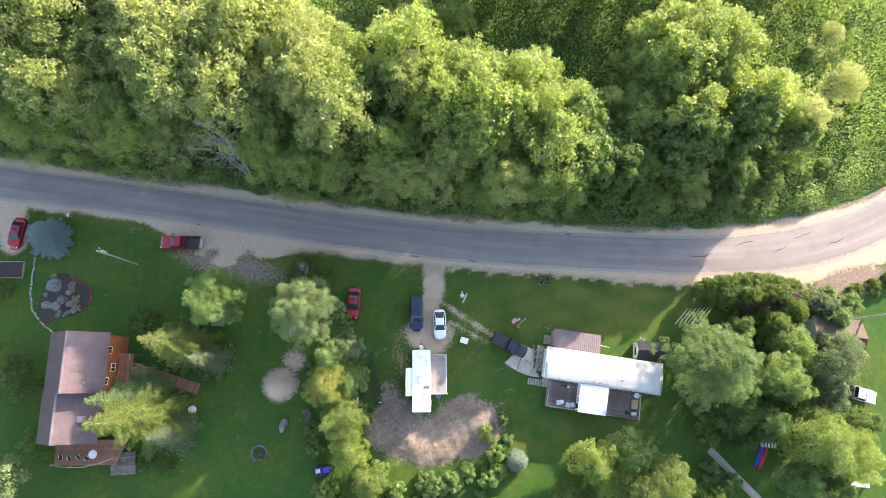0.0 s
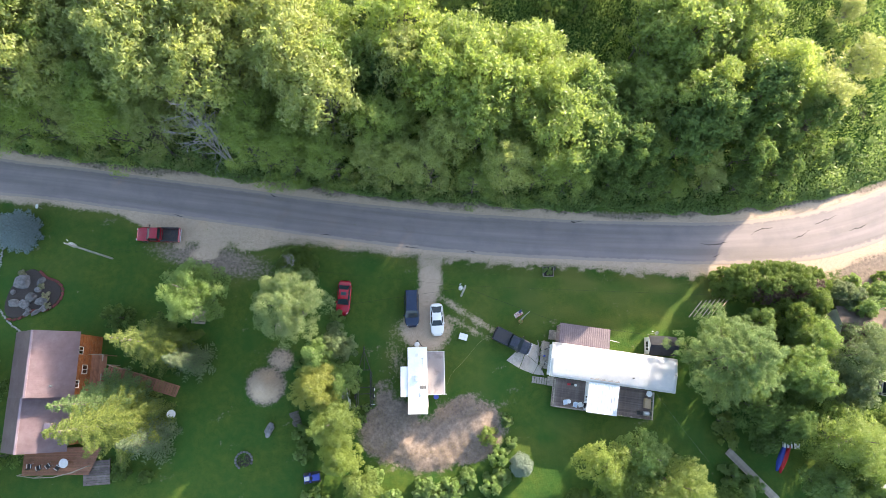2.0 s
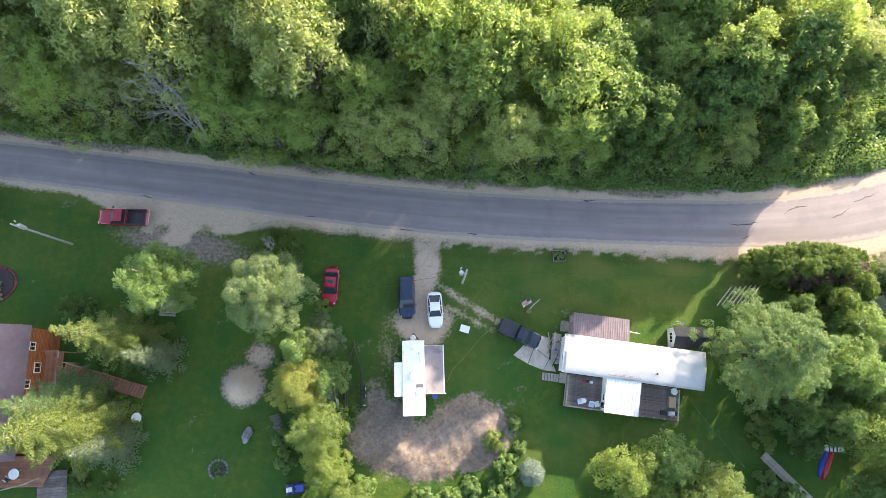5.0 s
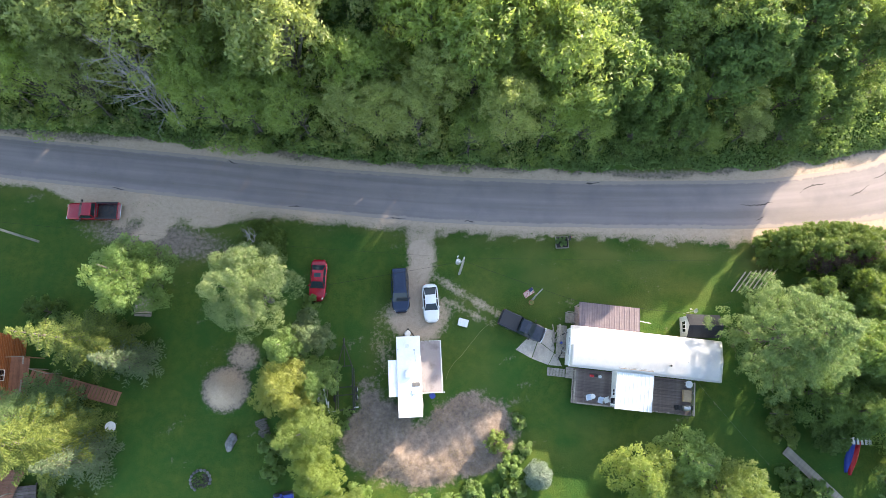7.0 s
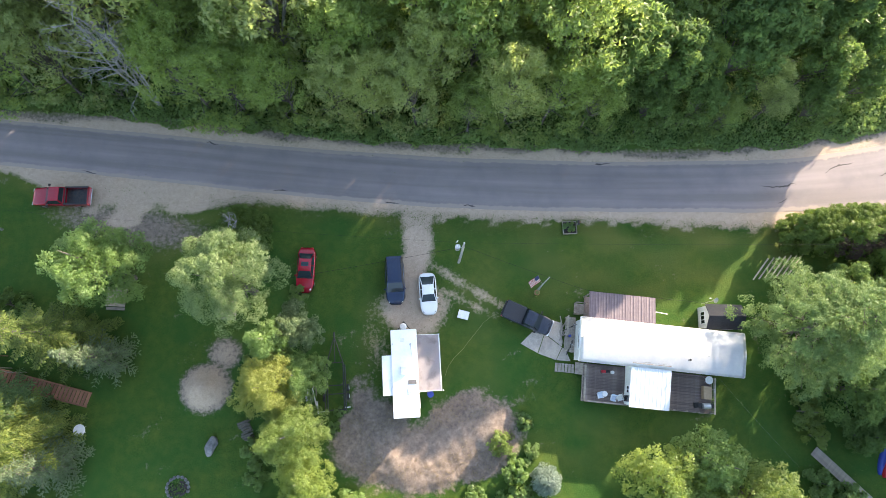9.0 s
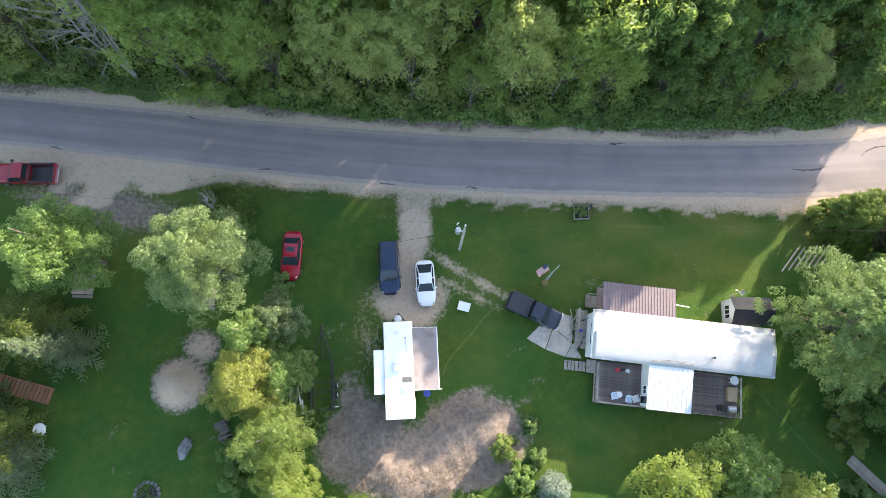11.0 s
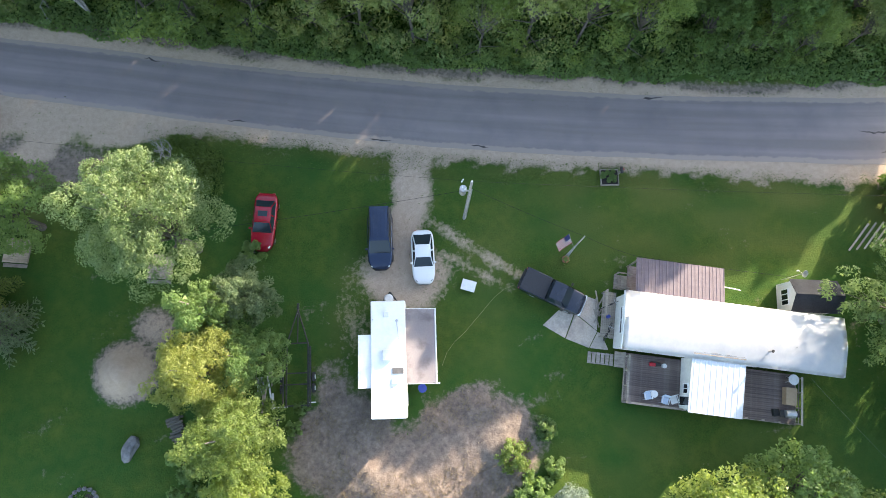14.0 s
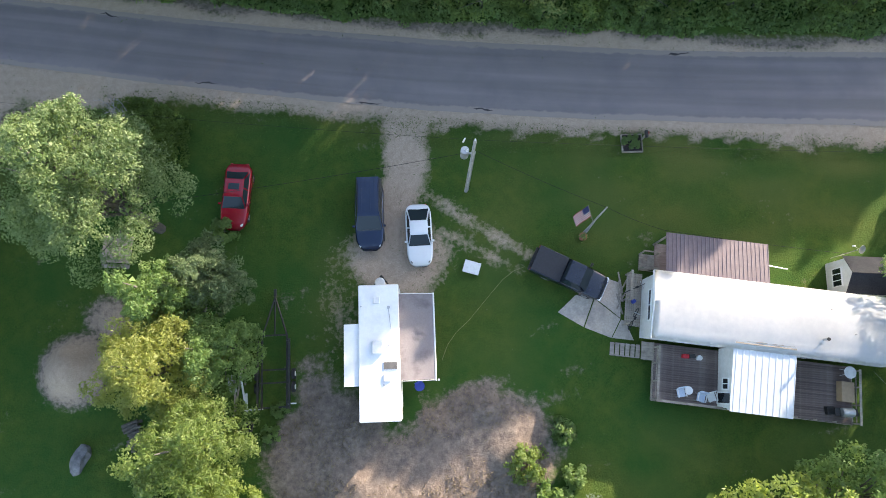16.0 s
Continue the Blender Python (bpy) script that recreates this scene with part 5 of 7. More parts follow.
def body_ring(x, w, z0, zt):
    half = [(w * 0.90, z0), (w * 0.99, z0 + 0.12), (w, z0 + 0.55 * (zt - z0)), (w * 0.985, zt - 0.10), (w * 0.93, zt - 0.02), (w * 0.80, zt), (w * 0.4, zt + 0.018)]
    return [(x, -a, z) for a, z in half] + [(x, 0, zt + 0.024)] + [(x, a, z) for a, z in half[::-1]]


def smooth(ob):
    ob.data.shade_smooth()
    return ob


def wheels(t, xs, track, r):
    for x in xs:
        for s in (-1, 1):
            v, f = [], []
            prof = [(0.0, r * 0.62), (0.02, r * 0.9), (0.05, r), (0.17, r), (0.20, r * 0.9), (0.22, r * 0.62)]
            k = 20
            for q in range(k):
                a = 2 * math.pi * q / k
                v += [(x + c * math.cos(a), s * (track - 0.2 + o), r + c * math.sin(a)) for o, c in prof]
            m = len(prof)
            for q in range(k):
                for j in range(m - 1):
                    f.append((q * m + j, q * m + j + 1, ((q + 1) % k) * m + j + 1, ((q + 1) % k) * m + j))
            w = mesh_part("wheel", v, f, RUBBER, t)
            part("rim", rod((x, s * (track - 0.16), r), (x, s * (track + 0.0), r), r * 0.63, r * 0.6, 14), STEEL, w)


def pane_between(name, a, b, c, d, material, t, inset=0.06, off=0.012):
    """A pane inside the quad a b c d, standing slightly proud of it."""
    q = [Vector(p) for p in (a, b, c, d)]
    mid = sum(q, Vector()) / 4
    nrm = (q[1] - q[0]).cross(q[2] - q[0]).normalized()
    bm = bmesh.new()
    bm.faces.new([bm.verts.new(p.lerp(mid, inset) + nrm * off) for p in q])
    return part(name, bm, material, t)


def car(name, m, label, paint_mat, stations, cabin, wheel_x, radius=0.32, category="car", rails=False, sunroof=False, lamp=None, plate=True):
    """A car facing +x. stations: x, half width, top. cabin: base x0 x1 z, half width; roof x0 x1 z, half width."""
    t = thing(name, m, label, category, "parked vehicles")
    ln, wmax = stations[-1][0], max(w for _, w, _ in stations)
    rings = []
    for i in range(33):
        u = -1 + 2 * i / 32
        u = math.copysign(abs(u) ** 0.75, u)
        x = u * ln
        plan = wmax * max(0.06, 1 - abs(u) ** (7 if u < 0 else 5.0)) ** (1 / 3.2)
        top = float(np.interp(x, [q[0] for q in stations], [q[2] for q in stations])) - 0.16 * abs(u) ** 14
        rings.append(body_ring(x, plan, 0.24 + 0.16 * abs(u) ** 8, top))
    v, f = ring_loft(rings)
    smooth(mesh_part("body", v, f, paint_mat, t))
    (b0, b1, bz, bw), (r0, r1, rz, rw) = cabin
    base = [(b0, -bw, bz), (b1, -bw, bz), (b1, bw, bz), (b0, bw, bz)]
    top = [(r0, -rw, rz), (r1, -rw, rz), (r1, rw, rz), (r0, rw, rz)]
    bm = bmesh.new()
    lo, hi = [bm.verts.new(p) for p in base], [bm.verts.new(p) for p in top]
    for i in range(4):
        bm.faces.new((lo[i], lo[(i + 1) % 4], hi[(i + 1) % 4], hi[i]))
    es = [e for e in bm.edges if abs(e.verts[0].co.z - e.verts[1].co.z) > 0.1]
    bmesh.ops.bevel(bm, geom=es, offset=0.07, segments=2, affect="EDGES")
    part("pillars", bm, paint_mat, t)
    rf = bmesh.new()
    nn = 8
    grid = [[rf.verts.new((r0 - 0.03 + (r1 - r0 + 0.06) * i / nn, -rw - 0.02 + (2 * rw + 0.04) * j / nn, rz - 0.015 + 0.05 * (1 - (2 * i / nn - 1) ** 4) * (1 - (2 * j / nn - 1) ** 4))) for j in range(nn + 1)] for i in range(nn + 1)]
    for i in range(nn):
        for j in range(nn):
            rf.faces.new((grid[i][j], grid[i + 1][j], grid[i + 1][j + 1], grid[i][j + 1]))
    smooth(part("roof", rf, paint_mat, t))
    pane_between("windshield", base[1], base[2], top[2], top[1], GLASS_CAR, t, 0.07)
    pane_between("rear_window", base[3], base[0], top[0], top[3], GLASS_CAR, t, 0.10)
    for i, (a, b, c, d) in enumerate(((base[0], base[1], top[1], top[0]), (base[2], base[3], top[3], top[2]))):
        A, B, C, D = (Vector(p) for p in (a, b, c, d))
        h0, h1 = A.lerp(B, 0.5), D.lerp(C, 0.5)
        pane_between("side_window", A, h0, h1, D, GLASS_CAR, t, 0.11)
        pane_between("side_window", h0, B, C, h1, GLASS_CAR, t, 0.11)
    wheels(t, wheel_x, bw + 0.06, radius)
    xf, xr = stations[-1][0], stations[0][0]
    wf = stations[-2][1]
    for s in (-1, 1):
        hl = part("headlight", box(-0.14, 0.10, -0.12, 0.12, -0.07, 0.05, 0.04), PLASTIC_WHITE if lamp is None else lamp, t)
        hl.matrix_local = pose(xf - 0.33, s * (wmax - 0.36), stations[-2][2] - 0.0, 0, 16, s * -30)
        tl = part("taillight", box(-0.05, 0.12, -0.14, 0.14, -0.08, 0.08, 0.03), PLASTIC_RED, t)
        tl.matrix_local = pose(xr + 0.10, s * (wmax - 0.42), stations[1][2] - 0.20, 0, 0, s * 14)
        mi = part("mirror", box(-0.09, 0.05, -0.09, 0.09, -0.06, 0.07, 0.03), paint_mat, t)
        mi.matrix_local = pose(b1 - 0.28, s * (bw + 0.12), bz + 0.10)
    part("grille", box(xf - 0.12, xf - 0.03, -wf * 0.42, wf * 0.42, 0.36, 0.46, 0.02), RUBBER, t)
    if rails:
        for s in (-0.42, -0.14, 0.14, 0.42):
            part("roof_rib", box(r0 + 0.15, r1 - 0.25, s - 0.03, s + 0.03, rz + 0.03, rz + 0.065, 0.008), paint_mat, t)
        for s in (-rw + 0.02, rw - 0.02):
            part("roof_rail", rod((r0 + 0.2, s, rz + 0.07), (r1 - 0.2, s, rz + 0.07), 0.02), BLACK_STEEL, t)
    if sunroof:
        part("sunroof", box(r0 + 0.25 * (r1 - r0), r0 + 0.62 * (r1 - r0), -rw * 0.6, rw * 0.6, rz + 0.022, rz + 0.042, 0.008), GLASS_CAR, t)
    for s in (-1, 1):
        part("wiper", rod((b1 - 0.02, s * 0.25 - 0.2, bz + 0.04), (b1 - 0.12, s * 0.25 + 0.3, bz + 0.11), 0.012), RUBBER, t)
    return t


P_RED = paint("red_car_paint", (0.30, 0.005, 0.018), 0.1)
P_BLUE = paint("dark_blue_car_paint", (0.010, 0.025, 0.064), 0.3)
P_WHITE = paint("white_car_paint", (0.78, 0.78, 0.78))
P_NAVY = paint("slate_blue_car_paint", (0.016, 0.022, 0.038), 0.3)
P_SILVER = paint("silver_car_paint", (0.55, 0.56, 0.60), 0.5)
TONNEAU = mat("black_vinyl_cover", (0.014, 0.015, 0.019), (0.024, 0.026, 0.032), 8, 0.6, bump=0.15)

SEDAN = [(-2.28, 0.66, 0.80), (-2.2, 0.78, 0.95), (-1.7, 0.86, 1.01), (-1.0, 0.885, 0.99), (0, 0.89, 0.98), (0.9, 0.885, 0.98), (1.4, 0.87, 0.92), (1.9, 0.82, 0.83), (2.15, 0.72, 0.74), (2.28, 0.52, 0.62)]
car("red_sedan", pose(-10.0, 10.25, 0, 0, 0, -94), "red sedan parked on the lawn", P_RED, SEDAN, ((-1.62, 0.95, 0.98, 0.80), (-0.95, 0.22, 1.42, 0.60)), (-1.35, 1.35), sunroof=True)
COUPE = [(-2.08, 0.62, 0.82), (-2.0, 0.76, 0.93), (-1.5, 0.84, 0.95), (-0.8, 0.86, 0.93), (0, 0.865, 0.92), (0.8, 0.86, 0.92), (1.3, 0.84, 0.85), (1.75, 0.78, 0.75), (2.0, 0.66, 0.66), (2.1, 0.48, 0.58)]
car("white_coupe", pose(2.02, 7.35, 0, 0, 0, -88), "white two-door coupe on the gravel driveway", P_WHITE, COUPE, ((-1.72, 0.82, 0.92, 0.76), (-0.78, 0.12, 1.30, 0.57)), (-1.25, 1.28), 0.31, lamp=SMOKED)
VAN = [(-2.42, 0.80, 1.02), (-2.38, 0.88, 1.08), (-1.6, 0.94, 1.10), (-0.6, 0.95, 1.09), (0.4, 0.95, 1.08), (1.15, 0.94, 1.06), (1.7, 0.90, 0.96), (2.1, 0.82, 0.86), (2.34, 0.70, 0.76), (2.42, 0.55, 0.66)]
car("blue_minivan", pose(-1.22, 8.8, 0, 0, 0, -89), "dark blue minivan on the gravel driveway", P_BLUE, VAN, ((-2.36, 1.22, 1.08, 0.87), (-2.22, 0.36, 1.76, 0.70)), (-1.45, 1.45), 0.34, rails=True)
RED_W = car("red_sedan", pose(-57.2, 19.9, 0, 0, 0, -98), "shiny red sedan on the neighbouring gravel drive", P_RED, SEDAN, ((-1.62, 0.95, 0.98, 0.80), (-0.95, 0.22, 1.42, 0.60)), (-1.35, 1.35), sunroof=True)


def pickup(name, m, label, paint_mat, covered, length=5.5, width=0.97):
    """A pickup truck facing +x: hood, cab and bed."""
    t = thing(name, m, label, "pickup truck", "parked vehicles")
    h = length / 2
    cabr, cabf = -0.35, 1.25
    st = [(cabr - 0.02, width, 1.12), (0.3, width, 1.12), (cabf, width, 1.12), (cabf + 0.35, width * 0.98, 1.10), (h - 0.35, width * 0.95, 1.02), (h - 0.1, width * 0.88, 0.94), (h, width * 0.78, 0.84)]
    v, f = ring_loft([body_ring(x, w, 0.40, z) for x, w, z in st])
    smooth(mesh_part("body", v, f, paint_mat, t))
    bed = bmesh.new()
    for s in (-1, 1):
        add_box(bed, -h, cabr - 0.06, min(s * (width - 0.16), s * width), max(s * (width - 0.16), s * width), 0.45, 1.10, 0.03)
    add_box(bed, -h, -h + 0.08, -width + 0.16, width - 0.16, 0.50, 1.08, 0.02)
    add_box(bed, cabr - 0.12, cabr - 0.06, -width + 0.16, width - 0.16, 0.50, 1.10, 0.01)
    part("bed", bed, paint_mat, t)
    part("bed_floor", box(-h + 0.08, cabr - 0.12, -width + 0.16, width - 0.16, 0.55, 0.62), BLACK_STEEL, t)
    if covered:
        part("tonneau_cover", box(-h + 0.02, cabr - 0.06, -width + 0.06, width - 0.06, 1.10, 1.145, 0.02), TONNEAU, t)
    else:
        for s in (-1, 1):
            part("bed_rail_cap", box(-h + 0.01, cabr - 0.07, s * (width - 0.085) - 0.088, s * (width - 0.085) + 0.088, 1.10, 1.125, 0.008), TONNEAU, t, "black plastic rail cap")
        part("bed_bar", rod((cabr - 0.25, -width + 0.1, 1.2), (cabr - 0.25, width - 0.1, 1.2), 0.04), BLACK_STEEL, t)
        for s in (-1, 1):
            part("bar_post", rod((cabr - 0.25, s * (width - 0.1), 1.08), (cabr - 0.25, s * (width - 0.1), 1.2), 0.04), BLACK_STEEL, t)
    bw, rw, bz, rz = width * 0.93, width * 0.74, 1.11, 1.74
    base = [(cabr, -bw, bz), (cabf + 0.1, -bw, bz), (cabf + 0.1, bw, bz), (cabr, bw, bz)]
    top = [(cabr + 0.14, -rw, rz), (cabf - 0.52, -rw, rz), (cabf - 0.52, rw, rz), (cabr + 0.14, rw, rz)]
    bm = bmesh.new()
    lo, hi = [bm.verts.new(p) for p in base], [bm.verts.new(p) for p in top]
    for i in range(4):
        bm.faces.new((lo[i], lo[(i + 1) % 4], hi[(i + 1) % 4], hi[i]))
    es = [e for e in bm.edges if abs(e.verts[0].co.z - e.verts[1].co.z) > 0.1]
    bmesh.ops.bevel(bm, geom=es, offset=0.07, segments=2, affect="EDGES")
    part("pillars", bm, paint_mat, t)
    part("roof", box(top[0][0] - 0.03, top[1][0] + 0.03, -rw - 0.02, rw + 0.02, rz - 0.03, rz + 0.03, 0.025), paint_mat, t)
    pane_between("windshield", base[1], base[2], top[2], top[1], GLASS_CAR, t, 0.07)
    pane_between("rear_window", base[3], base[0], top[0], top[3], GLASS_CAR, t, 0.12)
    pane_between("side_window", base[0], base[1], top[1], top[0], GLASS_CAR, t, 0.10)
    pane_between("side_window", base[2], base[3], top[3], top[2], GLASS_CAR, t, 0.10)
    wheels(t, (-h + 1.15, h - 0.95), width - 0.02, 0.39)
    part("front_bumper", box(h - 0.05, h + 0.10, -width * 0.85, width * 0.85, 0.45, 0.66, 0.04), CHROME, t)
    part("rear_bumper", box(-h - 0.14, -h + 0.02, -width * 0.9, width * 0.9, 0.42, 0.60, 0.03), BLACK_STEEL if covered else CHROME, t)
    for s in (-1, 1):
        part("headlight", box(h - 0.16, h + 0.02, s * 0.68 - 0.15, s * 0.68 + 0.15, 0.70, 0.86, 0.03), PLASTIC_WHITE, t)
        part("taillight", box(-h - 0.02, -h + 0.08, s * (width - 0.08) - 0.07, s * (width - 0.08) + 0.07, 0.72, 1.0, 0.02), PLASTIC_RED, t)
        part("mirror", box(cabf - 0.28, cabf - 0.12, s * (width + 0.13) - 0.12, s * (width + 0.13) + 0.12, 1.15, 1.36, 0.03), BLACK_STEEL, t)
    return t


pickup("blue_pickup", pose(11.7, 4.5, 0, 0, 0, -26.5), "slate blue pickup with a black bed cover at the concrete pad", P_NAVY, True, 4.9, 0.90)
pickup("red_pickup", pose(-34.4, 18.7, 0, 0, 0, 178.5), "red pickup with an open black bed on the gravel verge", P_RED, False, 5.5, 0.95)
pickup("silver_pickup", pose(59.4, -1.9, 0, 0, 0, -17), "silver pickup parked on grass under trees", P_SILVER, False, 5.6, 0.95)


# ---- cabin ----
CAB = pose(-43.85, 2.0, 0)
cabin = thing("log_cabin", CAB, "two-storey log cabin with orange varnished walls and a red-brown metal roof", "house")


def gable_roof(t, y0, y1, half_e, half_w, ridge, eave, x0=0.0, material=METAL_RED):
    for s, half in ((1, half_e), (-1, half_w)):
        n = max(4, int((y1 - y0) / 0.45))
        vs, fs = [], []
        for i in range(n + 1):
            y = y0 + (y1 - y0) * i / n
            for dy, dz in ((-0.02, 0), (0, 0.006), (0.02, 0)):
                vs += [(x0 + s * 0.02, y + dy, ridge + dz), (x0 + s * half, y + dy, eave + dz)]
        m = (n + 1) * 3
        for k in range(m - 1):
            q = (2 * k, 2 * k + 1, 2 * k + 3, 2 * k + 2)
            fs.append(q if s > 0 else q[::-1])
        g = bmesh.new()
        vv = [g.verts.new(v) for v in vs]
        for q in fs:
            g.faces.new([vv[i] for i in q])
        bmesh.ops.solidify(g, geom=g.faces[:], thickness=0.05)
        part("roof_side", g, material, t, "red-brown standing-seam metal roof")
    part("ridge_cap", box(x0 - 0.14, x0 + 0.14, y0 - 0.03, y1 + 0.03, ridge - 0.01, ridge + 0.05, 0.02), material, t)


gable_roof(cabin, -3.75, 3.72, 3.75, 3.75, 9.1, 6.0)
gable_roof(cabin, -9.9, -3.8, 4.3, 3.2, 7.4, 4.9, -1.3)
# stacked logs of the east wall, and plain closing walls
for k in range(24):
    z = 0.15 + 0.245 * k
    part("log", rod((3.25, -3.5, z), (3.25, 3.5, z), 0.13, 0.13, 8), LOG, cabin)
g = bmesh.new()
add_box(g, -3.25, -3.1, -3.5, 3.5, 0, 6.2)
for y in (-3.5, 3.35):
    a = [g.verts.new(p) for p in ((-3.25, y, 0), (3.2, y, 0), (3.2, y, 6.2), (0, y, 8.95), (-3.25, y, 6.2))]
    b = [g.verts.new((p.co.x, y + 0.15, p.co.z)) for p in a]
    g.faces.new(a), g.faces.new(b[::-1])
    for i in range(5):
        g.faces.new((a[i], b[i], b[(i + 1) % 5], a[(i + 1) % 5]))
part("shell", g, LOG, cabin)
part("wing_shell", box(-4.2, 2.2, -9.4, -3.6, 0, 5.0), LOG, cabin)
window_unit(cabin, pose(3.36, 1.6, 4.4, 0, 0, -90), 0.9, 1.0)
window_unit(cabin, pose(3.36, -0.6, 3.1, 0, 0, -90), 1.1, 1.1)
window_unit(cabin, pose(3.36, -2.3, 4.6, 0, 0, -90), 0.9, 0.9)
part("stove_pipe", rod((1.9, -2.5, 7.2), (1.9, -2.5, 7.85), 0.10, 0.10, 10), STEEL, cabin)
part("roof_hatch", box(0.9, 1.7, -7.3, -6.6, 5.4, 6.35, 0.03), METAL_RED, cabin)
part("balcony_rail", box(-4.35, -4.28, -8.5, -2.0, 4.2, 4.28), TRIM, cabin)
part("balcony_rail", box(-4.35, -4.28, -8.5, -2.0, 4.7, 4.78), TRIM, cabin)

cdeck = thing("cabin_deck", CAB, "red-stained raised deck with rails beside the cabin", "deck")
for k in range(13):
    part("plank", box(3.42 + 0.145 * k, 3.55 + 0.145 * k, -3.4, 1.2, 2.40, 2.44), STAINED, cdeck)
for x in (3.5, 5.25):
    for y in (-3.3, -1.0, 1.1):
        part("post", box(x - 0.05, x + 0.05, y - 0.05, y + 0.05, 0, 3.45 if x > 5 else 2.4), STAINED, cdeck)
part("rail", box(5.2, 5.32, -3.4, -1.1, 3.4, 3.46), LUMBER, cdeck)
part("rail", box(5.2, 5.32, 0.4, 1.2, 3.4, 3.46), LUMBER, cdeck)
part("rail", box(3.5, 5.3, 1.12, 1.2, 3.4, 3.46), LUMBER, cdeck)
walkway = thing("wooden_stairs", pose(-38.4, 1.3, 0, 0, 0, -19), "long red-stained wooden stairway down to the lawn", "stairs")
for k in range(26):
    f = k / 25
    part("tread", box(0.32 * k, 0.32 * k + 0.29, -0.62, 0.62, 2.3 * (1 - f) + 0.08, 2.3 * (1 - f) + 0.13), STAINED, walkway)
for y in (-0.66, 0.66):
    part("stringer", rod((0, y, 2.28), (8.3, y, 0.06), 0.07, sides=4), STAINED, walkway)
for x, z in ((0.1, 2.3), (1.6, 1.9)):
    for y in (-0.7, 0.7):
        part("post", box(x - 0.04, x + 0.04, y - 0.04, y + 0.04, 0, z + 0.95), LUMBER, walkway)
for y in (-0.7, 0.7):
    part("rail", rod((0.1, y, 3.25), (1.6, y, 2.85), 0.035, sides=4), LUMBER, walkway)
terrace = thing("cabin_terrace", pose(-44.5, -9.4, 0), "brown plank terrace with a low rail at the cabin's gable", "terrace")
for k in range(22):
    part("plank", box(-3.6, 5.6 - 0.06 * k, 1.4 - 0.145 * k, 1.53 - 0.145 * k, 0.82, 0.86), STAINED, terrace)
for x, y in ((-3.6, -1.5), (-1.6, -1.8), (0.6, -1.75), (2.6, -1.3), (4.4, -0.6)):
    part("post", box(x - 0.05, x + 0.05, y - 0.05, y + 0.05, 0, 1.75), LUMBER, terrace)
for a, b in (((-3.6, -1.5), (-1.6, -1.8)), ((-1.6, -1.8), (0.6, -1.75)), ((0.6, -1.75), (2.6, -1.3)), ((2.6, -1.3), (4.4, -0.6))):
    part("rail", rod((*a, 1.76), (*b, 1.76), 0.05, sides=4), LUMBER, terrace)
for k in range(4):
    chair(pose(-47.0 + 1.1 * k, -9.9 - 0.2 * (k % 2), 0.86, 0, 0, 20 * k), BLACK_STEEL, "dark metal chair on the cabin's terrace")
round_table(pose(-42.9, -9.6, 0.86), 0.55, 0.74, "round white table on the cabin's terrace")
lower = thing("lower_steps", pose(-39.5, -11.0, 0, 0, 0, 3), "wide grey plank landing at the terrace's foot", "steps")
for k in range(10):
    part("plank", box(-1.6, 1.6, -1.35 + 0.29 * k, -1.09 + 0.29 * k, 0.12 + 0.03 * k, 0.16 + 0.03 * k), DECK, lower)
for x in (-1.45, 1.45):
    part("bearer", box(x - 0.06, x + 0.06, -1.3, 1.7, 0.0, 0.13), DECK, lower)


# ---- stones and garden ----
def rock(name, x, y, z, sx, sy, sz, seed, label, category, group="", material=STONE, sub=2, turn=0):
    g = bmesh.new()
    bmesh.ops.create_icosphere(g, subdivisions=sub, radius=1)
    for q in g.verts:
        d = 1 + 0.34 * noise.noise(q.co * 1.3 + Vector((seed, 0, 0))) + 0.12 * noise.noise(q.co * 3.1 + Vector((0, seed, 0)))
        q.co = Vector((q.co.x * sx, q.co.y * sy, max(q.co.z, -0.35) * sz)) * d
    ob = tagged(part(name, g, material), label, category, group)
    ob.matrix_world = pose(x, y, z, 0, 0, turn)
    return ob


bed = thing("rock_garden", pose(-50.2, 11.1, 0), "rock garden bed of dark mulch edged in red stone", "garden bed")
g = bmesh.new()
outline = []
for k in range(40):
    a = 2 * math.pi * k / 40
    r = 3.25 + 0.40 * math.sin(2 * a + 0.8) + 0.55 * math.sin(3 * a + 2.2) + 0.15 * math.sin(5 * a)
    outline.append((r * math.cos(a), r * math.sin(a) * 0.98))
c = g.verts.new((0, 0, 0.30))
ringv = [g.verts.new((x * 0.93, y * 0.93, 0.12)) for x, y in outline]
low = [g.verts.new((x * 0.96, y * 0.96, -0.05)) for x, y in outline]
for k in range(40):
    g.faces.new((c, ringv[k], ringv[(k + 1) % 40]))
    g.faces.new((ringv[k], low[k], low[(k + 1) % 40], ringv[(k + 1) % 40]))
part("mulch", g, MULCH, bed)
rs1 = np.random.RandomState(9)
for k in list(range(0, 9)) + list(range(26, 40)):
    x, y = outline[k]
    w = box(-0.27, 0.27, -0.16, 0.16, -0.05, 0.17, 0.04)
    p = part("edging_stone", w, STONE_RED, bed)
    p.matrix_local = pose(x, y, 0, rs1.uniform(-4, 4), rs1.uniform(-4, 4), math.degrees(math.atan2(outline[(k + 1) % 40][1] - y, outline[(k + 1) % 40][0] - x)))
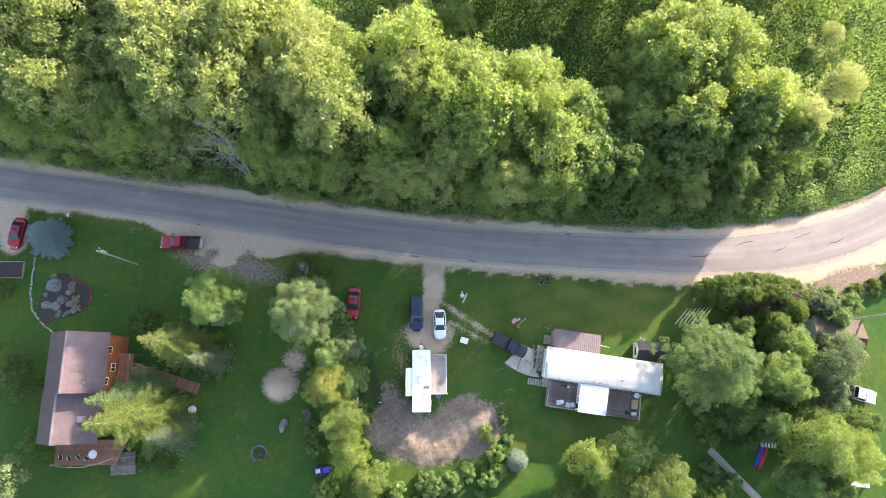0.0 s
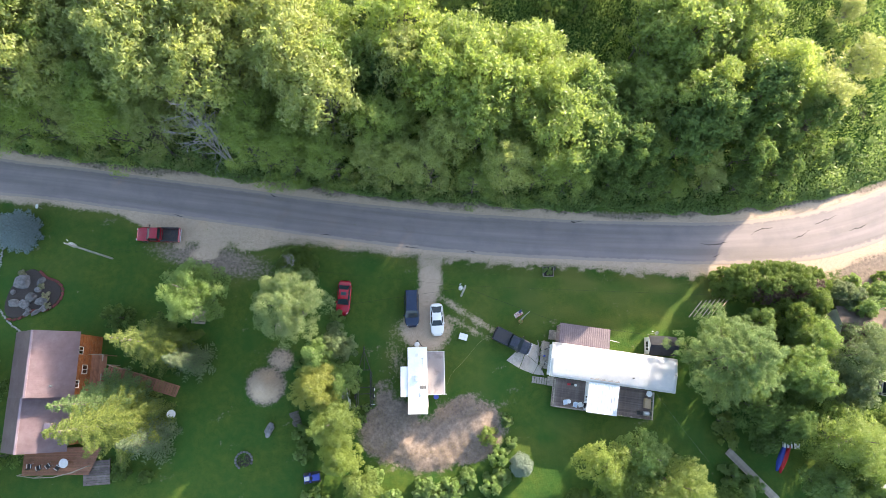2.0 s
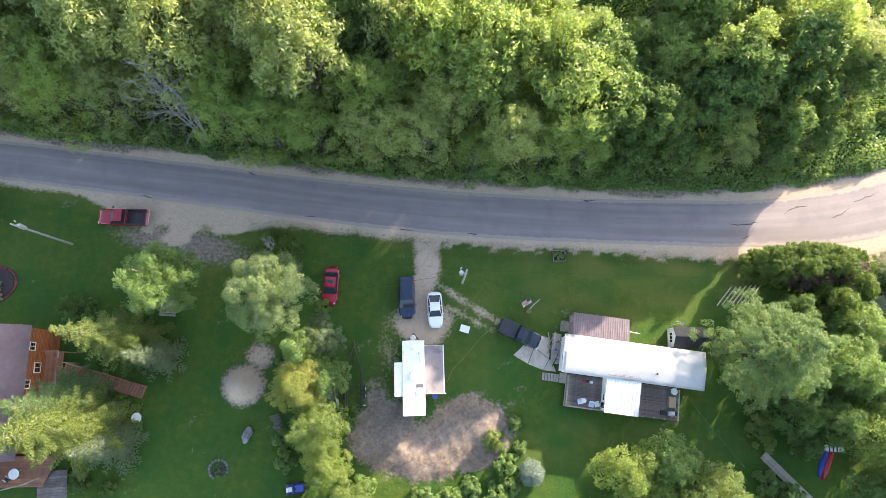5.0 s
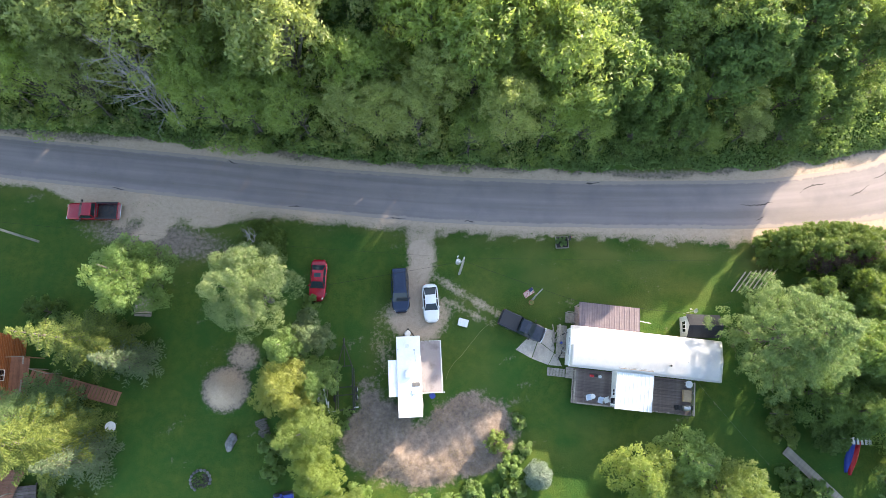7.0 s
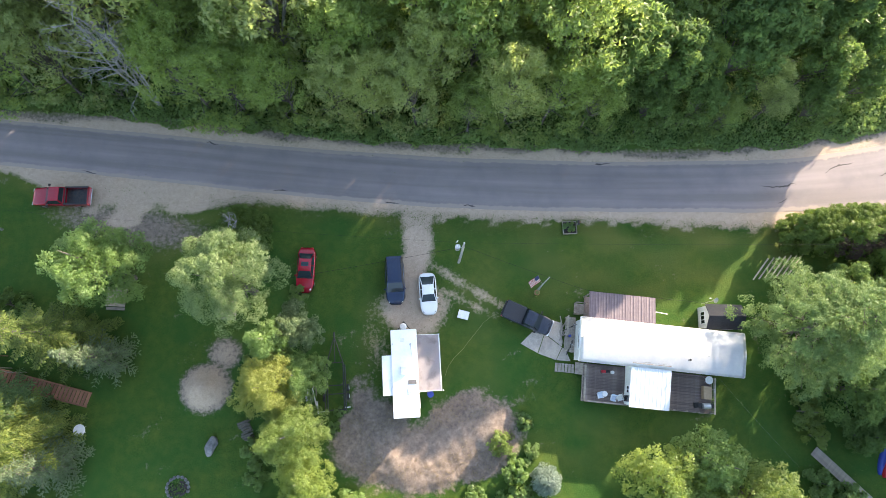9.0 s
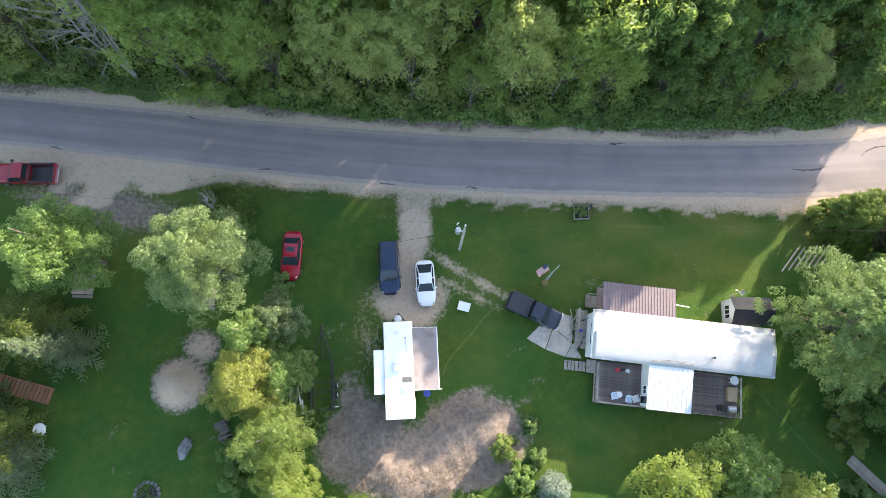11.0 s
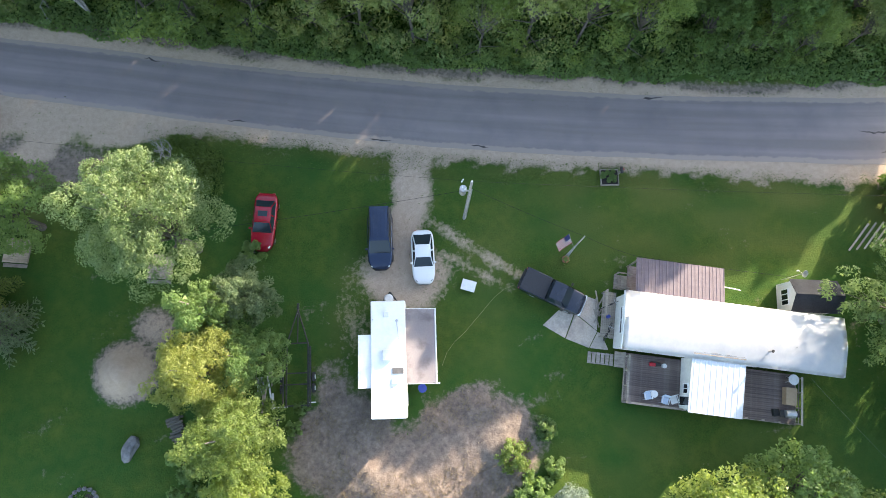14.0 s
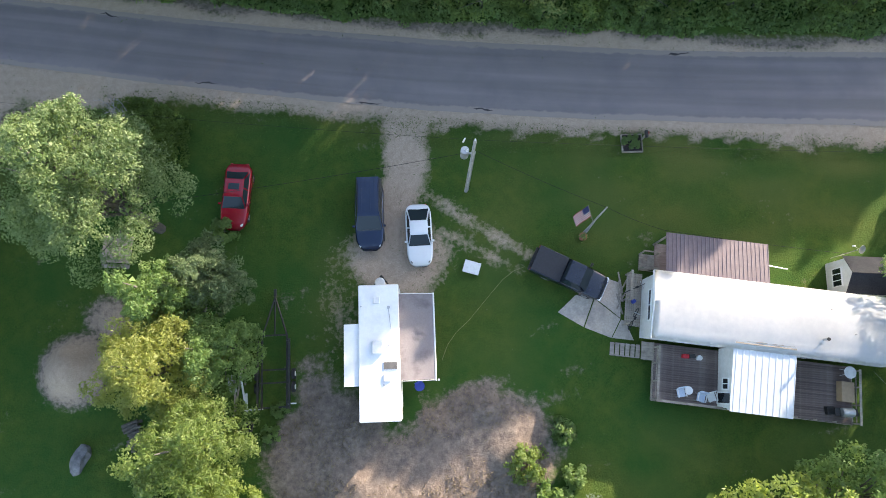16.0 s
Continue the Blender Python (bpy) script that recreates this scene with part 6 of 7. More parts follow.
spots = [(-1.1, 1.5, 1.25, 1.05, 0.8, 0.4), (0.2, -0.5, 0.85, 0.8, 0.7, 0), (-1.9, -1.2, 0.85, 0.65, 0.6, 0), (-0.6, -1.3, 0.8, 0.7, 0.5, 0), (0.0, -2.1, 0.42, 0.38, 0.4, 0), (1.5, -1.0, 1.0, 0.6, 0.6, 0), (1.2, 1.6, 0.9, 0.4, 0.5, 50), (0.9, 0.5, 0.5, 0.45, 0.4, 0), (1.9, -1.9, 0.6, 0.5, 0.4, 0), (-0.2, -2.6, 0.5, 0.35, 0.35, 20), (1.0, -2.4, 0.8, 0.35, 0.4, 35), (-2.2, 0.2, 0.4, 0.4, 0.3, 0)]
for k, (x, y, a, b, cc, t) in enumerate(spots):
    rock("boulder", -50.2 + x, 11.1 + y, 0.24, a * 0.86, b * 0.86, cc, k * 3.7, "grey boulder in the rock garden", "boulder", "rock garden boulders", turn=t)
for x, y, r in ((2.0, -0.4, 0.8), (2.4, -1.5, 0.6), (-1.4, 2.7, 0.6), (1.3, 0.9, 0.5)):
    f = shrub(int(500 + x * 10), "flower_clump", 0.6, r, 420, 0.16, LEAF_FLOWER, "pale flowering clump in the rock garden", 6, "flowers")
    f.matrix_world = pose(-50.2 + x, 11.1 + y, 0.15)
line = [(-54.6, 17.6), (-54.7, 14.5), (-54.6, 11.6), (-54.1, 9.2), (-52.4, 7.2), (-50.0, 5.5)]
d = [0.0]
for (ax, ay), (bx2, by2) in zip(line, line[1:]):
    d.append(d[-1] + math.hypot(bx2 - ax, by2 - ay))
for k in range(52):
    s = d[-1] * (k + 0.5) / 52
    x, y = np.interp(s, d, [p[0] for p in line]), np.interp(s, d, [p[1] for p in line])
    rock("border_stone", x + rs1.uniform(-0.1, 0.1), y + rs1.uniform(-0.1, 0.1), 0.04, 0.17, 0.14, 0.13, k * 1.7, "small pale stone in a border line on the lawn", "stone", "border stones", material=STONE_PALE, sub=1, turn=k * 40)
frm = thing("raised_bed", pose(-57.6, 14.8, 0), "empty wooden raised-bed frame on the grass", "planter")
for a in ((-1.7, 1.7, 1.10, 1.18), (-1.7, 1.7, -1.18, -1.10), (-1.7, -1.62, -1.10, 1.10), (1.62, 1.7, -1.10, 1.10)):
    part("board", box(*a, 0, 0.3, 0.006), LUMBER, frm)
part("soil", box(-1.62, 1.62, -1.1, 1.1, 0, 0.16), MULCH, frm)
mk = thing("marker_post", pose(-50.3, 22.5, 0), "short white marker box on a post by the road", "mailbox")
part("post", rod((0, 0, 0), (0, 0, 0.95), 0.05), LUMBER, mk)
part("box", box(-0.12, 0.12, -0.28, 0.28, 0.95, 1.2, 0.05), PLASTIC_WHITE, mk)

rock("boulder", -18.95, -6.1, 0.12, 0.52, 1.05, 0.55, 5.2, "pale grey standing boulder on the lawn", "boulder", turn=-18)
ringt = thing("fire_ring", pose(-21.9, -9.75, 0), "fire ring of small stones around dark ash", "fire pit")
part("ash", rod((0, 0, 0.0), (0, 0, 0.05), 0.85, 0.7, 20), MULCH, ringt)
v, f2 = cards(np.random.RandomState(6), np.random.RandomState(7).normal(0, 0.4, (160, 3)) * [1, 1, 0.2] + [0, 0, 0.12], np.tile([0, 0, 1.0], (160, 1)), 0.2)
tagged(crown_part(v, f2, LEAF_DARK, ringt, "weeds"), kind="stuff")
for k in range(13):
    a = 2 * math.pi * k / 17 - 0.3
    g = bmesh.new()
    bmesh.ops.create_icosphere(g, subdivisions=1, radius=1)
    for q in g.verts:
        q.co = Vector((q.co.x * 0.21, q.co.y * 0.17, q.co.z * 0.15)) * (1 + 0.3 * noise.noise(q.co + Vector((k, 0, 0))))
    p = part("stone", g, STONE, ringt)
    p.matrix_local = pose(1.0 * math.cos(a), 1.0 * math.sin(a), 0.1, 0, 0, math.degrees(a) + 90)
round_table(pose(-30.95, -4.1, 0), 0.55, 0.72, "round white garden table on the lawn")
LUMBER_TAN = mat("pale_tan_lumber", (0.40, 0.31, 0.23), (0.55, 0.44, 0.34), 10, 0.85, stain=(0.26, 0.21, 0.17), stain_scale=1.5, bump=0.4, vary=0.2, stretch=(0.2, 1, 1))
for x, y, t in ((-17.75, 6.95, -4), (-28.55, 8.35, -5)):
    pl = thing("wooden_platform", pose(x, y, 0, 0, 0, t), "pale tan plank platform half under a tree", "platform", "platforms")
    for k in range(12):
        part("plank", box(-0.93, 0.93, -0.92 + 0.155 * k, -0.78 + 0.155 * k, 0.26, 0.30), LUMBER_TAN, pl)
    for s in (-0.8, 0.8):
        part("bearer", box(s - 0.05, s + 0.05, -0.9, 0.92, 0.0, 0.26), LUMBER, pl)
    part("step", box(-0.9, 0.9, -1.25, -0.98, 0.10, 0.14), LUMBER, pl)
    for s in (-0.7, 0.7):
        part("step_foot", box(s - 0.05, s + 0.05, -1.22, -1.0, 0.0, 0.10), LUMBER, pl)

# ---- open utility trailer and junk by the trees ----
tr = thing("utility_trailer", pose(-7.2, -1.2, 0, 0, 0, 1.5), "black steel utility trailer frame standing in grass", "trailer")
for s in (-1, 1):
    for x, z in ((0.78, 0.55), (0.98, 0.78)):
        part("rail", box(s * x - 0.05, s * x + 0.05, -2.3, 2.3 if x < 0.9 else 2.0, z - 0.06, z + 0.06), BLACK_STEEL, tr)
    for y in (-2.2, -0.7, 0.7, 1.9):
        part("upright", box(s * 0.88 - 0.09, s * 0.88 + 0.09, y - 0.04, y + 0.04, 0.49, 0.80), BLACK_STEEL, tr)
    part("tongue", rod((s * 0.75, 2.3, 0.52), (0.02, 4.7, 0.5), 0.055, sides=4), BLACK_STEEL, tr)
    for y in (-0.2, -1.0):
        w = part("wheel", rod((s * 1.06, y, 0.33), (s * 1.24, y, 0.33), 0.33, 0.33, 16), RUBBER, tr)
        part("rim", rod((s * 1.22, y, 0.33), (s * 1.27, y, 0.33), 0.18, 0.16, 10), PLASTIC_WHITE, w)
for y in (2.25, 0.1, -0.7, -2.2):
    part("crossbar", box(-0.78, 0.78, y - 0.05, y + 0.05, 0.47, 0.56), BLACK_STEEL, tr)
part("tongue", rod((0.0, 2.2, 0.5), (0.02, 4.9, 0.5), 0.05, sides=4), BLACK_STEEL, tr)
part("coupler", box(-0.07, 0.10, 4.75, 5.2, 0.42, 0.55, 0.03), BLACK_STEEL, tr)
part("jack", rod((0.02, 4.4, 0), (0.02, 4.4, 0.95), 0.035), BLACK_STEEL, tr)
part("light_bar", box(-1.9, -0.7, -2.30, -2.22, 0.50, 0.58), PLASTIC_WHITE, tr)
part("light_bar", box(0.85, 1.35, -2.05, -1.97, 0.50, 0.58), PLASTIC_WHITE, tr)
junk = [("sheet_metal_panel", -9.95, -1.9, 0.25, 0.55, 8, STEEL, "pale metal panel leaning among boards"), ("pvc_pipe", -9.3, -2.1, 0.06, 0.9, 12, PLASTIC_WHITE, "white plastic pipe on the ground"), ("pvc_pipe", -9.0, -3.1, 0.07, 0.6, 4, PLASTIC_WHITE, "white plastic pipe on the ground"), ("old_board", -9.55, -2.4, 0.06, 1.5, -8, LUMBER, "old grey board on the ground"), ("old_board", -9.75, -2.6, 0.06, 1.2, 5, LUMBER, "old grey board on the ground"), ("old_board", -9.15, -1.2, 0.05, 0.8, 2, LUMBER, "old grey board on the ground")]
for name, x, y, w, h, t, m, lab in junk:
    p = tagged(part(name, box(-w, w, -h, h, 0, 0.07, 0.01), m), lab, name.split("_")[-1], "scrap by the trees")
    p.matrix_world = pose(x, y, 0.01, 0, 0, t)
bk = thing("water_trough", pose(-8.75, -4.5, 0, 0, 0, -12), "small dark plastic tub of water", "tub")
part("tub", box(-0.24, 0.24, -0.3, 0.3, 0, 0.28, 0.04), BLACK_STEEL, bk)
part("water", box(-0.18, 0.18, -0.24, 0.24, 0.28, 0.285), GLASS, bk)
tw = thing("garden_tractor", pose(-13.4, -11.8, 0, 0, 0, 8), "blue garden tractor parked beside the shrubs", "tractor")
part("hood", box(0.05, 1.0, -0.38, 0.38, 0.42, 0.95, 0.08), PLASTIC_BLUE, tw)
part("fender", box(-0.95, -0.1, -0.55, 0.55, 0.45, 0.72, 0.07), PLASTIC_BLUE, tw)
part("seat", box(-0.7, -0.25, -0.24, 0.24, 0.72, 0.9, 0.05), PLASTIC_WHITE, tw)
part("seat_back", box(-0.8, -0.68, -0.24, 0.24, 0.85, 1.2, 0.04), PLASTIC_WHITE, tw)
part("steering_wheel", rod((-0.02, 0, 1.0), (0.0, 0, 1.04), 0.19, 0.19, 14), RUBBER, tw)
part("column", rod((0.1, 0, 0.9), (-0.01, 0, 1.01), 0.03), BLACK_STEEL, tw)
for x, r in ((-0.6, 0.42), (0.75, 0.28)):
    for s in (-1, 1):
        part("wheel", rod((x, s * 0.36, r), (x, s * 0.62, r), r, r, 16), RUBBER, tw)
part("mower_deck", box(-0.3, 0.5, -0.65, 0.65, 0.12, 0.3, 0.04), BLACK_STEEL, tw)
lt = thing("wood_stack", pose(-15.7, -4.8, 0, 0, 0, 15), "stack of dark weathered split logs by the trees", "log pile")
for k in range(18):
    a = rs1.uniform(-0.6, 0.6, 3)
    part("split_log", rod((-0.45 + a[0] * 0.3, -0.9 + 0.2 * (k % 9), 0.12 + 0.22 * (k // 9)), (0.45 + a[1] * 0.3, -0.9 + 0.2 * (k % 9) + a[2] * 0.2, 0.12 + 0.22 * (k // 9)), 0.11, 0.10, 6), BARK, lt)

# white lidded box on the lawn
wb = thing("well_cover", pose(5.42, 5.15, 0, 0, 0, -17), "white lidded utility box on the lawn", "utility box")
part("body", box(-0.48, 0.48, -0.36, 0.36, 0, 0.32, 0.02), LUMBER, wb)
part("lid", box(-0.54, 0.54, -0.41, 0.41, 0.32, 0.37, 0.015), PLASTIC_WHITE, wb)

# mailbox and planter beside the road
mb = thing("mailbox", pose(17.55, 13.9, 0), "black mailbox on a wooden post behind a planter", "mailbox")
part("post", box(-0.05, 0.05, -0.05, 0.05, 0, 1.05), LUMBER, mb)
g = box(-0.10, 0.10, -0.26, 0.26, 1.05, 1.3, 0.06)
part("box", g, BLACK_STEEL, mb)
part("flag", box(0.105, 0.12, -0.05, 0.1, 1.25, 1.42), PLASTIC_RED, mb)
pn = thing("flower_planter", pose(16.85, 13.65, 0), "wooden planter frame with leafy plants by the mailbox", "planter")
for a in ((-0.72, 0.72, 0.60, 0.66), (-0.72, 0.72, -0.66, -0.60), (-0.72, -0.66, -0.60, 0.60), (0.66, 0.72, -0.60, 0.60)):
    part("board", box(*a, 0, 0.26, 0.006), LUMBER, pn)
part("soil", box(-0.66, 0.66, -0.6, 0.6, 0, 0.14), MULCH, pn)
f = shrub(611, "flower_clump", 0.9, 0.75, 600, 0.16, LEAF_UNDER, "leafy green plants in the planter", 6, "flowers")
f.matrix_world = pose(16.8, 13.7, 0.1)

# ---- poles, wires, flag ----
HOSE = mat("tan_hose", (0.22, 0.19, 0.09), (0.28, 0.24, 0.12), 6, 0.6, bump=0)


def wire(name, pts, r, material, label, sag=0.4, n=12):
    path = []
    for a, b in zip(pts, pts[1:]):
        for k in range(n):
            u = k / n
            p = Vector(a).lerp(Vector(b), u)
            p.z -= sag * 4 * u * (1 - u)
            path.append(p)
    path.append(Vector(pts[-1]))
    v, f = tube(path, [r] * len(path), 4)
    return tagged(mesh_part(name, v, f, material), label, "cable", "overhead cables")


def utility_pole(x, y, h, label, lean=(0, 0), transformer=True, arm=False):
    t = thing("utility_pole", pose(x, y, 0), label, "utility pole", "utility poles")
    part("pole", rod((0, 0, 0), (lean[0], lean[1], h), 0.13, 0.09, 12), POLE_WOOD, t)
    part("conduit", rod((0.14, 0.05, 0), (0.13 + lean[0] * 0.8, 0.05 + lean[1] * 0.8, h * 0.8), 0.035), STEEL, t)
    if transformer:
        tf = part("transformer", rod((-0.48, 0, h - 2.2), (-0.48, 0, h - 1.35), 0.24, 0.24, 16), STEEL, t)
        part("bushing", rod((-0.52, 0.05, h - 1.35), (-0.55, 0.05, h - 1.0), 0.05, 0.03), PLASTIC_WHITE, tf)
        part("bushing", rod((-0.38, -0.08, h - 1.35), (-0.36, -0.08, h - 1.05), 0.05, 0.03), PLASTIC_WHITE, tf)
        part("bracket", box(-0.3, -0.05, -0.05, 0.05, h - 1.9, h - 1.8), STEEL, t)
        part("cutout", rod((-0.6, 0.3, h - 0.9), (-0.5, 0.35, h - 0.5), 0.05, 0.04), PLASTIC_WHITE, t)
    if arm:
        part("crossarm", box(-0.06, 0.06, -1.0, 1.0, h - 0.5, h - 0.38), POLE_WOOD, t)
    part("insulator", rod((lean[0], lean[1], h), (lean[0], lean[1], h + 0.22), 0.05, 0.04), PLASTIC_WHITE, t)
    return t


utility_pole(5.25, 10.5, 8.9, "grey wooden utility pole with a transformer on the lawn")
utility_pole(-40.4, 15.7, 10.2, "pale wooden utility pole with a transformer on the lawn", (-0.35, -0.2))
utility_pole(60.6, 8.3, 9.5, "pale utility pole among the trees", (0, 0), False, True)
wire("power_line", [(-40.75, 15.5, 10.3), (5.25, 10.5, 9.0), (60.6, 8.3, 9.6)], 0.007, CABLE, "thin pale overhead power line", 1.0, 24)
wire("power_line", [(5.0, 10.5, 7.2), (-16.5, 7.7, 6.6)], 0.012, CABLE, "black overhead cable from the pole to the trees", 0.5, 24)
wire("service_cable", [(5.4, 10.5, 7.4), (13.5, 7.9, 4.3), (17.3, 6.7, 3.1), (29.2, 5.0, 2.6)], 0.012, CABLE, "dark service cable to the mobile home", 0.25)
wire("service_cable", [(29.0, -2.2, 3.0), (33.2, -9.8, 6.5)], 0.006, CABLE_PALE, "pale cable from the mobile home to a tree", 0.2)
wire("garden_hose", [(9.0, 5.2, 0.06), (8.2, 4.9, 0.06), (7.4, 4.3, 0.06), (6.6, 3.4, 0.06), (5.8, 2.5, 0.06), (5.1, 1.7, 0.06), (4.3, 1.0, 0.06), (3.7, 0.2, 0.06), (3.3, -0.8, 0.06)], 0.012, HOSE, "tan hose lying across the grass", 0.0, 4)
mast = thing("flag_mast", pose(13.0, 7.35, 0), "leaning wooden service mast carrying a flag", "mast")
part("mast", rod((0, 0, 0), (0.45, 0.55, 4.4), 0.07, 0.05, 8), POLE_WOOD, mast)
part("brace", rod((0.1, -0.1, 0), (0.30, 0.40, 3.2), 0.05, 0.04, 6), POLE_WOOD, mast)
part("flag_staff", rod((0.20, 0.20, 2.0), (-0.45, 0.95, 3.5), 0.022, 0.018), LUMBER, mast)
fl = thing("flag", pose(13.0, 7.35, 0), "striped red and white flag with a blue canton on a staff", "flag")


def flag_piece(name, u0, u1, v0, v1, material, proud):
    g = bmesh.new()
    A, B = Vector((-0.45, 0.95, 3.48)), Vector((-0.05, 0.50, 2.62))       # along the staff, from its tip down
    fly = Vector((-0.95, -0.62, -0.28))
    rows = []
    for i in range(9):
        u = u0 + (u1 - u0) * i / 8
        rows.append([g.verts.new(A.lerp(B, v0 + (v1 - v0) * j / 2) + fly * u + Vector((0.3, -0.5, 0.8)).normalized() * (0.06 * math.sin(u * 7) * u + proud)) for j in range(3)])
    for a, b in zip(rows, rows[1:]):
        for j in range(2):
            g.faces.new((a[j], a[j + 1], b[j + 1], b[j]))
    bmesh.ops.solidify(g, geom=g.faces[:], thickness=0.004)
    return part(name, g, material, fl)


for k in range(13):
    flag_piece("stripe", 0, 1, k / 13, (k + 1) / 13, FLAG_WHITE if k % 2 else FLAG_RED, 0)
flag_piece("canton", 0, 0.4, 0, 7 / 13, FLAG_BLUE, 0.008)
pot = thing("flower_pot", pose(12.9, 7.05, 0), "terracotta pot with a plant at the mast's foot", "flower pot")
part("pot", rod((0, 0, 0), (0, 0, 0.4), 0.2, 0.28, 14), TERRACOTTA, pot)
v, f2 = cards(np.random.RandomState(4), np.random.RandomState(3).normal(0, 0.13, (60, 3)) + [0, 0, 0.5], np.tile([0, 0, 1.0], (60, 1)), 0.16)
tagged(crown_part(v, f2, LEAF_UNDER, pot, "plant"), kind="stuff")

# ---- things to the east ----
bw = tagged(thing("boardwalk", pose(0, 0, 0), "grey plank boardwalk through the trees", "boardwalk"), kind="structure")
me = bpy.data.meshes.new("plank")
b = box(-0.07, 0.07, -0.5, 0.5, -0.02, 0.02, 0.004)
b.to_mesh(me)
b.free()
me.materials.append(LUMBER)
for k in range(62):
    u = k / 61
    p = new("plank", me)
    p.parent = bw
    p.matrix_local = pose(38.6 + 6.2 * u, -9.4 - 6.6 * u, 0.14, 0, 0, -46.8)
part("bearer", rod((38.4, -9.6, 0.06), (44.6, -16.2, 0.06), 0.05, sides=4), LUMBER, bw)
part("bearer", rod((38.8, -9.2, 0.06), (45.0, -15.8, 0.06), 0.05, sides=4), LUMBER, bw)


def canoe(x, y, turn, material, label, tilt=0):
    t = thing("canoe", pose(x, y, 0.02, 0, 0, turn) @ pose(0, 0, 0, tilt), label, "canoe", "canoes")
    rings = []
    for i in range(13):
        u = i / 12 * 2 - 1
        w = 0.36 * (1 - abs(u) ** 2.4) + 0.015
        h = 0.36 + 0.12 * abs(u) ** 3
        rings.append([(1.85 * u, w * math.cos(math.pi * k / 8), h * math.sin(math.pi * k / 8)) for k in range(9)])
    v, f = ring_loft(rings, False)
    smooth(mesh_part("hull", v, f, material, t))
    part("keel", box(-1.6, 1.6, -0.015, 0.015, 0.35, 0.385), material, t)
    return t


canoe(45.75, -10.5, 62, PLASTIC_RED, "red canoe lying keel up on the grass")
canoe(45.32, -10.2, 64, PLASTIC_BLUE, "blue canoe lying keel up on the grass")
rk = thing("canoe_rack", pose(46.6, -8.8, 0, 0, 0, -5), "white slatted rack beside the canoes", "rack")
for k in range(5):
    part("slat", box(-1.0 + 0.44 * k, -0.75 + 0.44 * k, -0.35, 0.35, 0.55, 0.59), PLASTIC_WHITE, rk)
for x in (-0.9, 0.95):
    part("leg", box(x - 0.04, x + 0.04, -0.3, 0.3, 0, 0.55), PLASTIC_WHITE, rk)
bn = thing("garden_bench", pose(58.3, -13.9, 0, 0, 0, -6), "white wooden garden bench on the grass", "bench")
for k in range(3):
    part("slat", box(-1.5, 1.5, -0.3 + 0.2 * k, -0.14 + 0.2 * k, 0.44, 0.48), PLASTIC_WHITE, bn)
for x in (-1.3, 1.3):
    part("leg", box(x - 0.05, x + 0.05, -0.28, 0.26, 0, 0.44), PLASTIC_WHITE, bn)
# seven tan strips added for a row of pale stripes on the ground
for k in range(7):
    p = tagged(part("ground_board", box(-0.07, 0.07, -1.45, 1.45, 0, 0.05, 0.005), LUMBER_TAN), "long pale strip lying in a row on the ground", "board", "ground boards")
    p.matrix_world = pose(36.2 + 0.62 * k, 8.55 + 0.06 * k, 0.012, 0, 0, -42)
eh = thing("east_house", pose(56.4, 5.6, 0, 0, 0, -6), "house with a low brown shingled roof among trees", "house")
part("shell", box(-3.2, 3.2, -2.2, 2.2, 0, 3.0), SIDING, eh)
for s in (-1, 1):
    g = bmesh.new()
    q = [g.verts.new(p) for p in ((-3.5, 0, 4.1), (3.5, 0, 4.1), (3.5, s * 2.6, 2.9), (-3.5, s * 2.6, 2.9))]
    g.faces.new(q if s < 0 else q[::-1])
    bmesh.ops.solidify(g, geom=g.faces[:], thickness=0.08)
    part("roof_side", g, SHINGLE_BROWN, eh)
for s in (-1, 1):
    g = bmesh.new()
    a = [g.verts.new(p) for p in ((s * 3.2, -2.2, 3.0), (s * 3.2, 2.2, 3.0), (s * 3.2, 0, 3.98))]
    b = [g.verts.new((p.co.x - s * 0.1, p.co.y, p.co.z)) for p in a]
    g.faces.new(a), g.faces.new(b[::-1])
    for i in range(3):
        g.faces.new((a[i], b[i], b[(i + 1) % 3], a[(i + 1) % 3]))
    part("gable", g, SIDING, eh)
window_unit(eh, pose(0, -2.21, 1.2, 0, 0, 180), 1.4, 1.1)
ps = thing("utility_shed", pose(44.0, 3.2, 0, 0, 0, -10) @ Matrix.Diagonal((0.6, 0.6, 0.9, 1)), "small shed with a pale metal roof under the pine", "shed")
part("shell", box(-1.0, 1.0, -1.0, 1.0, 0, 2.1), SIDING, ps)
v, f = ribbed(2.4, 2.4, 2.5, 2.2, 0.3)
ob = mesh_part("sheet_roof", v, f, METAL_WHITE, ps)
ob.matrix_local = pose(-1.2, -1.2, 0)

# ---- trees and shrubs of the yards ----
rs2 = np.random.RandomState(21)


def single(t, x, y, turn=0, scale=1.0, tall=1.0):
    t.matrix_world = pose(x, y, 0, 0, 0, turn) @ Matrix.Diagonal((scale, scale, scale * tall, 1))
    return t


single(mound(11, "yard_tree", 15.6, 3.9, 19000, 0.22, LEAF_UNDER, base=2.0, rough=0.3, label="dark green tree with a sunlit crown on the lawn"), -27.0, 10.2)
single(broadleaf(12, "willow_tree", 10.6, 2.5, 2.0, 9500, 0.19, LEAF_GREY, BARK, 30, 1.0, "grey-green small willow near the trailer"), -10.2, 4.0)
single(mound(13, "yard_tree", 12.6, 2.3, 12000, 0.18, LEAF_UNDER, "leafy green tree beside the gravel heap", base=1.6), -12.0, 2.9)
single(mound(19, "yard_tree", 9.4, 2.5, 12000, 0.18, LEAF_UNDER, "leafy green tree beside the utility trailer", base=0.8), -9.9, -0.1)
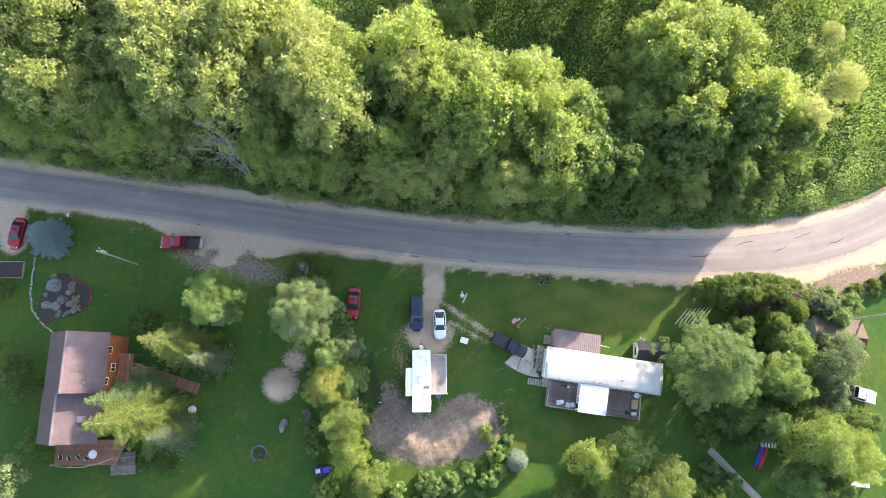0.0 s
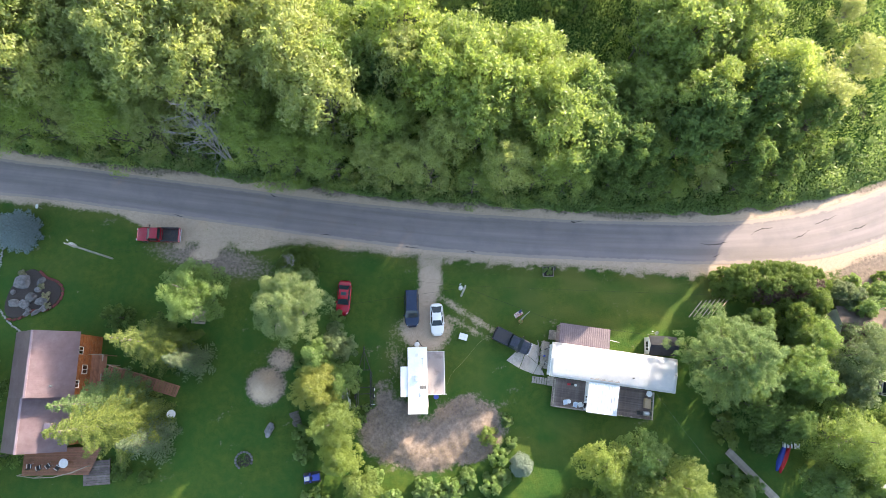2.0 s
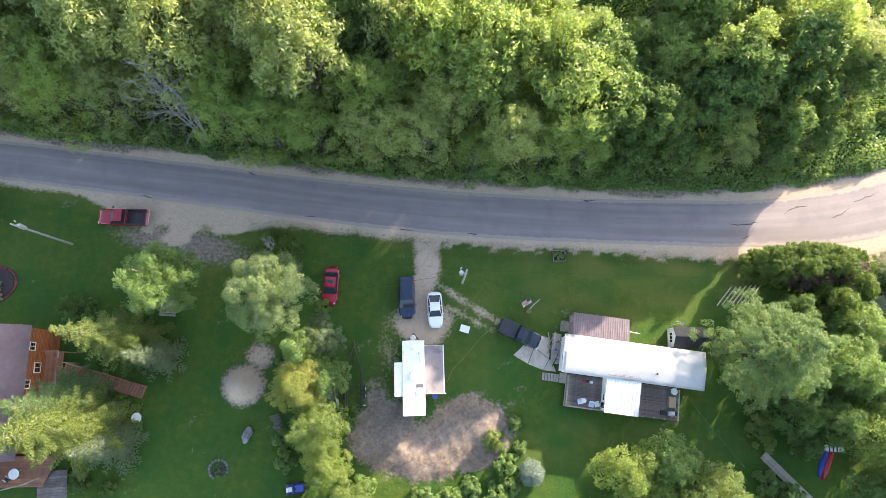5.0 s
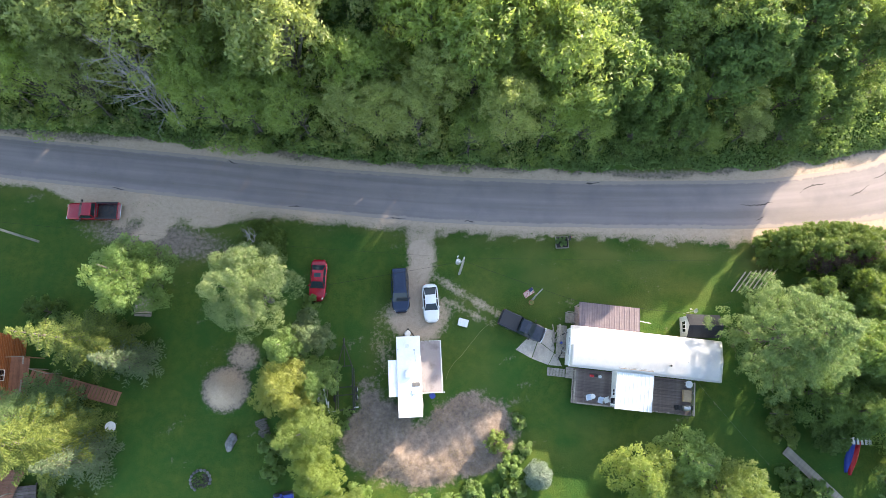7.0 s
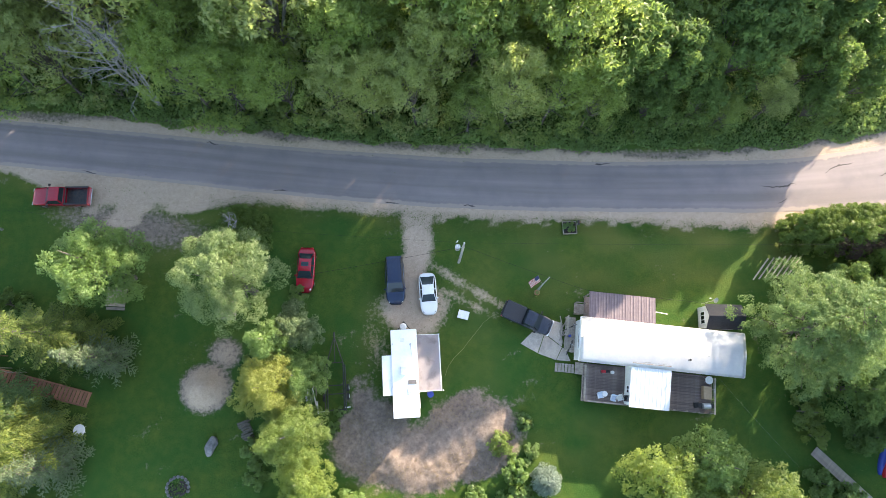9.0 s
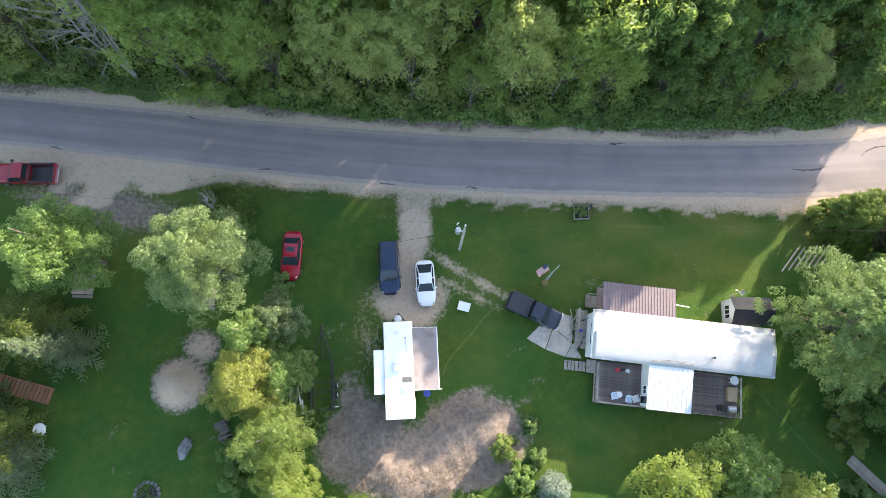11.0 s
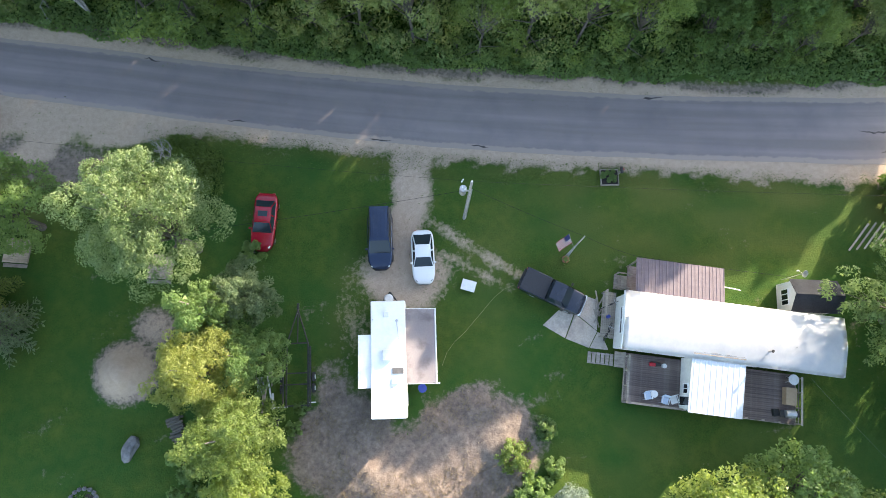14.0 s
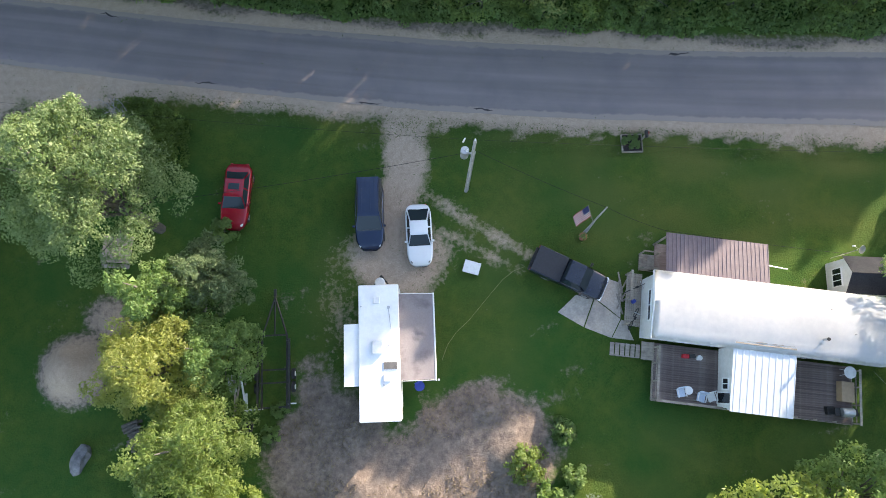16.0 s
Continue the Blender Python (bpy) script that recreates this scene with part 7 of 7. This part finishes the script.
single(mound(14, "yellow_green_tree", 12.4, 3.3, 20000, 0.17, LEAF_GOLD_SUNLIT, "yellow-green tree catching the sun on the lawn's edge", base=1.2), -12.3, -1.0)
single(mound(15, "yellow_green_tree", 11.4, 3.2, 19000, 0.17, LEAF_LIME, "yellow-green tree beside the bare soil", base=1.0), -10.4, -5.1)
single(mound(16, "yellow_green_tree", 9.0, 2.6, 14000, 0.17, LEAF_LIME, "bright lime-green tree near the garden tractor", base=0.6), -9.7, -9.0)
single(mound(17, "yellow_green_tree", 8.0, 2.4, 11000, 0.17, LEAF_LIME, "bright lime-green tree in the back thicket", base=0.5), -7.0, -12.8)
single(conifer(21, "spruce_tree", 17.4, 4.3, LEAF_SPRUCE, "green spruce with sunlit upper boughs by the cabin", whorls=18, per=9, size=0.25, ragged=0.32), -31.4, 4.3)
single(conifer(22, "spruce_tree", 20.6, 5.2, LEAF_SPRUCE, "tall green spruce with drooping boughs beside the cabin", whorls=18, per=9, size=0.26, top=0.85, ragged=0.38), -34.6, -4.7)
single(conifer(23, "spruce_tree", 16.8, 4.4, LEAF_PINE, "dark bluish spruce beside the cabin", whorls=18, per=9, size=0.25, ragged=0.35), -36.6, -2.4)
single(conifer(24, "larch_tree", 10.8, 2.8, LEAF_GREY, "thin grey-green larch with bare twigs", whorls=20, per=8, dense=0.45, ragged=0.5), -28.3, 2.4)
single(conifer(25, "larch_tree", 11.0, 3.2, LEAF_GREY, "thin grey-green larch near the garden table", whorls=20, per=8, dense=0.5, ragged=0.5), -32.4, -6.8)
single(conifer(26, "blue_spruce", 6.0, 3.2, LEAF_BLUE, "compact blue spruce on the lawn", whorls=14, per=14, size=0.24, top=0.82, lift=-0.12), -52.3, 19.2)
for k, (x, y, h, r) in enumerate(((-38.2, 7.9, 4.0, 2.2), (-52.8, -0.8, 6.0, 2.8), (-54.8, 2.0, 5.5, 2.4), (-50.0, -8.6, 5.0, 2.4), (-57.8, 12.0, 3.0, 1.6), (-36.5, -10.8, 2.2, 1.6), (-33.5, -11.5, 1.6, 1.2))):
    single(shrub(620 + k, "shrub", h, r, int(520 * r), 0.30, LEAF_DARK, "dark green garden shrub near the cabin", 10), x, y)
single(broadleaf(18, "yard_tree", 9.5, 3.3, 1.5, 4600, 0.32, LEAF_MAPLE, BARK, 26, 1.0, "pale green sunlit tree behind the cabin"), -52.4, -12.2)
dome = single(mound(631, "cedar_bush", 5.0, 3.3, 16000, 0.17, LEAF_CEDAR, "dome-shaped dark cedar bush with bare twigs on top", "shrub", rough=0.07, per=14, share=0.26), -16.0, 14.0)
# bare twigs on top of the dome
pieces = []
for k in range(16):
    a, l2 = rs2.uniform(0, 6.28), rs2.uniform(0.8, 2.0)
    p0 = Vector((rs2.uniform(-0.8, 0.2), rs2.uniform(-0.2, 0.9), 4.2))
    p1 = p0 + Vector((math.cos(a) * 0.4, math.sin(a) * 0.4, 0.8)) * l2
    pieces.append(tube([p0, (p0 + p1) / 2 + Vector((0.1, 0, 0.1)), p1], [0.035, 0.022, 0.008], 4))
    for j in range(3):
        b0 = p0.lerp(p1, 0.4 + 0.2 * j)
        pieces.append(tube([b0, b0 + Vector((rs2.uniform(-0.5, 0.5), rs2.uniform(-0.5, 0.5), 0.4))], [0.015, 0.006], 3))
mesh_part("bare_twigs", *join_pieces(pieces), DEADWOOD, dome, "grey leafless twigs")


def white_pine():
    """Long level boughs that fork and end in soft flat pads of needles."""
    rs = np.random.RandomState(31)
    t = thing("white_pine", pose(36.9, 2.0, 0), "large white pine with layered soft boughs over the home", "tree")
    H, R = 16.2, 5.8
    pieces = [tube([(0, 0, 0), (0.15, 0.1, H * 0.5), (0, 0.2, H)], [0.30, 0.2, 0.03], 8)]
    pads = []
    for k in range(9):
        f = k / 8
        h = 3.0 + (H - 3.6) * f
        r = R * (1 - f) ** 0.62 + 0.5
        m = 7 if f < 0.7 else 5
        for j in range(m):
            a = 2 * math.pi * (j + rs.uniform(-0.3, 0.3)) / m + k * 0.9
            rr = r * rs.uniform(0.62, 1.08)
            dv, sv = np.array([math.cos(a), math.sin(a), 0.0]), np.array([-math.sin(a), math.cos(a), 0])
            root = np.array([0, 0, h])
            tip = root + dv * rr + np.array([0, 0, 0.14 * rr + rs.uniform(-0.3, 0.3)])
            pieces.append(tube([Vector(root), Vector((root + tip) / 2 - np.array([0, 0, 0.12])), Vector(tip)], [0.05, 0.035, 0.012], 4))
            count = max(2, int(rr * (1.0 if f < 0.45 else 1.5)))
            for q in range(count):
                u = 1 - (0.62 if f < 0.45 else 0.9) * q / count if q else 1.0
                for s in ((-1, 1) if q else (0,)):
                    c = root + (tip - root) * u + sv * s * rs.uniform(0.10, 0.20) * rr + np.array([0, 0, rs.uniform(-0.15, 0.15)])
                    b0 = root + (tip - root) * max(0.1, u - 0.2)
                    pieces.append(tube([Vector(b0), Vector(c)], [0.025, 0.008], 3))
                    g = rs.uniform(0.60, 0.98) * (1 if f < 0.7 else 0.75)
                    pads.append([*c, g, *unit(dv + sv * s * 0.5 + np.array([0, 0, 0.35])), 1.45])
    mesh_part("trunk", *join_pieces(pieces), BARK, t)
    pads += [[0.3 * math.cos(k * 2.1), 0.3 * math.sin(k * 2.1), H - 0.5 - 0.55 * k, 0.65, 0, 0, 1, 1.2] for k in range(6)]
    hub = (0, 0, H * 0.3)
    small = budded(rs, pads, 5, 0.45, hub, 0.9)
    pos, d, ax = leaves_on(rs, small, 62000, hub, 0.9)
    pos[:, 2] -= 0.25 * (pos[:, 2] - np.round(pos[:, 2]))
    v, f = cards(rs, pos, d + np.array([0, 0, 0.3]), 0.27, 0.30, 0.0, 0.40, ax + d * 0.8)
    crown_part(v, f, LEAF_PINE, t)


white_pine()


def hedge():
    rs = np.random.RandomState(41)
    t = thing("cedar_hedge", pose(0, 0, 0), "tall rounded cedar hedge with brown dead foliage on one side", "hedge")
    pieces = [tube([(40 + 1.6 * k, 11.9, 0), (40.1 + 1.6 * k, 12.0, 3.4)], [0.08, 0.02], 5) for k in range(9)]
    mesh_part("branching_stem", *join_pieces(pieces), BARK, t)
    big = []
    for k in range(11):
        u = k / 10 * 2 - 1
        x = 45.7 + 7.0 * u
        for y, z, r in ((13.0, 2.9, 1.9), (11.3, 3.3, 2.0), (10.0, 1.9, 1.6), (13.6, 1.2, 1.5)):
            g = (1 - 0.45 * abs(u) ** 3) * rs.uniform(0.86, 1.10)
            big.append([x + rs.uniform(-0.3, 0.3), 11.7 + (y - 11.7) * (1 - 0.3 * u * u), z * g, r * g, 0, 0, 1, 1.15])
    hub = (45.7, 11.7, -6)
    small = budded(rs, big, 42, 0.15, hub, 0.5)
    pos, d, ax = leaves_on(rs, small, 50000, hub, 0.4)
    pos[:, 2] = np.maximum(pos[:, 2], 0.08)
    n = len(pos)
    dead = (pos[:, 1] < 11.9) & (pos[:, 0] > 42.5) & (pos[:, 0] < 52) & (pos[:, 2] < 4.4) & (wobble(pos[:, 0], pos[:, 1] * 1.4 + pos[:, 2], 1.1, 73) > rs.uniform(-1.1, 0.1, n))
    for name, sel, m, lab in (("foliage", ~dead, LEAF_CEDAR, ""), ("dead_foliage", dead, LEAF_DEAD, "brown dead cedar foliage")):
        v, f = cards(rs, pos[sel], d[sel] + np.array([0, 0, 0.2]), 0.19, 0.5, 0.0, 0.35, ax[sel] * 0.7)
        crown_part(v, f, m, t, name, lab)
    v, f = filling(rs, big, 40, 0.6)
    crown_part(np.stack([v[:, 0], v[:, 1], np.maximum(v[:, 2], 0.05)], 1), f, LEAF_CEDAR, t, "inner_foliage")


LEAF_DEAD = leaf_mat("leaf_dead", (0.045, 0.032, 0.026), (0.095, 0.070, 0.055), (0.05, 0.032, 0.02), 0.1)
hedge()
low_hedge = shrub(645, "low_hedge", 1.4, 1.6, 1500, 0.22, LEAF_CEDAR, "low clipped hedge beside the gravel", 10, "hedge")
single(low_hedge, 61.5, 12.3)
for x, y, s in ((64.2, 13.0, 1.0), (66.9, 13.9, 1.0), (69.6, 15.0, 1.0)):
    place(low_hedge, x, y, s, 40 * x)
east = [("tree", 41.0, -3.6, 8.5, 3.8, LEAF_DARK, "dark green tree over the boardwalk"), ("tree", 46.0, 0.3, 11.0, 4.0, LEAF_UNDER, "leafy green tree in the eastern thicket"), ("tree", 50.6, -7.6, 12.6, 5.8, LEAF_POPLAR, "large round sunlit tree near the canoes"),
        ("tree", 54.4, 2.3, 9.0, 4.6, LEAF_GREY, "grey-green willow beside the eastern house"), ("tree", 47.5, 7.0, 7.5, 3.2, LEAF_CEDAR, "green tree behind the cedar hedge"), ("tree", 55.0, 9.8, 6.0, 2.6, LEAF_GREY, "grey-green shrubby tree at the hedge's end"),
        ("tree", 21.6, -10.4, 11.6, 3.6, LEAF_LIME, "yellow-green tree behind the mobile home"), ("tree", 26.4, -9.2, 11.8, 3.5, LEAF_UNDER, "green tree behind the mobile home"), ("tree", 30.2, -12.6, 12.2, 4.4, LEAF_LIME, "sunlit yellow-green tree behind the mobile home"),
        ("tree", 25.4, -14.8, 11.4, 4.2, LEAF_LIME, "yellow-green tree in the back thicket"), ("tree", 19.0, -16.0, 8.0, 3.4, LEAF_LIME, "lime-green tree in the back thicket"), ("tree", 36.5, -16.0, 8.0, 3.5, LEAF_DARK, "dark tree in the back thicket"), ("tree", 57.5, -6.5, 8.0, 3.0, LEAF_DARK, "dark green tree beside the silver pickup"),
        ("tree", 44.5, -5.5, 9.0, 3.6, LEAF_DARK, "dark tree over the canoes"), ("tree", 52.0, -14.0, 9.0, 3.8, LEAF_DARK, "dark tree at the back"), ("tree", 49.5, 4.0, 8.0, 4.0, LEAF_UNDER, "green tree behind the pale-roofed shed"), ("tree", 50.6, 9.0, 6.5, 3.0, LEAF_CEDAR, "green tree at the back of the hedge"), ("tree", 58.6, 10.0, 5.5, 2.2, LEAF_UNDER, "small green tree by the pole"), ("tree", 42.6, 6.4, 6.5, 2.6, LEAF_DARK, "dark tree between pine and hedge"), ("tree", 48.2, -1.0, 9.6, 3.4, LEAF_UNDER, "sunlit green tree beside the pine"), ("tree", 53.6, -2.0, 8.6, 3.4, LEAF_GREY, "grey-green tree by the silver pickup"), ("tree", 54.8, -9.6, 11.0, 4.6, LEAF_POPLAR, "broad sunlit tree behind the canoes"), ("tree", 48.6, -13.0, 8.4, 3.4, LEAF_UNDER, "green tree at the end of the yard"), ("tree", 42.2, -8.0, 5.5, 2.2, LEAF_DARK, "dark bushy tree beside the boardwalk"), ("tree", 57.0, 4.4, 7.0, 2.8, LEAF_GREY, "grey-green tree leaning over the eastern house"), ("tree", 56.5, 8.2, 6.5, 2.4, LEAF_UNDER, "green tree shading the eastern house")]
for k, (_, x, y, h, r, m, lab) in enumerate(east):
    if k % 3:
        single(mound(700 + k, "yard_tree", h, r * 0.84, int(2700 * r), 0.235, m, lab, base=h * 0.1, rough=0.28), x, y, 37 * k)
        continue
    single(broadleaf(700 + k, "yard_tree", h, r, h * 0.14, int(2300 * r), 0.245, m, BARK, int(22 + 5 * r), 1.0, lab), x, y, 37 * k)
lime_bush = single(shrub(660, "lime_bush", 4.0, 1.8, 1600, 0.26, LEAF_LIME, "yellow-green bush at the boardwalk's end", 9), 37.6, -5.6)
place(lime_bush, 38.4, -7.9, 0.75, 80)
single(mound(661, "silver_bush", 2.8, 1.75, 4200, 0.15, LEAF_SILVER, "rounded silvery blue bush on the lawn", "shrub", rough=0.12), 12.3, -10.7)
soil_bush = single(shrub(662, "small_bush", 2.2, 1.5, 1100, 0.20, LEAF_LIME, "small yellow-green bush growing on the bare soil", 9), 8.3, -7.1)
green_bush = single(shrub(663, "small_bush", 1.5, 1.1, 800, 0.20, LEAF_UNDER, "low green bush at the soil's edge", 8), 10.7, -5.4)
thicket = [shrub(664 + k, "thicket_shrub", 2.4, 1.7, 850, 0.28, LEAF_UNDER, "leafy shrub in the thicket behind the soil", 9) for k in range(2)]
single(thicket[0], 9.6, -9.6), single(thicket[1], -6.0, -11.8)
for k in range(30):
    x = -8 + 18.0 * rs2.uniform()
    y = -12.2 - 7 * rs2.uniform() - 0.6 * math.sin(x)
    place(thicket[k % 2], x, y, rs2.uniform(0.6, 1.15), rs2.uniform(0, 360))
for x, y, s in ((-14.9, -6.8, 0.9), (-14.6, -9.0, 0.9), (-15.2, 1.6, 0.7), (-10.8, 8.0, 0.7), (-13.3, -14.2, 1.0), (-11.8, -15.6, 1.1), (11.2, -8.0, 0.6), (-7.4, -5.0, 0.45), (-6.9, -3.6, 0.4), (48, 3.5, 1.2), (50, 5, 1.2), (43, -1, 1.2), (57.5, 12.0, 0.9), (40.5, -13.5, 1.2), (38.2, -12.2, 1.1), (43.0, -8.2, 0.7), (48.3, -3.2, 1.3)):
    place(thicket[0 if x < 0 else 1], x, y, s, 57 * x)

# dead grey tree at the wood's edge
dead = thing("dead_tree", pose(-25.2, 28.4, 0, 0, 0, 0), "leafless grey dead tree leaning at the wood's edge", "tree")
pieces = []


def limb(p, d, ln, r, depth):
    """A bough and the twigs along it."""
    q = p + d * ln
    mid = (p + q) / 2 + Vector(rs2.normal(0, 0.04 * ln, 3))
    pieces.append(tube([p, mid, q], [r, r * 0.75, r * 0.3], 5 if depth > 1 else 3))
    if depth:
        for k in range((0, 3, 5, 15)[depth]):
            u = rs2.uniform(0.42, 1.0)
            nd = (d * 0.7 + Vector(rs2.normal(0, 0.55, 3)) + Vector((0, 0, 0.15))).normalized()
            limb(p.lerp(q, u), nd, ln * rs2.uniform(0.26, 0.42) * (1.25 - 0.6 * u), r * 0.5, depth - 1)


for d0, l0 in (((-0.08, 0.16, 1.0), 15.5), ((-0.14, 0.12, 1.0), 14.0), ((0.03, 0.14, 1.0), 11.5), ((-0.09, 0.05, 1.0), 9.5)):
    limb(Vector((0, 0, 0)), Vector(d0).normalized(), l0, 0.10, 3)
mesh_part("branch_work", *join_pieces(pieces), DEADWOOD, dead)


LEAF_GRASS = leaf_mat("leaf_grass", (0.030, 0.062, 0.014), (0.075, 0.110, 0.028), (0.05, 0.08, 0.018), 0.1, 0.05)


def rough_grass():
    """Longer grass and weeds at the verges, trunks and edges."""
    rs = np.random.RandomState(15)
    n = 60000
    px, py = rs.uniform(-60, 70, n), rs.uniform(-19, 24, n)
    px[:18000] = rs.uniform(-20, 42, 18000)
    py[:18000] = blend(ROAD_S, px[:18000]) - rs.uniform(0.5, 2.8, 18000)
    gravel, soil, dry, *_ = masks(px, py)
    s = blend(ROAD_S, px)
    band = (py < s - 0.8) & (py > s - 4.5)
    rim = ((gravel > 0.10) & (gravel < 0.80)) | ((soil > 0.15) & (soil < 0.8))
    weeds = (soil > 0.5) & (wobble(px, py, 0.8, 91) > 0.95)
    back = weeds | (py < -11.5) & (px > -9) & (px < 12) | (py < -9) & (px > 34)
    apron = (gravel > 0.3) & (px < -19) & (px > -37) & (py < s - 0.6) & (wobble(px, py, 1.1, 92) > rs.uniform(-0.4, 1.2, n))
    keep = apron | (rim & (rs.uniform(0, 1, n) < 0.5)) | (band & (rs.uniform(0, 1, n) < 0.25) & (gravel < 0.6)) | back
    ctr = np.stack([px, py, rs.uniform(0.02, 0.10, n)], 1)[keep]
    v, f = slivers(rs, ctr, np.tile([0, 0, 0.7], (len(ctr), 1)), 0.13, 0.35, 0.8)
    tagged(crown_part(v, f, LEAF_GRASS, None, "rough_grass"), "longer weeds and grass at the verges", "grass", kind="stuff")


rough_grass()


def dry_tufts():
    """Dead grass and clods on the bare soil."""
    rs = np.random.RandomState(16)
    n = 16000
    px, py = rs.uniform(-8.5, 11, n), rs.uniform(-12.5, -1.8, n)
    _, soil, *_, z = masks(px, py)
    keep = (soil > 0.5) & (wobble(px, py, 0.9, 81) + 0.5 * wobble(px, py, 2.7, 82) > rs.uniform(-0.6, 1.0, n)) & ~((np.abs(px + 0.45) < 1.3) & (py > -4.4))
    ctr = np.stack([px, py, z + rs.uniform(0.0, 0.08, n)], 1)[keep]
    v, f = cards(rs, ctr, np.tile([0, 0, 0.8], (len(ctr), 1)), 0.24, 0.22, 0.0, 0.7)
    tagged(crown_part(v, f, LEAF_STRAW, None, "dead_grass"), "flattened straw-coloured dead grass on bare soil", "grass", kind="stuff")


LEAF_STRAW = leaf_mat("leaf_straw", (0.13, 0.10, 0.065), (0.25, 0.20, 0.13), (0.08, 0.06, 0.03), 0.1)
dry_tufts()
